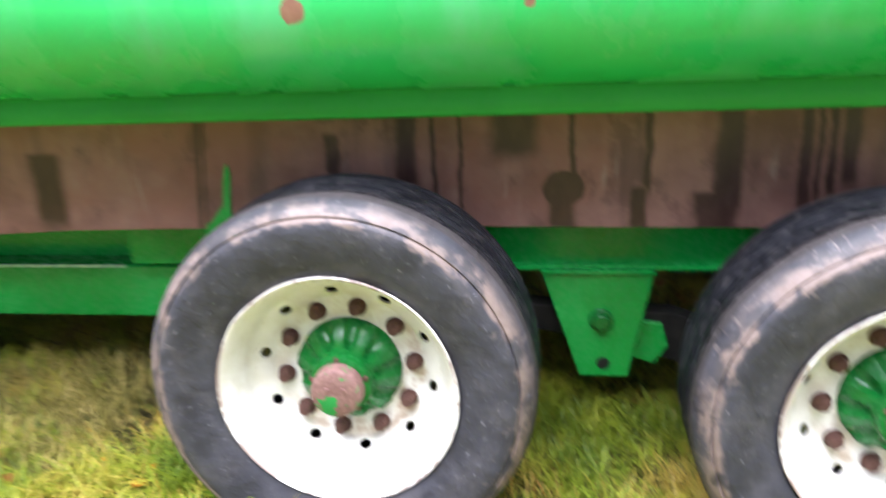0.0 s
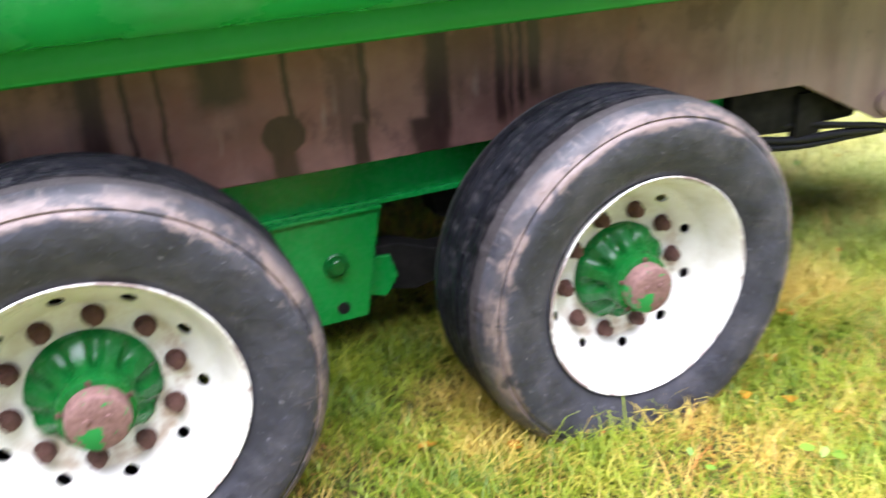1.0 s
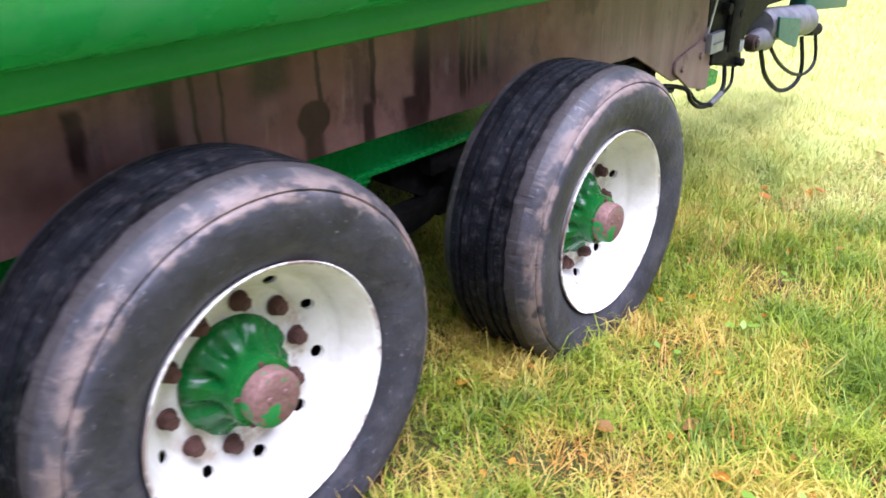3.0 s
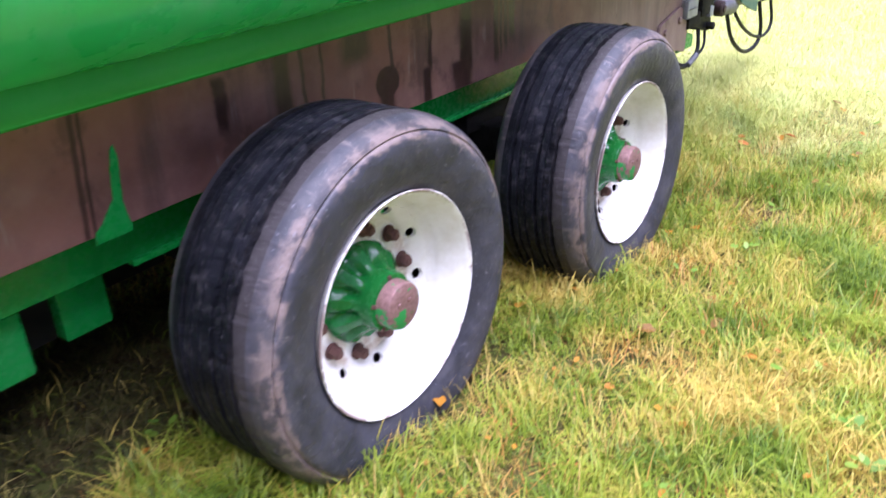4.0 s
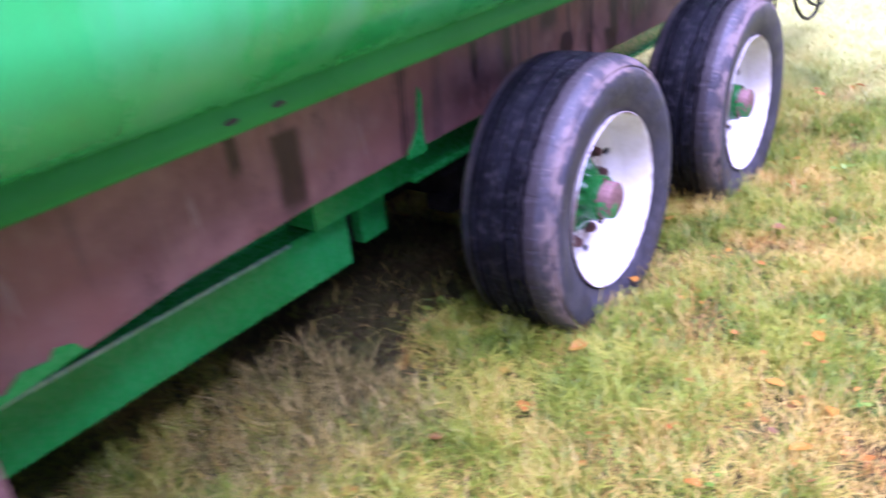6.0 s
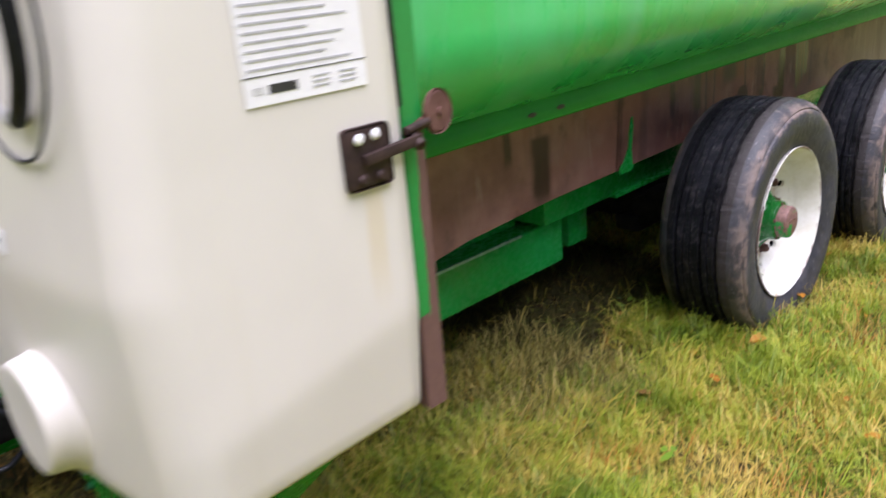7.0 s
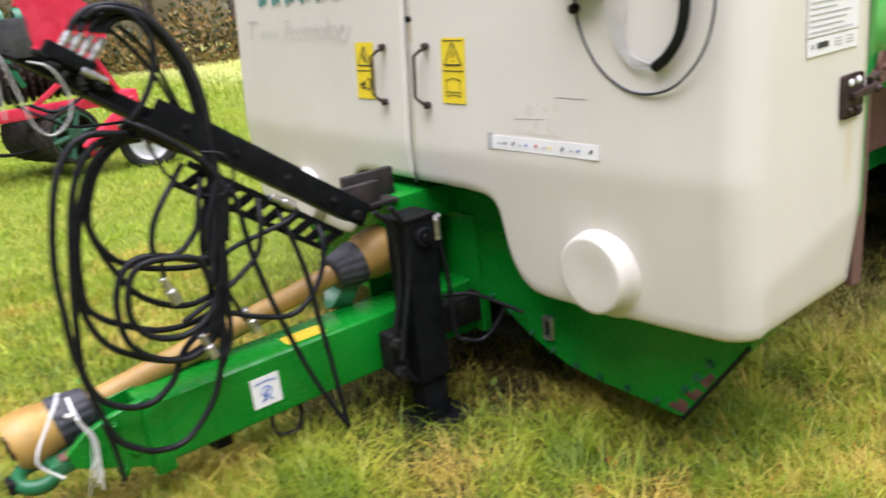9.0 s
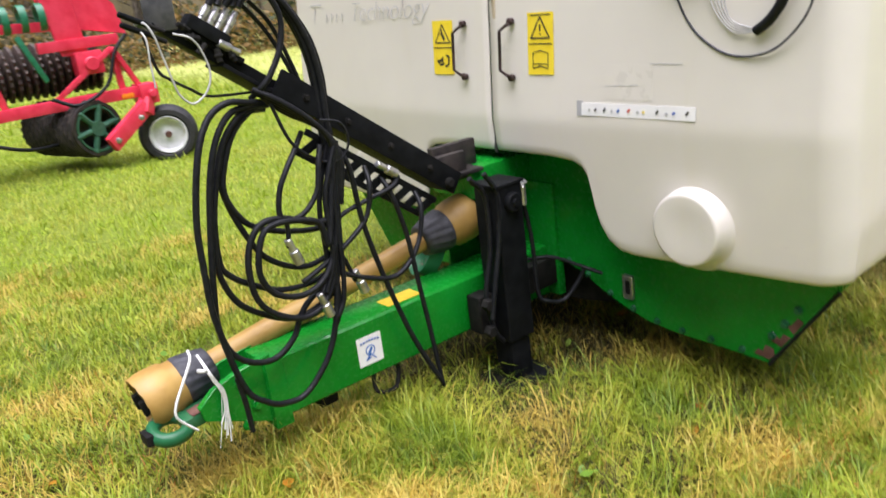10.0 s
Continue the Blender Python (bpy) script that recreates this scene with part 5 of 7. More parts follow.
# parking stand
stand = part("parking_stand", join(box(-2.862, -2.742, 2.892, 3.008, 0.36, 0.928, 0.010, 3), box(-2.868, -2.736, 2.886, 3.014, 0.926, 0.938, 0.003)), M_BLACK, wagon, "black square tube parking stand")
part("stand_leg", join(box(-2.848, -2.756, 2.906, 2.994, 0.19, 0.40, 0.006)), M_BLACK, stand)
part("stand_foot", join(prism([(-2.90, 2.85), (-2.70, 2.85), (-2.68, 2.90), (-2.68, 3.0), (-2.72, 3.05), (-2.90, 3.05)], "z", 0.178, 0.20, 0.003)), M_BLACK, stand)
part("stand_pin", join(rod((-2.80, 2.90, 0.87), (-2.80, 2.868, 0.87), 0.034, n=24), rod((-2.80, 2.87, 0.87), (-2.80, 2.862, 0.87), 0.014)), M_BLACK, stand)
part("ram_fitting", join(rod((-2.725, 2.91, 0.905), (-2.725, 2.91, 0.835), 0.013, n=10), rod((-2.742, 2.91, 0.905), (-2.708, 2.91, 0.915), 0.011, n=6)), M_STEEL, stand, "bright hydraulic fitting")
part("stand_bracket", join(box(-2.93, -2.86, 2.96, 3.03, 0.40, 0.54, 0.008), rod((-2.93, 2.93, 0.53), (-2.93, 2.90, 0.53), 0.022, n=6), rod((-2.93, 2.93, 0.43), (-2.93, 2.90, 0.43), 0.022, n=6)), M_DARK, wagon)
part("stand_bracket", box(-2.75, -2.5, 2.99, 3.04, 0.45, 0.56, 0.008), M_DARK, wagon)

# support arm ------------------------------------------------------------
A0, A1 = Vector((-2.93, 3.08, 0.945)), Vector((-3.82, 3.055, 1.60))
ad = (A1 - A0).normalized()
au = Vector((ad.z, 0, -ad.x)).normalized() * -1
au = au if au.z > 0 else -au


def along(d, u=0.0, side=0.0):
    """A point d along the support arm, u above it and side across it."""
    return A0 + ad * d + au * u + Vector((0, side, 0))


arm = part("support_arm", beam(along(-0.02, 0.012, -0.045), along(0.74, 0.012, -0.045), 0.012, 0.078, 0.004), M_BLACK, wagon, "black steel hose support arm")
part("arm_cheek", beam(along(0.20, 0.035, 0.075), along(0.66, 0.035, 0.075), 0.012, 0.07, 0.004), M_BLACK, arm)
part("arm_web", beam(along(0.0, -0.02, 0.01), along(0.9, -0.02, 0.01), 0.11, 0.012, 0.003), M_BLACK, arm)
part("arm_extension", beam(along(0.60, 0.0, 0.01), along(1.10, 0.0, 0.01), 0.05, 0.042, 0.006), M_BLACK, arm)
part("arm_rail", beam(along(0.84, 0.018, 0.0), along(1.02, 0.018, 0.0), 0.055, 0.02, 0.005), M_BLACK, arm)
part("arm_pivot", join(rod(along(0.02, 0.0, -0.06), along(0.02, 0.0, 0.09), 0.018), rod(along(0.02, 0.0, -0.066), along(0.02, 0.0, -0.05), 0.016, n=6)), M_DARK, arm)
part("arm_clevis", join(box(-2.96, -2.80, 3.10, 3.13, 0.93, 1.03, 0.006), box(-2.90, -2.70, 3.16, 3.19, 0.94, 1.05, 0.006), box(-2.92, -2.74, 3.08, 3.24, 0.945, 0.96, 0.004)), M_IRONDARK, wagon)
plate_c = Vector((-3.797, 3.04, 1.612))
part("arm_plate", moved(box(-0.038, 0.038, -0.005, 0.005, -0.046, 0.046, 0.004), Matrix.Translation(plate_c) @ pose(0, 0, 0, 0, 0, -18)), plain("scuffed_grey_plate", (0.045, 0.046, 0.05), (0.085, 0.085, 0.088), 0.4, 0.3, 40), arm, "square dark grey plate at the arm's end")
for dz in (0.0, -0.05):
    p = Vector((-3.80, 3.02, 1.565 + dz * 0.5))
    part("lever_rod", rod(p, p + Vector((-0.05, 0.0, 0.028)), 0.006), M_DARK, arm)
    part("grip", rod(p + Vector((-0.04, 0.0, 0.022)), p + Vector((-0.105, 0.0, 0.056)), 0.0075, n=14, bevel=0.4), M_BLACK, arm)
# ladder of slotted strip beneath the arm
for k in range(10):
    a, b = along(0.05 + 0.054 * k, -0.075, -0.03), along(0.085 + 0.054 * k, -0.135, -0.03)
    part("slotted_strip", beam(a, b, 0.008, 0.027, 0.002), M_BLACK, arm)
part("slotted_strip", beam(along(0.03, -0.072, -0.03), along(0.59, -0.072, -0.03), 0.010, 0.020, 0.002), M_BLACK, arm, "slotted black strip under the arm")
part("slotted_strip", beam(along(0.06, -0.138, -0.03), along(0.60, -0.138, -0.03), 0.010, 0.018, 0.002), M_BLACK, arm)
# hydraulic couplings stand in a row at the arm's end
for k in range(4):
    p = Vector((-3.703 + 0.0225 * k, 3.035, 1.572 - 0.011 * k))
    c = part("coupling", join(rod(p, p + Vector((0.016, 0, 0.018)), 0.0095, n=12), rod(p + Vector((0.014, 0, 0.016)), p + Vector((0.032, 0, 0.037)), 0.0115, n=16), rod(p + Vector((0.031, 0, 0.036)), p + Vector((0.043, 0, 0.050)), 0.0085, n=12)), M_STEEL, arm, "bright hydraulic coupling" if k == 0 else "")
p = Vector((-3.665, 3.02, 1.52))
part("coupling", join(rod(p, p + Vector((0.03, 0, -0.02)), 0.012, n=14), rod(p + Vector((0.027, 0, -0.018)), p + Vector((0.055, 0, -0.036)), 0.009, n=12)), M_STEEL, arm)
part("valve_block", moved(box(-0.062, 0.062, -0.025, 0.025, -0.018, 0.02, 0.006), Matrix.Translation((-3.685, 3.04, 1.55)) @ pose(0, 0, 0, 0, 37, 0)), M_BLACK, arm)

# small fittings and bolts round the valve block
for x, z, dx, dz, r in ((-3.715, 1.535, -0.035, 0.012, 0.009), (-3.700, 1.520, -0.03, -0.02, 0.008), (-3.672, 1.505, 0.0, -0.035, 0.009), (-3.64, 1.495, 0.012, -0.03, 0.008), (-3.735, 1.56, -0.03, 0.02, 0.007)):
    part("fitting", join(rod((x, 3.02, z), (x + dx, 3.015, z + dz), r, n=10), rod((x + 0.4 * dx, 3.018, z + 0.4 * dz), (x + 0.65 * dx, 3.017, z + 0.65 * dz), r * 1.45, n=6)), M_DARK, arm)
for d in (0.12, 0.30, 0.48, 0.64):
    part("arm_bolt", bolt(along(d, 0.012, -0.051), (0, -1, 0), 0.008, 0.007), M_DARK, arm)

# ---- hydraulic hoses hanging on the arm ----
HOSE_Y = 2.985


def hose(points, r, label, y=HOSE_Y, name="hydraulic_hose", material=None, ends=True):
    """A hose through (x, z) or (x, y, z) points."""
    pts = [(p[0], y, p[1]) if len(p) == 2 else p for p in points]
    bm = tube(pts, r, 10, 10)
    ob = part(name, bm, material or M_HOSE, None, "", 70)
    return tagged(ob, label, "hose", "hydraulic hoses on the arm")


COIL = "black hydraulic hose coiled and hung on the support arm"
# wide turns: over the hook on the arm, down to the drawbar and back up to the tie
hose([(-3.55, 3.06, 1.34), (-3.626, 2.99, 1.356), (-3.70, 2.97, 1.368), (-3.76, 2.97, 1.335), (-3.81, 2.96, 1.25), (-3.85, 2.96, 1.09), (-3.86, 2.96, 0.95), (-3.86, 2.96, 0.81), (-3.822, 2.96, 0.59), (-3.765, 2.96, 0.515), (-3.705, 2.965, 0.482), (-3.63, 2.97, 0.482), (-3.543, 2.97, 0.56), (-3.495, 2.97, 0.66), (-3.46, 2.975, 0.80), (-3.42, 2.98, 0.97), (-3.40, 2.985, 1.14)], 0.0092, COIL)
hose([(-3.54, 3.06, 1.33), (-3.62, 3.0, 1.345), (-3.69, 2.985, 1.337), (-3.743, 2.98, 1.28), (-3.783, 2.98, 1.18), (-3.815, 2.98, 1.03), (-3.838, 2.98, 0.89), (-3.849, 2.98, 0.775), (-3.825, 2.98, 0.687), (-3.768, 2.98, 0.637), (-3.697, 2.985, 0.622), (-3.632, 2.985, 0.66), (-3.60, 2.985, 0.713), (-3.563, 2.985, 0.753), (-3.484, 2.985, 0.80), (-3.424, 2.99, 0.89), (-3.41, 2.99, 1.10)], 0.0092, COIL)
hose([(-3.55, 3.07, 1.32), (-3.618, 3.01, 1.336), (-3.673, 2.995, 1.317), (-3.731, 2.995, 1.246), (-3.782, 2.995, 1.10), (-3.803, 2.995, 0.994), (-3.807, 2.995, 0.912), (-3.773, 2.995, 0.822), (-3.70, 2.995, 0.757), (-3.614, 2.995, 0.715), (-3.533, 2.99, 0.724), (-3.463, 2.99, 0.77), (-3.43, 2.99, 0.93), (-3.42, 2.995, 1.13)], 0.0092, COIL)
hose([(-3.53, 3.07, 1.33), (-3.605, 3.02, 1.333), (-3.685, 3.005, 1.28), (-3.733, 3.005, 1.182), (-3.74, 3.005, 1.12), (-3.713, 3.005, 1.055), (-3.671, 3.005, 1.013), (-3.588, 3.005, 0.977), (-3.478, 3.0, 0.956), (-3.415, 3.0, 0.98), (-3.40, 3.0, 1.12)], 0.0088, COIL)
hose([(-3.56, 3.08, 1.32), (-3.631, 3.03, 1.322), (-3.706, 3.01, 1.254), (-3.741, 3.01, 1.168), (-3.736, 3.01, 1.094), (-3.70, 3.01, 0.991), (-3.655, 3.01, 0.915), (-3.573, 3.01, 0.861), (-3.497, 3.01, 0.853), (-3.43, 3.0, 0.90), (-3.41, 3.0, 1.10)], 0.0088, COIL)
hose([(-3.57, 3.07, 1.33), (-3.642, 3.02, 1.33), (-3.744, 3.0, 1.217), (-3.786, 3.0, 1.07), (-3.798, 3.0, 0.958), (-3.784, 3.0, 0.911), (-3.726, 3.0, 0.861), (-3.628, 3.0, 0.81), (-3.513, 3.0, 0.805), (-3.44, 2.995, 0.86), (-3.42, 2.995, 1.08)], 0.0088, COIL)
# tight turns in front of them
hose([(-3.43, 2.975, 1.10), (-3.45, 2.97, 1.0), (-3.50, 2.965, 0.985), (-3.60, 2.965, 1.025), (-3.669, 2.965, 1.03), (-3.714, 2.965, 0.987), (-3.735, 2.965, 0.91), (-3.726, 2.965, 0.82), (-3.677, 2.965, 0.757), (-3.592, 2.965, 0.718), (-3.518, 2.965, 0.741), (-3.46, 2.975, 0.83), (-3.43, 2.98, 1.0), (-3.42, 2.98, 1.12)], 0.0095, COIL)
hose([(-3.43, 2.97, 1.08), (-3.478, 2.955, 0.915), (-3.501, 2.955, 0.986), (-3.588, 2.955, 1.016), (-3.661, 2.955, 1.014), (-3.696, 2.955, 0.966), (-3.708, 2.955, 0.885), (-3.669, 2.955, 0.819), (-3.582, 2.955, 0.79), (-3.496, 2.96, 0.828), (-3.44, 2.97, 0.94), (-3.42, 2.975, 1.11)], 0.0095, COIL)
hose([(-3.44, 2.98, 1.20), (-3.463, 2.965, 1.149), (-3.488, 2.96, 1.071), (-3.548, 2.96, 1.02), (-3.608, 2.965, 1.03), (-3.60, 2.965, 1.10), (-3.563, 2.97, 1.158), (-3.518, 2.99, 1.20), (-3.47, 3.02, 1.24)], 0.0082, COIL)
# hoses lying along the arm between the hook and the tie
for k in range(4):
    hose([(-3.60 + 0.012 * k, 3.01, 1.385 - 0.012 * k), (-3.54 + 0.01 * k, 2.985 + 0.006 * k, 1.345 - 0.014 * k), (-3.46 + 0.012 * k, 2.972 + 0.007 * k, 1.275 - 0.01 * k), (-3.405 + 0.008 * k, 2.975, 1.20 - 0.015 * k), (-3.40, 2.985, 1.10 - 0.03 * k)], 0.009, "black hydraulic hose lashed along the support arm")
hose([(-3.43, 2.975, 1.27), (-3.37, 2.965, 1.25), (-3.352, 2.965, 1.19), (-3.385, 2.97, 1.145), (-3.44, 2.98, 1.15)], 0.004, "thin dark cable tied round the hoses")
# hoses dropping in a bundle from the tie
for k, (a, b, c) in enumerate(((0.0, 0.0, 0.70), (-0.02, 0.012, 0.78), (0.018, -0.01, 0.74), (0.03, 0.008, 0.86), (-0.012, -0.016, 0.83))):
    hose([(-3.39 + a * 0.3, 2.99 + b, 1.20), (-3.425 + a * 0.6, 2.985 + b, 1.12), (-3.45 + a, 2.98 + b, 1.0 + 0.01 * k), (-3.455 + a, 2.975 + b, 0.88), (-3.47 + a, 2.975 + b, c), (-3.50 + a, 2.975 + b, c - 0.06)], 0.008, "black hydraulic hose hanging from the tie below the arm")
# arched bundle from the couplings over to the tie
outer = ((-3.668, 1.616), (-3.650, 1.640), (-3.610, 1.662), (-3.547, 1.664), (-3.488, 1.637), (-3.434, 1.572), (-3.390, 1.487), (-3.372, 1.389), (-3.374, 1.292), (-3.376, 1.191), (-3.385, 1.10))
inner = ((-3.590, 1.600), (-3.575, 1.618), (-3.549, 1.632), (-3.515, 1.630), (-3.466, 1.592), (-3.426, 1.520), (-3.405, 1.440), (-3.398, 1.360), (-3.398, 1.280), (-3.400, 1.200), (-3.410, 1.10))
for k in range(5):
    f = (0, 0.28, 0.55, 0.8, 1.0)[k]
    o = (0.0, 0.016, -0.014, 0.012, -0.004)[k]
    hose([(a + (c - a) * f, 3.025 + o * min(1.0, i / 3), b + (d - b) * f) for i, ((a, b), (c, d)) in enumerate(zip(outer, inner))], 0.0098, "black hydraulic hose arching from a coupling down past the arm")
hose([(-3.63, 3.02, 1.64), (-3.59, 3.0, 1.658), (-3.528, 2.995, 1.640), (-3.490, 2.99, 1.569), (-3.504, 2.99, 1.488), (-3.547, 2.99, 1.419), (-3.578, 3.0, 1.386), (-3.60, 3.03, 1.36)], 0.0085, "black hydraulic hose curling back to the hook")
for k in range(2):
    hose([(-3.575 + 0.028 * k, 3.045, 1.615), (-3.511 + 0.02 * k, 3.05, 1.535 + 0.012 * k), (-3.462 + 0.014 * k, 3.05, 1.435), (-3.430 + 0.012 * k, 3.05, 1.33)], 0.0062, "thin black hydraulic hose beside the couplings")
# hoses and tails below the arm
hose([(-3.27, 3.03, 1.09), (-3.287, 2.99, 1.037), (-3.316, 2.99, 0.945), (-3.412, 2.98, 0.883), (-3.511, 2.975, 0.843), (-3.574, 2.975, 0.82)], 0.0082, "black hydraulic hose sagging below the arm")
hose([(-3.15, 3.03, 1.03), (-3.20, 3.0, 1.01), (-3.31, 2.995, 0.993), (-3.40, 2.99, 0.975), (-3.45, 2.99, 0.93)], 0.0078, "black hydraulic hose sagging below the arm")
hose([(-3.37, 3.02, 1.17), (-3.35, 2.99, 1.115), (-3.33, 2.99, 0.93), (-3.283, 2.985, 0.725), (-3.21, 2.98, 0.493), (-3.13, 2.96, 0.30)], 0.0085, "black hydraulic hose hanging to the ground")
hose([(-3.21, 3.04, 1.04), (-3.204, 3.0, 0.985), (-3.174, 2.99, 0.842), (-3.158, 2.985, 0.677), (-3.14, 2.98, 0.504), (-3.124, 2.97, 0.28)], 0.0085, "black hydraulic hose hanging to the ground")
hose([(-3.08, 3.05, 0.96), (-3.09, 3.01, 0.912), (-3.117, 3.0, 0.822), (-3.17, 2.99, 0.76), (-3.246, 2.985, 0.727), (-3.351, 2.98, 0.758), (-3.446, 2.98, 0.807)], 0.0085, "black hydraulic hose sagging below the arm")
hose([(-3.835, 2.965, 0.62), (-3.826, 2.965, 0.54), (-3.821, 2.97, 0.44)], 0.008, "black hydraulic hose end beside the drawbar nose")
hose([(-3.60, 2.962, 1.03), (-3.598, 2.96, 0.99), (-3.606, 2.96, 0.94)], 0.007, "black hose end with a coupling")
hose([(-3.46, 2.99, 0.90), (-3.426, 2.985, 0.857), (-3.392, 2.985, 0.76)], 0.007, "black hose end with a coupling")
hose([(-3.50, 2.97, 0.80), (-3.525, 2.96, 0.775), (-3.533, 2.96, 0.75)], 0.007, "black hose end with a coupling")
hose([(-2.94, 0.98), (-2.88, 0.90), (-2.88, 0.72), (-2.92, 0.56), (-2.90, 0.42), (-2.86, 0.36)], 0.009, "black hydraulic hose running down beside the stand", 2.93)
hose([(-2.90, 0.99), (-2.85, 0.90), (-2.865, 0.74), (-2.90, 0.60), (-2.93, 0.48)], 0.009, "black hydraulic hose running down beside the stand", 2.90)
hose([(-2.72, 2.92, 0.86), (-2.70, 2.91, 0.70), (-2.70, 2.90, 0.50), (-2.67, 2.88, 0.46), (-2.61, 2.86, 0.45), (-2.56, 2.84, 0.50), (-2.53, 2.82, 0.56)], 0.008, "black hydraulic hose looping from the stand to the guard")
hose([(-2.72, 2.95, 0.62), (-2.62, 2.90, 0.61), (-2.55, 2.84, 0.57), (-2.51, 2.76, 0.54)], 0.007, "thin black hose tucked behind the stand")
hose([(-3.78, 3.02, 1.557), (-3.746, 3.0, 1.542), (-3.723, 3.0, 1.506), (-3.712, 3.0, 1.449), (-3.732, 3.0, 1.403), (-3.773, 3.0, 1.380), (-3.803, 3.0, 1.405), (-3.813, 3.0, 1.438), (-3.820, 3.0, 1.475), (-3.828, 3.0, 1.515), (-3.837, 3.0, 1.560), (-3.850, 3.01, 1.591), (-3.868, 3.03, 1.591)], 0.0028, "pale grey cable looped at the arm's end", material=M_WIRE)
hose([(-3.866, 3.03, 1.585), (-3.858, 3.0, 1.555), (-3.862, 2.995, 1.50), (-3.865, 2.99, 1.436)], 0.0024, "pale cord hanging from the arm's end", material=M_WIRE)
hose([(-3.85, 3.04, 1.56), (-3.835, 3.03, 1.475), (-3.815, 3.02, 1.45), (-3.765, 3.02, 1.415), (-3.70, 3.04, 1.385), (-3.50, 3.05, 1.37)], 0.004, "thin dark cable strung along the arm")
hose([(-3.56, 3.0, 1.34), (-3.52, 2.99, 1.22), (-3.44, 2.985, 1.15), (-3.37, 2.985, 1.12)], 0.005, "thin dark cable strung along the arm")
plug_at = ((-3.537, 2.96, 0.745), (-3.606, 2.96, 0.935), (-3.39, 2.985, 0.765), (-3.23, 3.02, 1.06))
for x, y, z in plug_at:
    d = Vector((0.07, 0, -0.05)).normalized() if z > 1 else Vector((0.02, 0, -0.06)).normalized()
    p = Vector((x, y, z + 0.03))
    c = part("hose_coupling", join(rod(p, p + d * 0.045, 0.011, n=12), rod(p + d * 0.04, p + d * 0.085, 0.015, n=16)), M_STEEL, None)
    tagged(c, "dull steel hydraulic coupling on a hose end", "coupling", "loose hose couplings")

# ---- drive shaft lying over the drawbar ----
P0, P1 = Vector((-4.0, 3.215, 0.545)), Vector((-2.80, 3.175, 0.765))
pd = (P1 - P0).normalized()
shaft = thing("drive_shaft", tuple(P0), "ochre plastic guarded drive shaft resting over the drawbar", "drive shaft")
part("shaft_tube", rod(P0 + pd * 0.16, P1 - pd * 0.12, 0.036, n=28), M_PTO, shaft)
part("shaft_tube", rod(P0 + pd * 0.16, P0 + pd * 0.62, 0.040, n=28), M_PTO, shaft)
for base, way in ((P0, pd), (P1, -pd)):
    m = turn_to(base, base + way)
    cone = revolve([(-0.04, 0.084), (-0.02, 0.088), (0.0, 0.089), (0.05, 0.085), (0.06, 0.078), (0.09, 0.075), (0.092, 0.066), (0.0, 0.074), (-0.04, 0.074)], 40, True)
    for v in cone.verts:
        if v.co.y < -0.03:
            a = math.atan2(v.co.z, v.co.x)
            v.co.y += 0.004 * math.sin(2 * a + 1) + 0.0015 * math.sin(13 * a)
    part("guard_cone", moved(cone, m), M_PTO, shaft, "ochre plastic guard bell", 40)
    flutes = revolve([(0.070, 0.066), (0.088, 0.0785), (0.10, 0.0785), (0.125, 0.074), (0.15, 0.069), (0.172, 0.063), (0.186, 0.058), (0.190, 0.050), (0.190, 0.036)], 96)
    for v in flutes.verts:
        a = math.atan2(v.co.z, v.co.x) + 3.0 * v.co.y
        if 0.095 < v.co.y < 0.18:
            k = 1 - 0.075 * max(0.0, math.cos(16 * a)) ** 3
            v.co.x, v.co.z = v.co.x * k, v.co.z * k
    part("bellows", moved(flutes, m), M_BELLOWS, shaft, "fluted dark grey rubber collar", 60)
    part("shaft_yoke", join(rod(base - way * 0.03, base + way * 0.15, 0.026, n=20), rod(base - way * 0.02, base + way * 0.02, 0.062, n=24), beam(base - way * 0.05 + Vector((0, -0.03, 0)), base + Vector((0, -0.03, 0)), 0.02, 0.05, 0.004), beam(base - way * 0.05 + Vector((0, 0.03, 0)), base + Vector((0, 0.03, 0)), 0.02, 0.05, 0.004)), M_DARK, shaft)
part("shaft_collar", rod(P1 - pd * 0.02, P1 + pd * 0.05, 0.05, n=24), M_DARK, shaft)
bowl = thing("green_cover", (-2.92, 3.25, 0.60), "round green plastic cover beneath the drive shaft", "cover")
part("cover_shell", moved(revolve([(-0.06, 0.05), (-0.05, 0.085), (0.0, 0.098), (0.01, 0.098), (0.0, 0.09), (-0.045, 0.075), (-0.05, 0.0)], 32), Matrix.Translation((-2.93, 3.25, 0.668)) @ pose(0, 0, 0, 30, 0, 70)), M_EYE, bowl)

# twine round the shaft and nose
frays = [([(-3.905, 3.11, 0.690), (-3.924, 3.05, 0.688), (-3.957, 3.035, 0.645), (-3.994, 3.03, 0.588), (-4.003, 3.03, 0.551), (-3.984, 3.03, 0.519), (-3.954, 3.03, 0.484)], 0.0042), ([(-3.905, 3.06, 0.642), (-3.900, 3.035, 0.647), (-3.890, 3.032, 0.650)], 0.0065)]
for k in range(4):
    a = 0.0035 * (k - 1.5)
    frays.append(([(-3.885 + 0.3 * a, 3.10, 0.672), (-3.888 + 0.5 * a, 3.035, 0.645), (-3.877 + 0.8 * a, 3.03, 0.609), (-3.860 + a, 3.03 + 0.3 * a, 0.565), (-3.862 + 1.0 * a, 3.028, 0.51), (-3.878 + 1.6 * a, 3.026, 0.475 - 0.022 * k)], 0.0023))
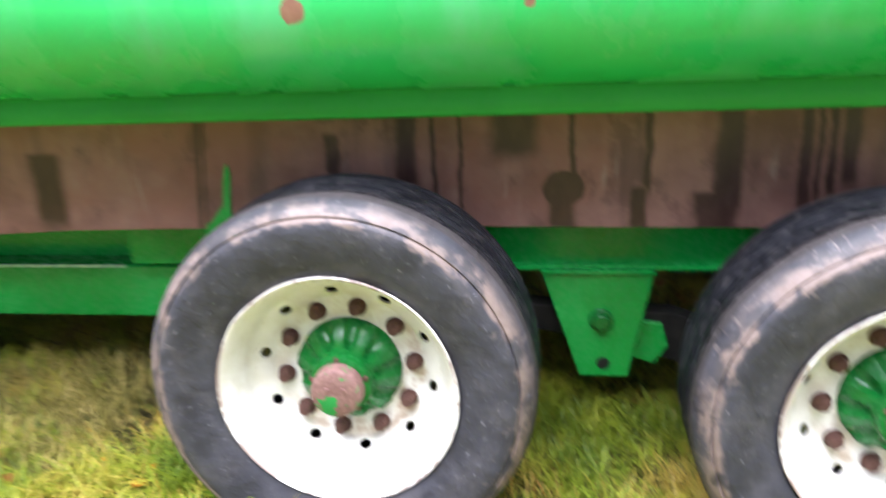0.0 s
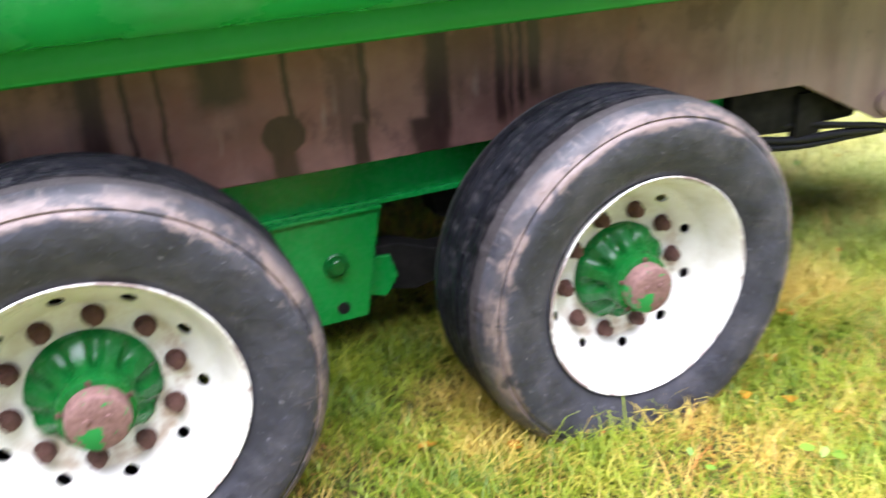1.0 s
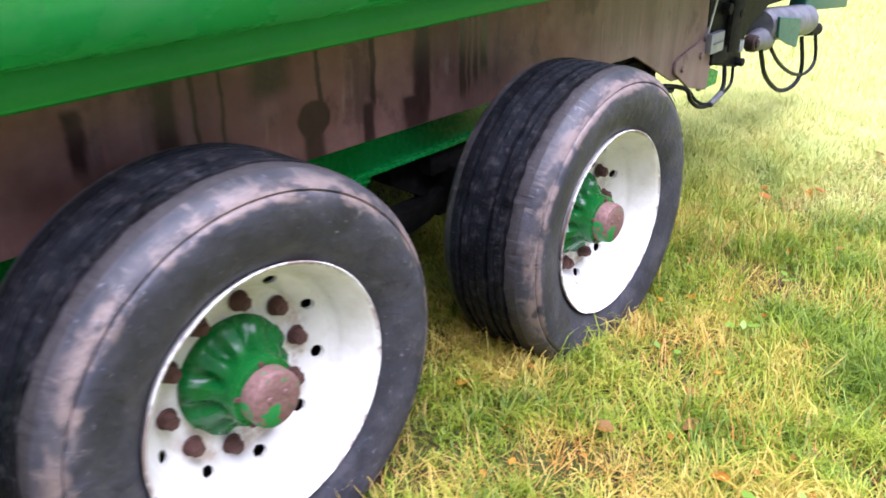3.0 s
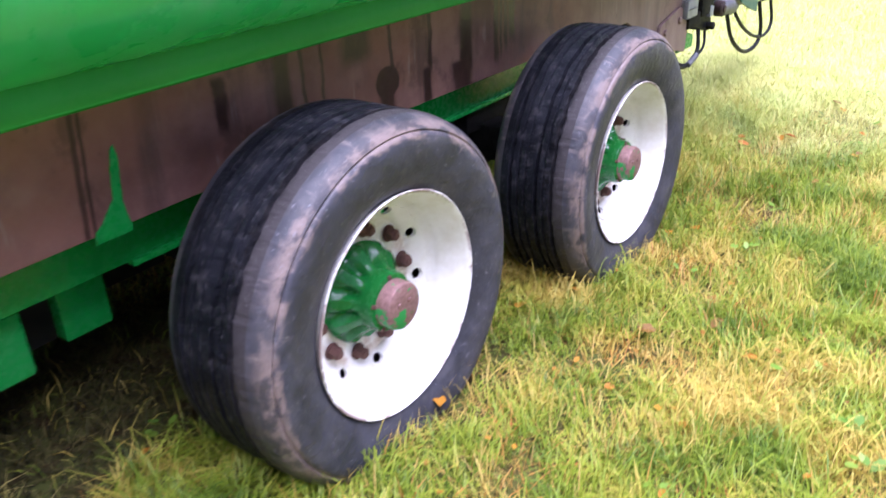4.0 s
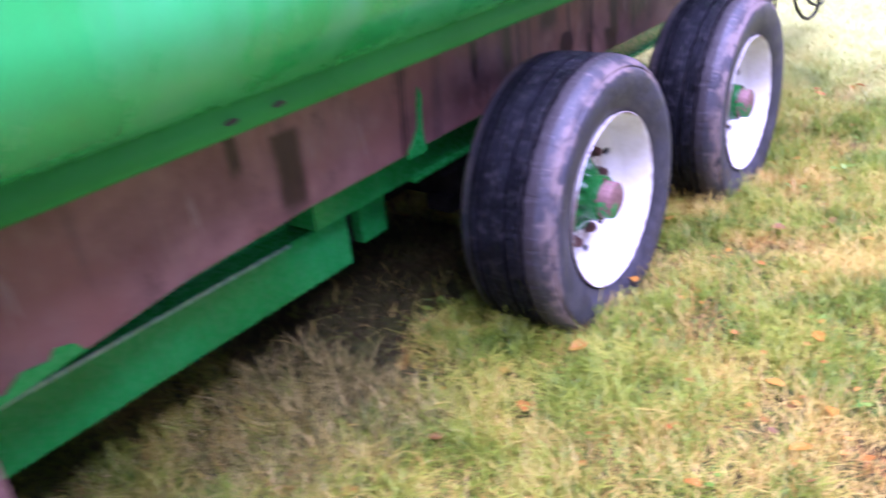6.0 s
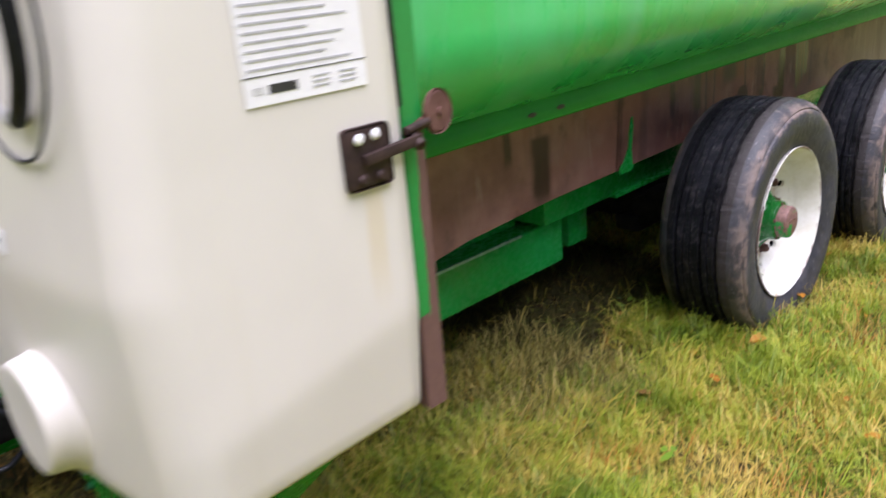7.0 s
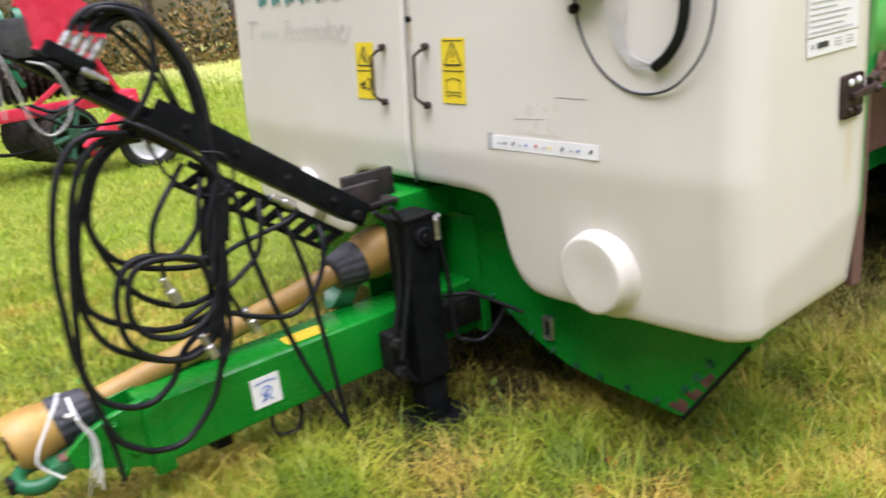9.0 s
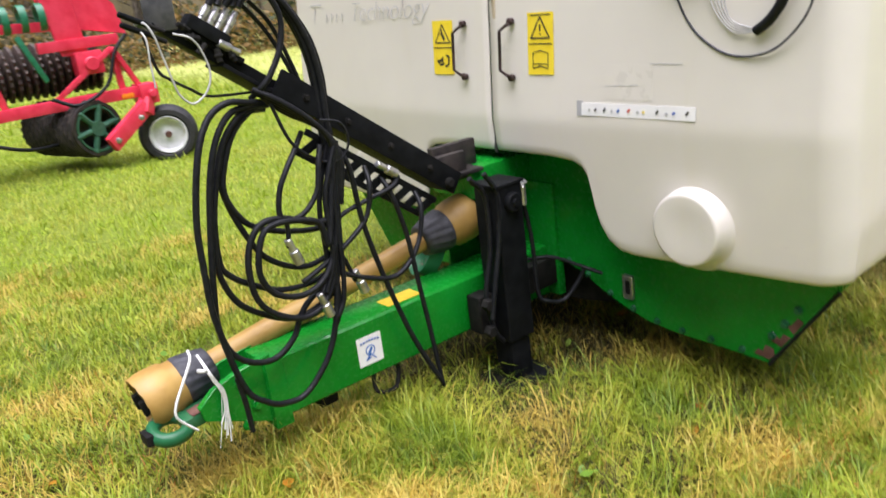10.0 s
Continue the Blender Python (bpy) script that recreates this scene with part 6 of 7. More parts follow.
for k in range(3):
    a = 0.012 * (k - 1)
    frays.append(([(-3.862 + 0.4 * a, 3.03, 0.555), (-3.872 + a, 3.02, 0.49), (-3.885 + 2 * a, 3.015, 0.41 + 0.02 * k)], 0.0009))
for pts, r in frays:
    t = part("twine", tube(pts, r, 6, 6), M_TWINE, None, "", 60)
    tagged(t, "white baler twine tied round the shaft and nose", "twine", "twine ties")

# ---- rear gear of the wagon ----
part("rear_door_frame", join(box(3.05, 3.28, 2.48, 2 * MID - 2.48, 0.70, 1.9, 0.01)), M_DARK, wagon, "dark dirty rear door frame")
part("edge_trim", beam((2.90, 2.425, 0.66), (3.057, 2.425, 1.085), 0.012, 0.016, 0.002), M_WIRE, wagon, "pale edge strip")
part("rear_frame_beam", join(box(2.70, 3.55, 2.30, 2.46, 1.04, 1.155, 0.012), box(3.30, 3.55, 2.28, 2.5, 1.02, 1.5, 0.012)), plain("dark_green_frame", (0.006, 0.05, 0.025), (0.012, 0.08, 0.04), 0.5), wagon, "dark green rear frame beam")
lamp = part("lamp_box", box(2.90, 3.045, 2.385, 2.416, 0.652, 0.748, 0.008), M_GALV, wagon, "pale grey lamp box")
part("lamp_rib", box(2.915, 3.03, 2.379, 2.386, 0.697, 0.703, 0.002), M_RAM, lamp)
ram_bracket = part("ram_bracket", prism([(2.90, 1.02), (3.78, 1.02), (3.74, 0.80), (3.565, 0.735), (3.42, 0.675), (3.38, 0.60), (3.41, 0.54), (3.375, 0.505), (2.94, 0.597)], "y", 2.425, 2.56, 0.012), M_BLACK, wagon, "black rear ram bracket")
part("bracket_block", join(box(2.97, 3.16, 2.40, 2.43, 0.585, 0.66, 0.01), box(3.13, 3.27, 2.39, 2.43, 0.62, 0.88, 0.02)), M_DARK, ram_bracket)
for x, z, r in ((3.08, 0.84, 0.03), (3.22, 0.80, 0.022), (3.33, 0.545, 0.022)):
    part("bracket_bolt", rod((x, 2.43, z), (x, 2.385, z), r, n=6), M_DARK, ram_bracket)
part("reflector_patch", box(3.295, 3.348, 2.402, 2.426, 0.597, 0.655, 0.004), M_GALV, wagon)
ram = part("hydraulic_ram", rod((3.70, 2.47, 0.668), (4.42, 2.47, 0.605), 0.092, n=28), M_RAM, wagon, "dull grey hydraulic ram")
part("ram_cap", join(rod((4.40, 2.47, 0.60), (4.50, 2.47, 0.57), 0.085, 0.05), rod((4.50, 2.47, 0.545), (4.70, 2.47, 0.51), 0.05, 0.04)), M_DARK, ram)
part("ram_neck", rod((3.53, 2.44, 0.605), (3.76, 2.46, 0.595), 0.045, 0.07), M_RAM, ram)
part("ram_pin", join(rod((3.53, 2.46, 0.605), (3.53, 2.405, 0.605), 0.046), rod((3.53, 2.406, 0.605), (3.53, 2.396, 0.605), 0.024, n=12)), M_LATCH, ram)
part("ram_plate", prism([(3.70, 0.725), (4.05, 0.672), (4.048, 0.51), (3.90, 0.55), (3.727, 0.612)], "y", 2.365, 2.38, 0.003), M_TEALBOX, wagon, "teal green bracket plate")
part("tail_bracket", prism([(2.88, 0.61), (3.14, 0.53), (3.13, 0.466), (2.93, 0.466)], "y", 2.432, 2.448, 0.003), M_GREEN, wagon)
part("upper_frame_bar", box(3.30, 4.40, 2.44, 2.62, 0.775, 0.98, 0.012), M_DARK, wagon)
part("tail_arm", beam((4.35, 2.50, 0.74), (5.2, 2.50, 0.66), 0.10, 0.15, 0.012), M_TEALBOX, wagon, "dark teal arm of the rear door")
part("rear_cross_beam", box(2.72, 2.9, 2.6, 2 * MID - 2.6, 0.62, 0.74, 0.008), M_GREEN, wagon)
for pts, r in (([(3.64, 2.43, 0.60), (3.668, 2.42, 0.519), (3.775, 2.42, 0.39), (3.981, 2.42, 0.275), (4.173, 2.42, 0.232), (4.347, 2.42, 0.254), (4.383, 2.42, 0.345), (4.315, 2.43, 0.52)], 0.013),
               ([(3.80, 2.43, 0.56), (3.827, 2.42, 0.514), (3.997, 2.42, 0.411), (4.247, 2.42, 0.314), (4.49, 2.42, 0.277), (4.62, 2.42, 0.338), (4.57, 2.43, 0.50)], 0.011),
               ([(2.15, 2.52, 0.60), (2.35, 2.50, 0.585), (2.515, 2.46, 0.565), (2.671, 2.45, 0.54), (2.767, 2.42, 0.509), (2.827, 2.42, 0.446), (2.934, 2.42, 0.392), (3.089, 2.42, 0.379), (3.194, 2.42, 0.44), (3.226, 2.44, 0.55)], 0.011),
               ([(2.15, 2.54, 0.575), (2.45, 2.50, 0.56), (2.70, 2.46, 0.53), (2.815, 2.44, 0.50), (2.902, 2.43, 0.431), (3.037, 2.43, 0.382), (3.191, 2.43, 0.392), (3.316, 2.43, 0.431), (3.364, 2.45, 0.52)], 0.008),
               ([(2.1, 2.54, 0.56), (2.3, 2.50, 0.535), (2.5, 2.47, 0.535), (2.68, 2.46, 0.52)], 0.016), ([(2.1, 2.52, 0.53), (2.35, 2.49, 0.51), (2.55, 2.47, 0.515), (2.72, 2.47, 0.51)], 0.012)):
    part("rear_hose", tube(pts, r, 8, 8), M_HOSE, wagon, "", 60)
part("hose_sleeve", rod((3.05, 2.415, 0.378), (3.17, 2.415, 0.413), 0.016, n=12), M_RAM, wagon)
# bristles of frayed sheath below the hoses
for k in range(5):
    part("loose_thread", tube([(2.58 + 0.02 * k, 2.45, 0.52), (2.59 + 0.022 * k, 2.44, 0.485), (2.605 + 0.024 * k, 2.44, 0.45 + 0.012 * (k % 3))], 0.0013, 5, 3), M_HOSE, wagon)

# ---- red field roller standing behind ----
roller = thing("field_roller", (-2.4, 9.8, 0.17), "red folded field roller with cast iron rings", "field roller")
part("main_beam", beam((-4.6, 9.55, 0.85), (-1.72, 9.35, 0.885), 0.11, 0.11, 0.008), M_ROLLRED, roller, "red square frame beam")
part("orange_reflector", box(-1.98, -1.86, 9.28, 9.295, 0.84, 0.885, 0.003), M_ORANGE, roller)
part("beam_end", join(box(-1.80, -1.62, 9.25, 9.50, 0.75, 0.95, 0.01), rod((-1.69, 9.24, 0.85), (-1.69, 9.22, 0.85), 0.04)), M_ROLLRED, roller)
part("frame_stay", beam((-1.75, 9.35, 0.90), (-1.95, 9.35, 1.34), 0.06, 0.05), M_ROLLRED, roller)
part("frame_stay", beam((-1.95, 9.35, 1.34), (-2.62, 9.40, 0.88), 0.05, 0.05), M_ROLLRED, roller)
part("frame_stay", beam((-1.93, 9.40, 1.34), (-1.92, 9.40, 0.86), 0.05, 0.06), M_ROLLRED, roller)
part("frame_stay", beam((-3.0, 9.45, 0.88), (-3.15, 9.50, 1.75), 0.06, 0.06), M_ROLLRED, roller)
part("axle_arm", join(beam((-1.78, 9.25, 0.74), (-2.24, 9.12, 0.44), 0.07, 0.16, 0.01), beam((-1.74, 9.3, 0.80), (-1.80, 9.25, 0.66), 0.12, 0.12)), M_ROLLRED, roller, "broad red axle arm")
for a, b in ((-1.90, 0.65), (-2.17, 0.475)):
    part("arm_bolt", bolt((a, 9.10, b), (0, -1, 0), 0.02, 0.02), M_STEEL, roller)
part("tool_plate", prism([(-1.72, 1.45), (-1.78, 1.75), (-2.05, 2.0), (-2.4, 2.05), (-2.5, 1.85), (-2.2, 1.55)], "y", 9.5, 9.54, 0.005), M_ROLLRED, roller)
part("tool_plate", prism([(-2.15, 1.30), (-2.2, 1.95), (-2.35, 2.2), (-2.5, 1.95), (-2.4, 1.32)], "y", 9.42, 9.46, 0.005), M_ROLLRED, roller)
part("tool_beam", beam((-4.4, 9.5, 1.72), (-2.3, 9.5, 1.60), 0.10, 0.09), M_ROLLRED, roller)
part("tool_beam", beam((-2.6, 9.45, 1.42), (-1.85, 9.42, 1.42), 0.09, 0.10), M_ROLLRED, roller)
part("pivot_block", join(box(-2.30, -2.05, 9.35, 9.55, 1.12, 1.34, 0.01), rod((-2.17, 9.35, 1.22), (-2.17, 9.30, 1.22), 0.07)), M_ROLLRED, roller)
for k in range(12):
    x = -2.50 - 0.16 * k
    loop = [(9.44 + 0.10 * math.cos(a), 1.70 + 0.13 * math.sin(a)) for a in np.linspace(-0.6, 4.4, 14)]
    loop += [(9.44 + 0.088 * math.cos(a), 1.70 + 0.118 * math.sin(a)) for a in np.linspace(4.4, -0.6, 14)]
    part("spring_tine", prism(loop, "x", x - 0.032, x + 0.032, 0.0), M_ROLLGREEN, roller, "curved dark green spring tine" if k == 0 else "", 50)
part("strut", beam((-2.78, 9.3, 1.55), (-2.62, 9.3, 1.12), 0.04, 0.05), M_ROLLGREEN, roller)


def ring_mesh(r=0.26, w=0.075, tooth=0.075):
    """One ribbed cast iron ring, its axis along y."""
    bm = bmesh.new()
    n = 48
    prof = [(-w / 2, r * 0.70), (-w / 2, r * 0.80), (-w * 0.16, r), (w * 0.16, r), (w / 2, r * 0.80), (w / 2, r * 0.70)]
    rings = [[bm.verts.new((q * (1 + (tooth if k % 2 and 1 < i < 4 else 0)) * math.cos(2 * math.pi * k / n), a, q * (1 + (tooth if k % 2 and 1 < i < 4 else 0)) * math.sin(2 * math.pi * k / n))) for k in range(n)] for i, (a, q) in enumerate(prof)]
    for p, q in zip(rings, rings[1:] + rings[:1]):
        for k in range(n):
            bm.faces.new((p[k], q[k], q[(k + 1) % n], p[(k + 1) % n]))
    return bm


ring_pair = [part("toothed_ring", ring_mesh(0.25, 0.070, 0.05), M_IRONDARK, roller, "black toothed crosskill ring"), part("roller_ring", ring_mesh(), M_IRON, roller, "rusty cast iron roller ring")]
for ring_first, start, way, count, scale in ((ring_pair[0], Vector((-2.31, 9.30, 0.61)), Vector((-0.27, 0.963, 0)), 12, 1.10), (ring_pair[1], Vector((-1.98, 9.95, 1.20)), Vector((-1.0, 0.04, 0)), 34, 0.98)):
    q = way.to_track_quat('Y', 'Z').to_matrix().to_4x4()
    for k in range(count):
        o = ring_first if k == 0 else new("toothed_ring" if ring_first is ring_pair[0] else "roller_ring", ring_first.data)
        o.parent = roller
        o.matrix_parent_inverse = roller.matrix_basis.inverted()
        o.matrix_basis = Matrix.Translation(start + way * 0.077 * k) @ q @ pose(0, 0, 0, 0, 11 * k, 0) @ Matrix.Diagonal((scale, 1, scale, 1))
spider = [rod((-0.24 * math.cos(a), 0, -0.24 * math.sin(a)), (0.24 * math.cos(a), 0, 0.24 * math.sin(a)), 0.030, n=8) for a in (0.2, 0.2 + math.pi / 3, 0.2 + 2 * math.pi / 3)]
spider += [revolve([(-0.03, 0.0), (-0.03, 0.075), (0.03, 0.075)], 20), revolve([(-0.022, 0.205), (-0.022, 0.225), (0.02, 0.225), (0.02, 0.205)], 36, True)]
q = Vector((-0.27, 0.963, 0)).to_track_quat('Y', 'Z').to_matrix().to_4x4()
part("ring_spider", moved(join(*spider), Matrix.Translation((-2.295, 9.26, 0.61)) @ q), plain("faded_green_paint", (0.01, 0.07, 0.035), (0.03, 0.11, 0.06), 0.55), roller, "faded green spoked end wheel")
part("end_ring", moved(revolve([(-0.02, 0.205), (-0.02, 0.232), (0.02, 0.232), (0.02, 0.205)], 36, True), Matrix.Translation((-2.295, 9.26, 0.61)) @ q @ Matrix.Diagonal((1.14, 1, 1.14, 1))), M_IRONDARK, roller)
part("transport_tyre", moved(revolve([(-0.115, 0.190), (-0.14, 0.215), (-0.138, 0.26), (-0.10, 0.293), (-0.05, 0.300), (-0.045, 0.292), (-0.035, 0.292), (-0.03, 0.301), (0.05, 0.301), (0.055, 0.293), (0.065, 0.293), (0.07, 0.300), (0.14, 0.293), (0.178, 0.26), (0.18, 0.215), (0.155, 0.190)], 48), Matrix.Translation((-1.56, 9.40, 0.40)) @ pose(0, 0, 0, 0, 0, -22)), plain("roller_tyre_rubber", (0.010, 0.010, 0.011), (0.024, 0.024, 0.025), 0.7), roller, "black transport tyre", 40)
part("transport_rim", moved(revolve([(-0.115, 0.198), (-0.132, 0.186), (-0.128, 0.176), (-0.10, 0.166), (-0.055, 0.155), (-0.05, 0.10), (-0.07, 0.06), (-0.07, 0.0)], 40), Matrix.Translation((-1.56, 9.40, 0.40)) @ pose(0, 0, 0, 0, 0, -22)), plain("pale_rim_paint", (0.55, 0.56, 0.57), (0.70, 0.70, 0.70), 0.5, 0, 14, 0.15), roller, "pale grey steel rim", 40)
part("transport_hub", moved(rod((0, -0.06, 0), (0, -0.10, 0), 0.035, n=12), Matrix.Translation((-1.56, 9.40, 0.40)) @ pose(0, 0, 0, 0, 0, -22)), M_RUST, roller)
part("wheel_axle", rod((-1.55, 9.45, 0.41), (-1.85, 9.7, 0.55), 0.04), M_ROLLRED, roller)
part("roller_hose", tube([(-2.62, 9.3, 0.95), (-2.4, 9.25, 0.86), (-2.1, 9.26, 1.0), (-1.95, 9.28, 1.30), (-1.8, 9.3, 1.45)], 0.018, 8, 6), M_HOSE, roller, "", 60)
part("roller_hose", tube([(-3.6, 9.35, 0.80), (-3.0, 9.3, 0.55), (-2.6, 9.5, 0.5)], 0.018, 8, 6), M_HOSE, roller, "", 60)

# ---- edge of the wood beyond the field ----
def leaf_cloud(count, rng_np, size, shape):
    """Many small leaves as bent quads inside a shape given as a sampler of centres."""
    c = shape(count)
    a = rng_np.normal(size=(count, 3))
    a /= np.linalg.norm(a, axis=1)[:, None]
    b = np.cross(a, rng_np.normal(size=(count, 3)))
    b /= np.linalg.norm(b, axis=1)[:, None]
    s = size * rng_np.uniform(0.6, 1.4, (count, 1))
    v = np.stack([c - a * s, c + b * s * 0.5, c + a * s, c - b * s * 0.5], 1).reshape(-1, 3)
    return v, np.arange(count * 4).reshape(-1, 4)


def quick_mesh(name, verts, quads):
    mesh = bpy.data.meshes.new(name)
    mesh.vertices.add(len(verts))
    mesh.vertices.foreach_set("co", np.asarray(verts, np.float32).ravel())
    n = quads.shape[1]
    mesh.loops.add(quads.size)
    mesh.loops.foreach_set("vertex_index", quads.astype(np.int32).ravel())
    mesh.polygons.add(len(quads))
    mesh.polygons.foreach_set("loop_start", (np.arange(len(quads)) * n).astype(np.int32))
    mesh.update(calc_edges=True)
    return mesh


def build_tree(seed, height, lean, autumn):
    rs = np.random.RandomState(seed)
    tree = thing("conifer_tree" if not autumn else "broadleaf_tree", (0, 0, 0), "tall slender forest tree at the wood's edge" if not autumn else "autumn broadleaf tree at the wood's edge", "tree", "trees at the wood's edge")
    pts = [(lean * t * t + rs.normal() * 0.05, rs.normal() * 0.05, height * t) for t in np.linspace(-0.02, 1, 7)]
    trunk = bmesh.new()
    n = 8
    cp = curve_points(pts, 3)
    rings = []
    for i, p in enumerate(cp):
        r = (0.15 if not autumn else 0.10) * (1 - 0.85 * i / len(cp)) + 0.01
        rings.append([trunk.verts.new(p + Vector((r * math.cos(2 * math.pi * k / n), r * math.sin(2 * math.pi * k / n), 0))) for k in range(n)])
    for a, b in zip(rings, rings[1:]):
        for k in range(n):
            trunk.faces.new((a[k], a[(k + 1) % n], b[(k + 1) % n], b[k]))
    tk = part("trunk", trunk, M_BARK, tree)
    low = 0.42 if not autumn else 0.22
    tips = []
    for k in range(22):
        h = height * (low + (1 - low) * rs.rand() ** 0.9)
        a = rs.rand() * 6.283
        reach = (height - h) * (0.22 if not autumn else 0.38) + 0.5
        p0 = Vector((lean * (h / height) ** 2, 0, h))
        p1 = p0 + Vector((math.cos(a) * reach, math.sin(a) * reach, reach * (0.1 if not autumn else 0.5)))
        part("limb", tube([p0, (p0 + p1) / 2 + Vector((0, 0, 0.1)), p1], 0.02, 5, 3), M_BARK, tree)
        tips += [p0.lerp(p1, f) for f in (0.45, 0.7, 0.9, 1.0)]
    tips = np.array(tips)

    def shape(count):
        return tips[rs.randint(0, len(tips), count)] + rs.normal(size=(count, 3)) * (0.30, 0.30, 0.20)

    v, f = leaf_cloud(1500, rs, 0.11, shape)
    link("crown", quick_mesh("crown", v, f), M_NEEDLE if not autumn else M_AUTUMN, tree, "", False)
    return tree


rs = np.random.RandomState(3)
kinds = [build_tree(11, 13.0, 0.3, False), build_tree(12, 15.0, -0.4, False), build_tree(13, 7.5, 0.5, True), build_tree(14, 6.0, -0.4, True)]
spots = []
for k in range(64):
    x = -16 + 0.95 * k + rs.uniform(-0.5, 0.5)
    y = 29.0 + rs.uniform(0, 7) + 0.02 * (x - 5)
    spots.append((x, y, k % 4 if k % 7 else 0))
for k, (x, y, kind) in enumerate(spots):
    z = float(ground_height(x, y)) - 0.05
    if k < 4:
        kinds[k].matrix_basis = pose(x, y, z, 0, 0, 40 * k)
        continue
    t = copy_thing(kinds[kind], pose(x, y, z, 0, 0, 67 * k))


def hedge(count):
    x = rs.uniform(-18, 46, count)
    lump = 0.5 + 0.5 * np.sin(x * 1.7) * np.sin(x * 0.63 + 1)
    y = 28.3 + rs.normal(size=count) * 0.9 + 0.02 * (x - 5)
    z = ground_height(x, y) + rs.uniform(0, 1, count) ** 1.5 * (0.7 + 1.5 * lump)
    return np.c_[x, y, z]


v, f = leaf_cloud(34000, rs, 0.085, hedge)
tagged(link("undergrowth", quick_mesh("undergrowth", v, f), M_AUTUMN, None, "", False), "tangled brown and orange undergrowth along the wood", "undergrowth", kind="stuff")
v, f = leaf_cloud(12000, rs, 0.13, lambda c: hedge(c) + (0.3, 0.8, 0.25))
tagged(link("undergrowth", quick_mesh("undergrowth", v, f), M_NEEDLE, None, "", False), "dark green bushes among the undergrowth", "undergrowth", kind="stuff")
back = []
for k in range(41):
    x = -40 + 2.6 * k
    for z in (-1.0, 4.0, 9.0, 15.0):
        back.append((x, 44.0 + 1.2 * math.sin(k * 1.3), z + (1.2 * math.sin(k * 2.1) if z > 12 else 0)))
tagged(flat_sheet("backdrop", back, grid_faces(41, 4), M_WOODS, None, "", False), "dim interior of the wood", "backdrop", kind="structure")


# ---- grass ----
def blades(x, y, rs, length, width, lean, droop, parts=3, az=None):
    """Grass blades as bent tapering strips."""
    n = len(x)
    z = ground_height(x, y) - 0.006
    L = length * rs.uniform(0.45, 1.25, n)
    W = width * rs.uniform(0.6, 1.3, n)
    az = rs.uniform(0, 2 * np.pi, n) if az is None else az
    ln = np.abs(rs.normal(size=n)) * lean + 0.12
    ln = np.minimum(ln, 1.45)
    side = az + np.pi / 2 + rs.normal(size=n) * 0.4
    d = np.c_[np.cos(az), np.sin(az)]
    s = np.c_[np.cos(side), np.sin(side)] * (W / 2)[:, None]
    base = np.c_[x, y]
    out = np.zeros((n, 2 * parts + 1, 3), np.float32)
    h1, h2 = ln, np.minimum(ln + droop * rs.uniform(0.3, 1.5, n), 2.2)
    h3 = np.minimum(h2 + droop * rs.uniform(0.2, 1.4, n), 2.6)
    steps = [(0, 0), (0.40, h1), (0.34, h2), (0.26, h3)] if parts == 3 else [(0, 0), (0.55, h1), (0.45, h2)]
    r, up = np.zeros(n), np.zeros(n)
    for i, (f, a) in enumerate(steps):
        r = r + f * L * np.sin(a)
        up = up + f * L * np.cos(a)
        c = base + d * r[:, None]
        k = (1.0, 0.9, 0.62, 0)[i]
        last = i == len(steps) - 1
        zz = np.maximum(z + up, z + 0.002)
        if not last:
            out[:, 2 * i, :2], out[:, 2 * i + 1, :2] = c - s * k, c + s * k
            out[:, 2 * i, 2] = out[:, 2 * i + 1, 2] = zz
        else:
            out[:, -1, :2], out[:, -1, 2] = c, zz
    return out


def grass_mesh(name, sets):
    v = np.concatenate(sets, 0)
    n = len(v)
    size = v.shape[1]
    o = (np.arange(n) * size)[:, None]
    mesh = bpy.data.meshes.new(name)
    mesh.vertices.add(n * size)
    mesh.vertices.foreach_set("co", v.reshape(-1))
    q = np.concatenate([o + np.array([[j, j + 1, j + 3, j + 2]]) for j in range(0, size - 3, 2)], 0).astype(np.int32)
    t = (o + np.array([[size - 3, size - 2, size - 1]])).astype(np.int32)
    loops = np.concatenate([q.ravel(), t.ravel()])
    mesh.loops.add(len(loops))
    mesh.loops.foreach_set("vertex_index", loops)
    mesh.polygons.add(len(q) + len(t))
    starts = np.concatenate([np.arange(len(q)) * 4, len(q) * 4 + np.arange(len(t)) * 3]).astype(np.int32)
    mesh.polygons.foreach_set("loop_start", starts)
    mesh.update(calc_edges=True)
    return mesh


def scatter(rs, count, x0, x1, y0, y1, clump=0.0):
    x, y = rs.uniform(x0, x1, count), rs.uniform(y0, y1, count)
    if clump:
        k = count // 14
        cx, cy = rs.uniform(x0, x1, k), rs.uniform(y0, y1, k)
        w = rs.randint(0, k, count)
        pick = rs.rand(count) < clump
        x = np.where(pick, cx[w] + rs.normal(size=count) * 0.022, x)
        y = np.where(pick, cy[w] + rs.normal(size=count) * 0.022, y)
    return x, y


def outside_feet(x, y):
    """Keeps blades out of the tyres and the stand's foot."""
    ok = np.ones(len(x), bool)
    for cx in (0.0, 1.288):
        ok &= ~((np.abs(x - cx) < 0.26) & (((y > 1.985) & (y < 2.37)) | ((y > 3.87) & (y < 4.26))))
    return ok & ~((np.abs(x + 2.79) < 0.13) & (np.abs(y - 2.93) < 0.14))


def under_wagon(x, y):
    edge = 2.27 + 0.12 * np.sin(3.1 * x) * np.sin(1.7 * x + 5 * y)
    return (x > -2.4) & (x < 1.75 + 0.2 * np.sin(6 * y)) & (y > edge) & (y < 3.15)


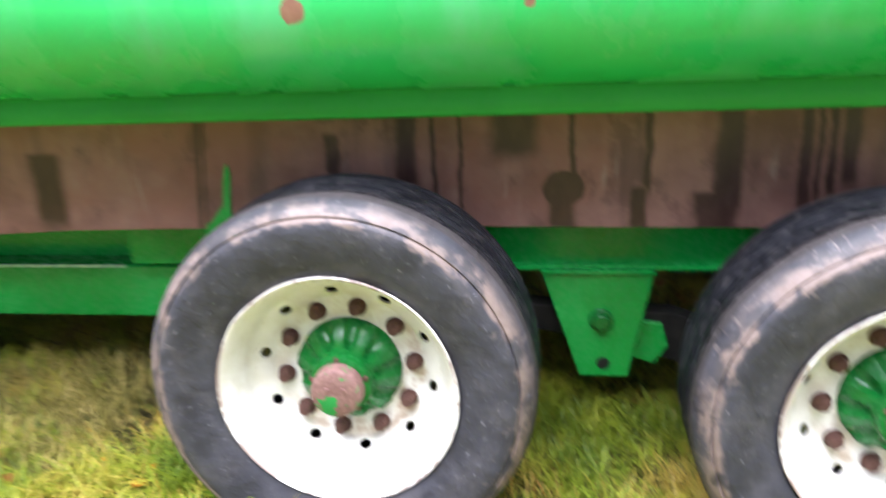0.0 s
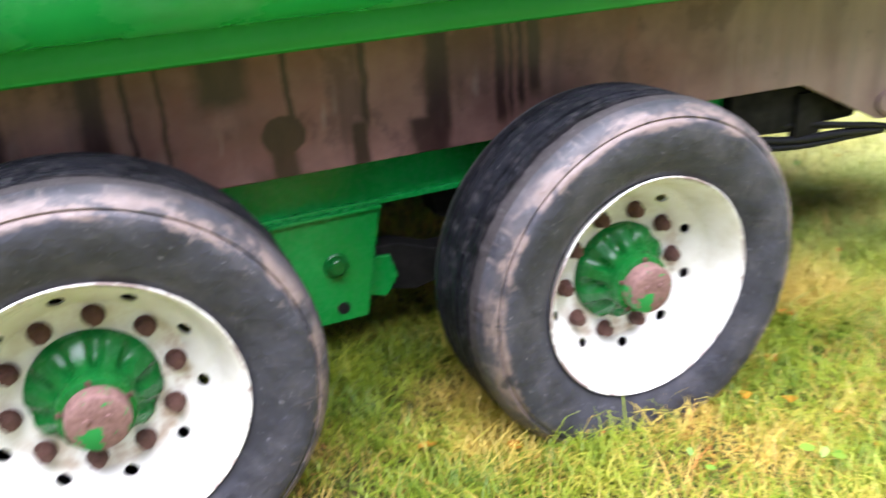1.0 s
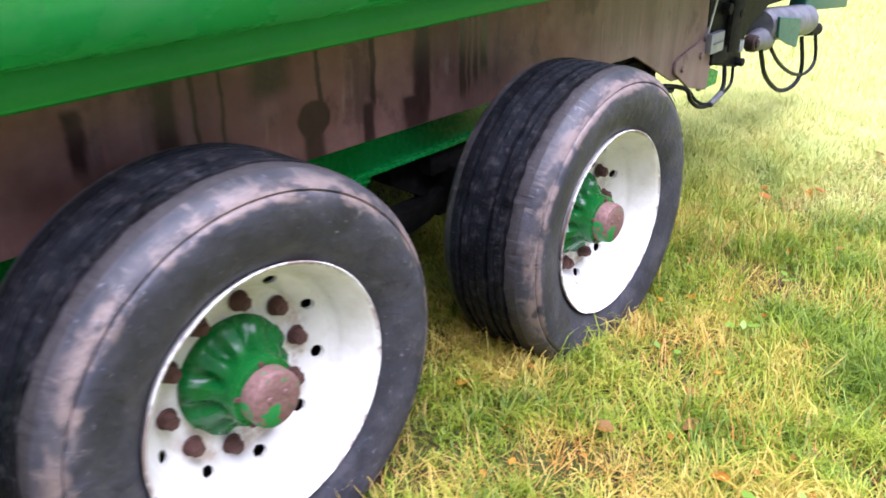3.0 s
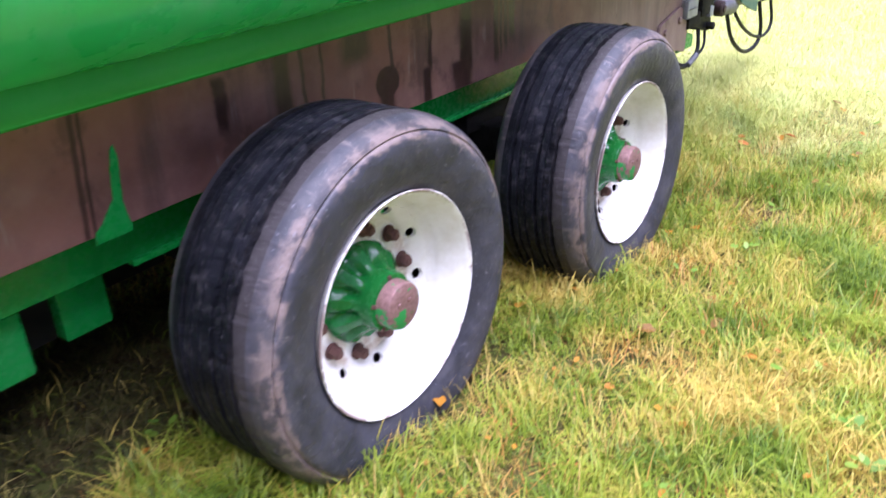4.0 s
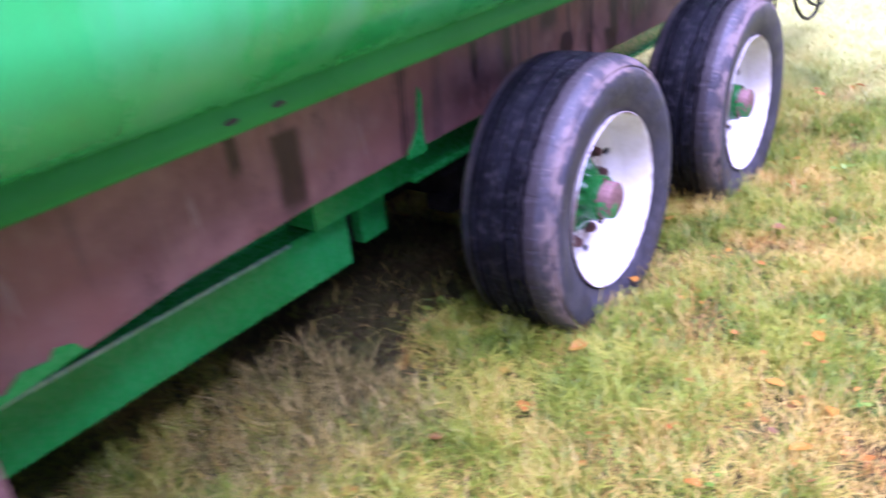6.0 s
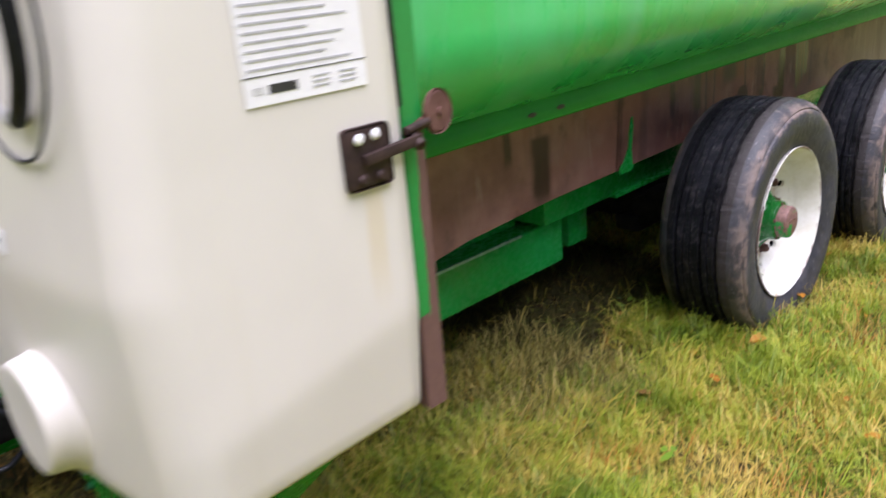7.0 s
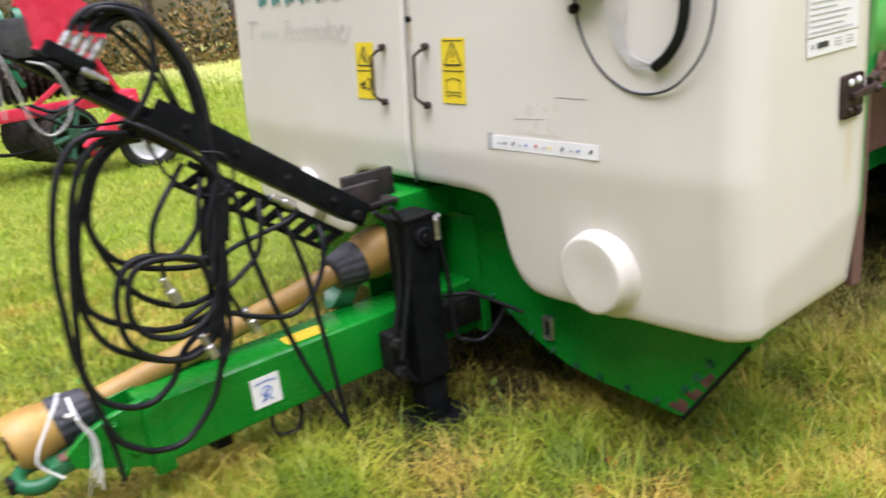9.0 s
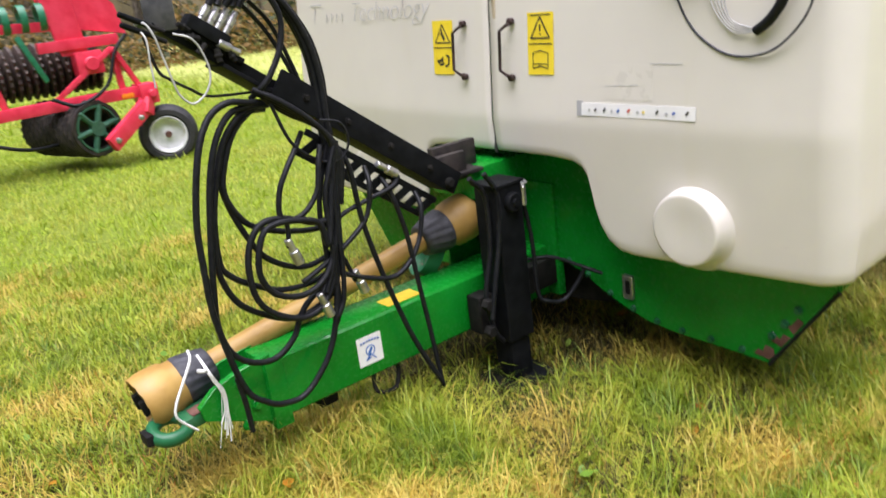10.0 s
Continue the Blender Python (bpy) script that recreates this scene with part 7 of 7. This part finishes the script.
def beneath_cowl(x, y):
    """Ground shaded by the cowl round the stand; grass is thinned to deepen that shade."""
    return (x > -3.15) & (x < -2.15) & (y > 2.66 + 0.1 * np.sin(7 * x)) & (y < 3.45)


def patchy(x, y, size, seed):
    """Soft random patches between 0 and 1."""
    grid = np.random.RandomState(seed).rand(97, 97)
    u, v = x / size + 400, y / size + 400
    i, j = np.floor(u).astype(int), np.floor(v).astype(int)
    a, b = u - i, v - j
    a, b = a * a * (3 - 2 * a), b * b * (3 - 2 * b)
    g = lambda p, q: grid[(i + p) % 97, (j + q) % 97]
    return g(0, 0) * (1 - a) * (1 - b) + g(1, 0) * a * (1 - b) + g(0, 1) * (1 - a) * b + g(1, 1) * a * b


def tufts(x, y):
    return np.clip(0.5 + 2.1 * (0.48 * patchy(x, y, 0.15, 5) + 0.52 * patchy(x, y, 0.40, 6) - 0.46 + 0.05 * (x < -2.0) + 0.10 * (x < -2.7) - 0.12 * np.exp(-((x + 0.4) / 1.9) ** 2)), 0, 1)


def clumps(rs, count, per, x0, x1, y0, y1, spread):
    """Blades gathered in clumps; each clump is combed one way."""
    k = count // per
    cx, cy, ca = rs.uniform(x0, x1, k), rs.uniform(y0, y1, k), rs.uniform(0, 2 * np.pi, k)
    w = rs.randint(0, k, count)
    dx, dy = rs.normal(size=count) * spread, rs.normal(size=count) * spread
    out = np.arctan2(dy, dx)
    az = np.where(rs.rand(count) < 0.6, ca[w] + rs.normal(size=count) * 0.55, out + rs.normal(size=count) * 0.4)
    return cx[w] + dx, cy[w] + dy, az


rs = np.random.RandomState(21)
x, y, az = clumps(rs, 520000, 26, -5.2, 4.8, 0.3, 3.15, 0.030)
h = np.clip(tufts(x, y) + 0.25 * np.exp(-((y - 1.85) / 0.25) ** 2) * (x < -1.2) + 0.3 * (((x < -1.1) | (x > 0.25)) & (y > 2.05)), 0, 1.2)
keep = outside_feet(x, y) & (~under_wagon(x, y) | (rs.rand(len(x)) < np.where(x < -1.0, 0.95, np.where(x > 0.25, 1.0, 0.02)))) & (rs.rand(len(x)) < 0.2 + 1.05 * h)
keep &= ~beneath_cowl(x, y) | (rs.rand(len(x)) < 0.40)
x, y, h, az = x[keep], y[keep], h[keep], az[keep]
tall = rs.rand(len(x)) < 0.35 * h
near_sets = [blades(x[~tall], y[~tall], rs, 0.055 + 0.07 * h[~tall], 0.0045, 1.2, 0.8, 2, az[~tall])]
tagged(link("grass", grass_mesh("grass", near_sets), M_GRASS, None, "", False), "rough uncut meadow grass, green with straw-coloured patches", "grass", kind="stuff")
near_sets = [blades(x[tall], y[tall], rs, 0.08 + 0.11 * h[tall], 0.0038, 0.9, 0.85, 3, az[tall])]
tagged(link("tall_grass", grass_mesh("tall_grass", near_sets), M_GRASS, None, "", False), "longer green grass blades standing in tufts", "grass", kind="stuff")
x, y = scatter(rs, 90000, -6.2, 5.2, 0.0, 4.6, 0.4)
keep = ~((x > -5.1) & (x < 4.7) & (y > 0.3) & (y < 2.85)) & ~under_wagon(x, y) & ~beneath_cowl(x, y) & outside_feet(x, y)
x, y = x[keep], y[keep]
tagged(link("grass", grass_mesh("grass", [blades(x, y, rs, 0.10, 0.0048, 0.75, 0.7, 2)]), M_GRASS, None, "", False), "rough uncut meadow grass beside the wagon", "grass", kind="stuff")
x, y, az = clumps(rs, 95000, 14, -6.6, -2.6, 2.3, 6.2, 0.045)
keep = outside_feet(x, y) & (rs.rand(len(x)) < 0.35 + 0.8 * tufts(x, y)) & (~beneath_cowl(x, y) | (rs.rand(len(x)) < 0.2))
x, y, az = x[keep], y[keep], az[keep]
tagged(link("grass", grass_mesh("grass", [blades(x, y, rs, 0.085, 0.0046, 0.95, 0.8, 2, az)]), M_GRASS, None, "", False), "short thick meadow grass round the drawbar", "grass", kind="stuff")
x, y, az = clumps(rs, 170000, 12, -5.2, 4.8, 0.2, 4.6, 0.05)
keep = outside_feet(x, y) & (~under_wagon(x, y) | ((x < -1.1) & (y < 2.75) & (rs.rand(len(x)) < 0.4))) & (~beneath_cowl(x, y) | (rs.rand(len(x)) < 0.35)) & (rs.rand(len(x)) < 1.1 - 1.15 * tufts(x, y))
x, y, az = x[keep], y[keep], az[keep]
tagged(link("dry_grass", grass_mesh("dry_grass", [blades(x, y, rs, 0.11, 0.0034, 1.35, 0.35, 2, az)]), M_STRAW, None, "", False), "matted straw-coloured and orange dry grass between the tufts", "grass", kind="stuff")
x, y = scatter(rs, 6000, -1.65, -0.8, 2.05, 2.7, 0.4)
tagged(link("dry_grass", grass_mesh("dry_grass", [blades(x, y, rs, 0.12, 0.0036, 1.2, 0.4, 2)]), M_PALESTRAW, None, "", False), "sparse straw-coloured grass below the wagon's beam", "grass", kind="stuff")
# dark withered blades paint in the shade below wagon and cowl
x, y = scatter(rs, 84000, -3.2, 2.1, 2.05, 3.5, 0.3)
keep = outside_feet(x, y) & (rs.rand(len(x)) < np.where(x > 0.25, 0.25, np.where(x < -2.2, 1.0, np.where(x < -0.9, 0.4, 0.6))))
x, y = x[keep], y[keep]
tagged(link("withered_grass", grass_mesh("withered_grass", [blades(x, y, rs, np.where(x < -0.9, 0.11, 0.075), 0.0040, 1.0, 0.6)]), M_DEADSHADE, None, "", False), "withered brownish grass beneath the wagon, darkened in colour for the shade", "grass", kind="stuff")
sets = []
for count, x0, x1, y0, y1, L, W in ((84000, -6, 1.0, 4.6, 14, 0.08, 0.0072), (9000, 1.0, 6, 4.6, 14, 0.10, 0.014), (14000, 6, 14, 4.6, 14, 0.12, 0.016), (62000, 4.8, 13, -3, 4.8, 0.075, 0.009), (34000, -8, 20, 14, 29, 0.15, 0.028), (9000, 14, 40, -8, 14, 0.16, 0.034)):
    x, y = scatter(rs, count, x0, x1, y0, y1, 0.3)
    sets.append(blades(x, y, rs, L, W, 0.7, 0.5, 2))
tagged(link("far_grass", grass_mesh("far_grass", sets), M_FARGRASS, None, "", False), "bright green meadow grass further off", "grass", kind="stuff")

for name, material, share, label in (("grass", M_GRASS, 1.0, "rough meadow grass around the wagon"), ("dry_grass", M_STRAW, 0.55, "straw-coloured dry grass in the meadow")):
    sets = []
    for count, x0, x1, y0, y1, L, W in ((22000, -12, 12, -6, 0.2, 0.12, 0.022), (30000, -12, -5.2, 0, 5.5, 0.10, 0.011)):
        x, y = scatter(rs, int(count * share), x0, x1, y0, y1, 0.5)
        sets.append(blades(x, y, rs, L, W, 0.9, 0.6, 2))
    tagged(link(name, grass_mesh(name, sets), material, None, "", False), label, "grass", kind="stuff")

# low weeds: rosettes of broad leaves
wv, wf = [], []
for k in range(90):
    cx, cy = rs.uniform(-5.5, 4), rs.uniform(0.3, 2.3) if k % 3 else rs.uniform(2.3, 4.5)
    if not outside_feet(np.array([cx]), np.array([cy]))[0]:
        continue
    cz = float(ground_height(cx, cy)) + rs.uniform(0.03, 0.06)
    for j in range(rs.randint(2, 6)):
        a, s = rs.uniform(0, 6.283), rs.uniform(0.012, 0.024)
        d, w = np.array([np.cos(a), np.sin(a), rs.uniform(-0.1, 0.5)]), np.array([-np.sin(a), np.cos(a), rs.uniform(-0.2, 0.2)])
        b = np.array([cx, cy, cz]) + rs.normal(size=3) * (0.02, 0.02, 0.006)
        i = len(wv)
        wv += [b, b + d * s * 0.7 + w * s * 0.55, b + d * s * 1.5 + w * s * 0.5, b + d * s * 1.9, b + d * s * 1.5 - w * s * 0.5, b + d * s * 0.7 - w * s * 0.55]
        wf += [(i, i + 1, i + 2, i + 3), (i, i + 3, i + 4, i + 5)]
tagged(flat_sheet("weeds", [tuple(p) for p in wv], wf, M_WEED, None, "", False), "low broad-leaved weeds among the grass", "weeds", kind="stuff")
# fallen autumn leaves
wv, wf = [], []
for k in range(430):
    cx, cy = rs.uniform(-5.5, 4), rs.uniform(0.4, 2.2) if k % 4 else rs.uniform(2.2, 4.2)
    if k >= 300:
        cx, cy = rs.normal() * 1.1 - 0.5, rs.normal() * 0.35 + 1.15
    if not outside_feet(np.array([cx]), np.array([cy]))[0]:
        continue
    b = np.array([cx, cy, float(ground_height(cx, cy)) + rs.uniform(0.03, 0.055)])
    a, s = rs.uniform(0, 6.283), rs.uniform(0.008, 0.028) if k < 300 else rs.uniform(0.004, 0.014)
    d, w, up = np.array([np.cos(a), np.sin(a), rs.uniform(-0.3, 0.3)]), np.array([-np.sin(a), np.cos(a), rs.uniform(-0.3, 0.3)]), np.array([0, 0, 1.0])
    i = len(wv)
    mid = [b - d * s, b - d * s * 0.2, b + d * s * 0.6, b + d * s * 1.2]
    wid = (0.15, 0.8, 0.65, 0.05)
    curl = rs.uniform(0.1, 0.5)
    for m, q in zip(mid, wid):
        wv += [m + w * s * q + up * s * q * curl, m, m - w * s * q + up * s * q * curl]
    for r in range(3):
        o = i + 3 * r
        wf += [(o, o + 1, o + 4, o + 3), (o + 1, o + 2, o + 5, o + 4)]
tagged(flat_sheet("fallen_leaves", [tuple(p) for p in wv], wf, M_FALLEN, None, "", False), "curled orange and brown fallen leaves on the grass", "fallen leaves", kind="stuff")
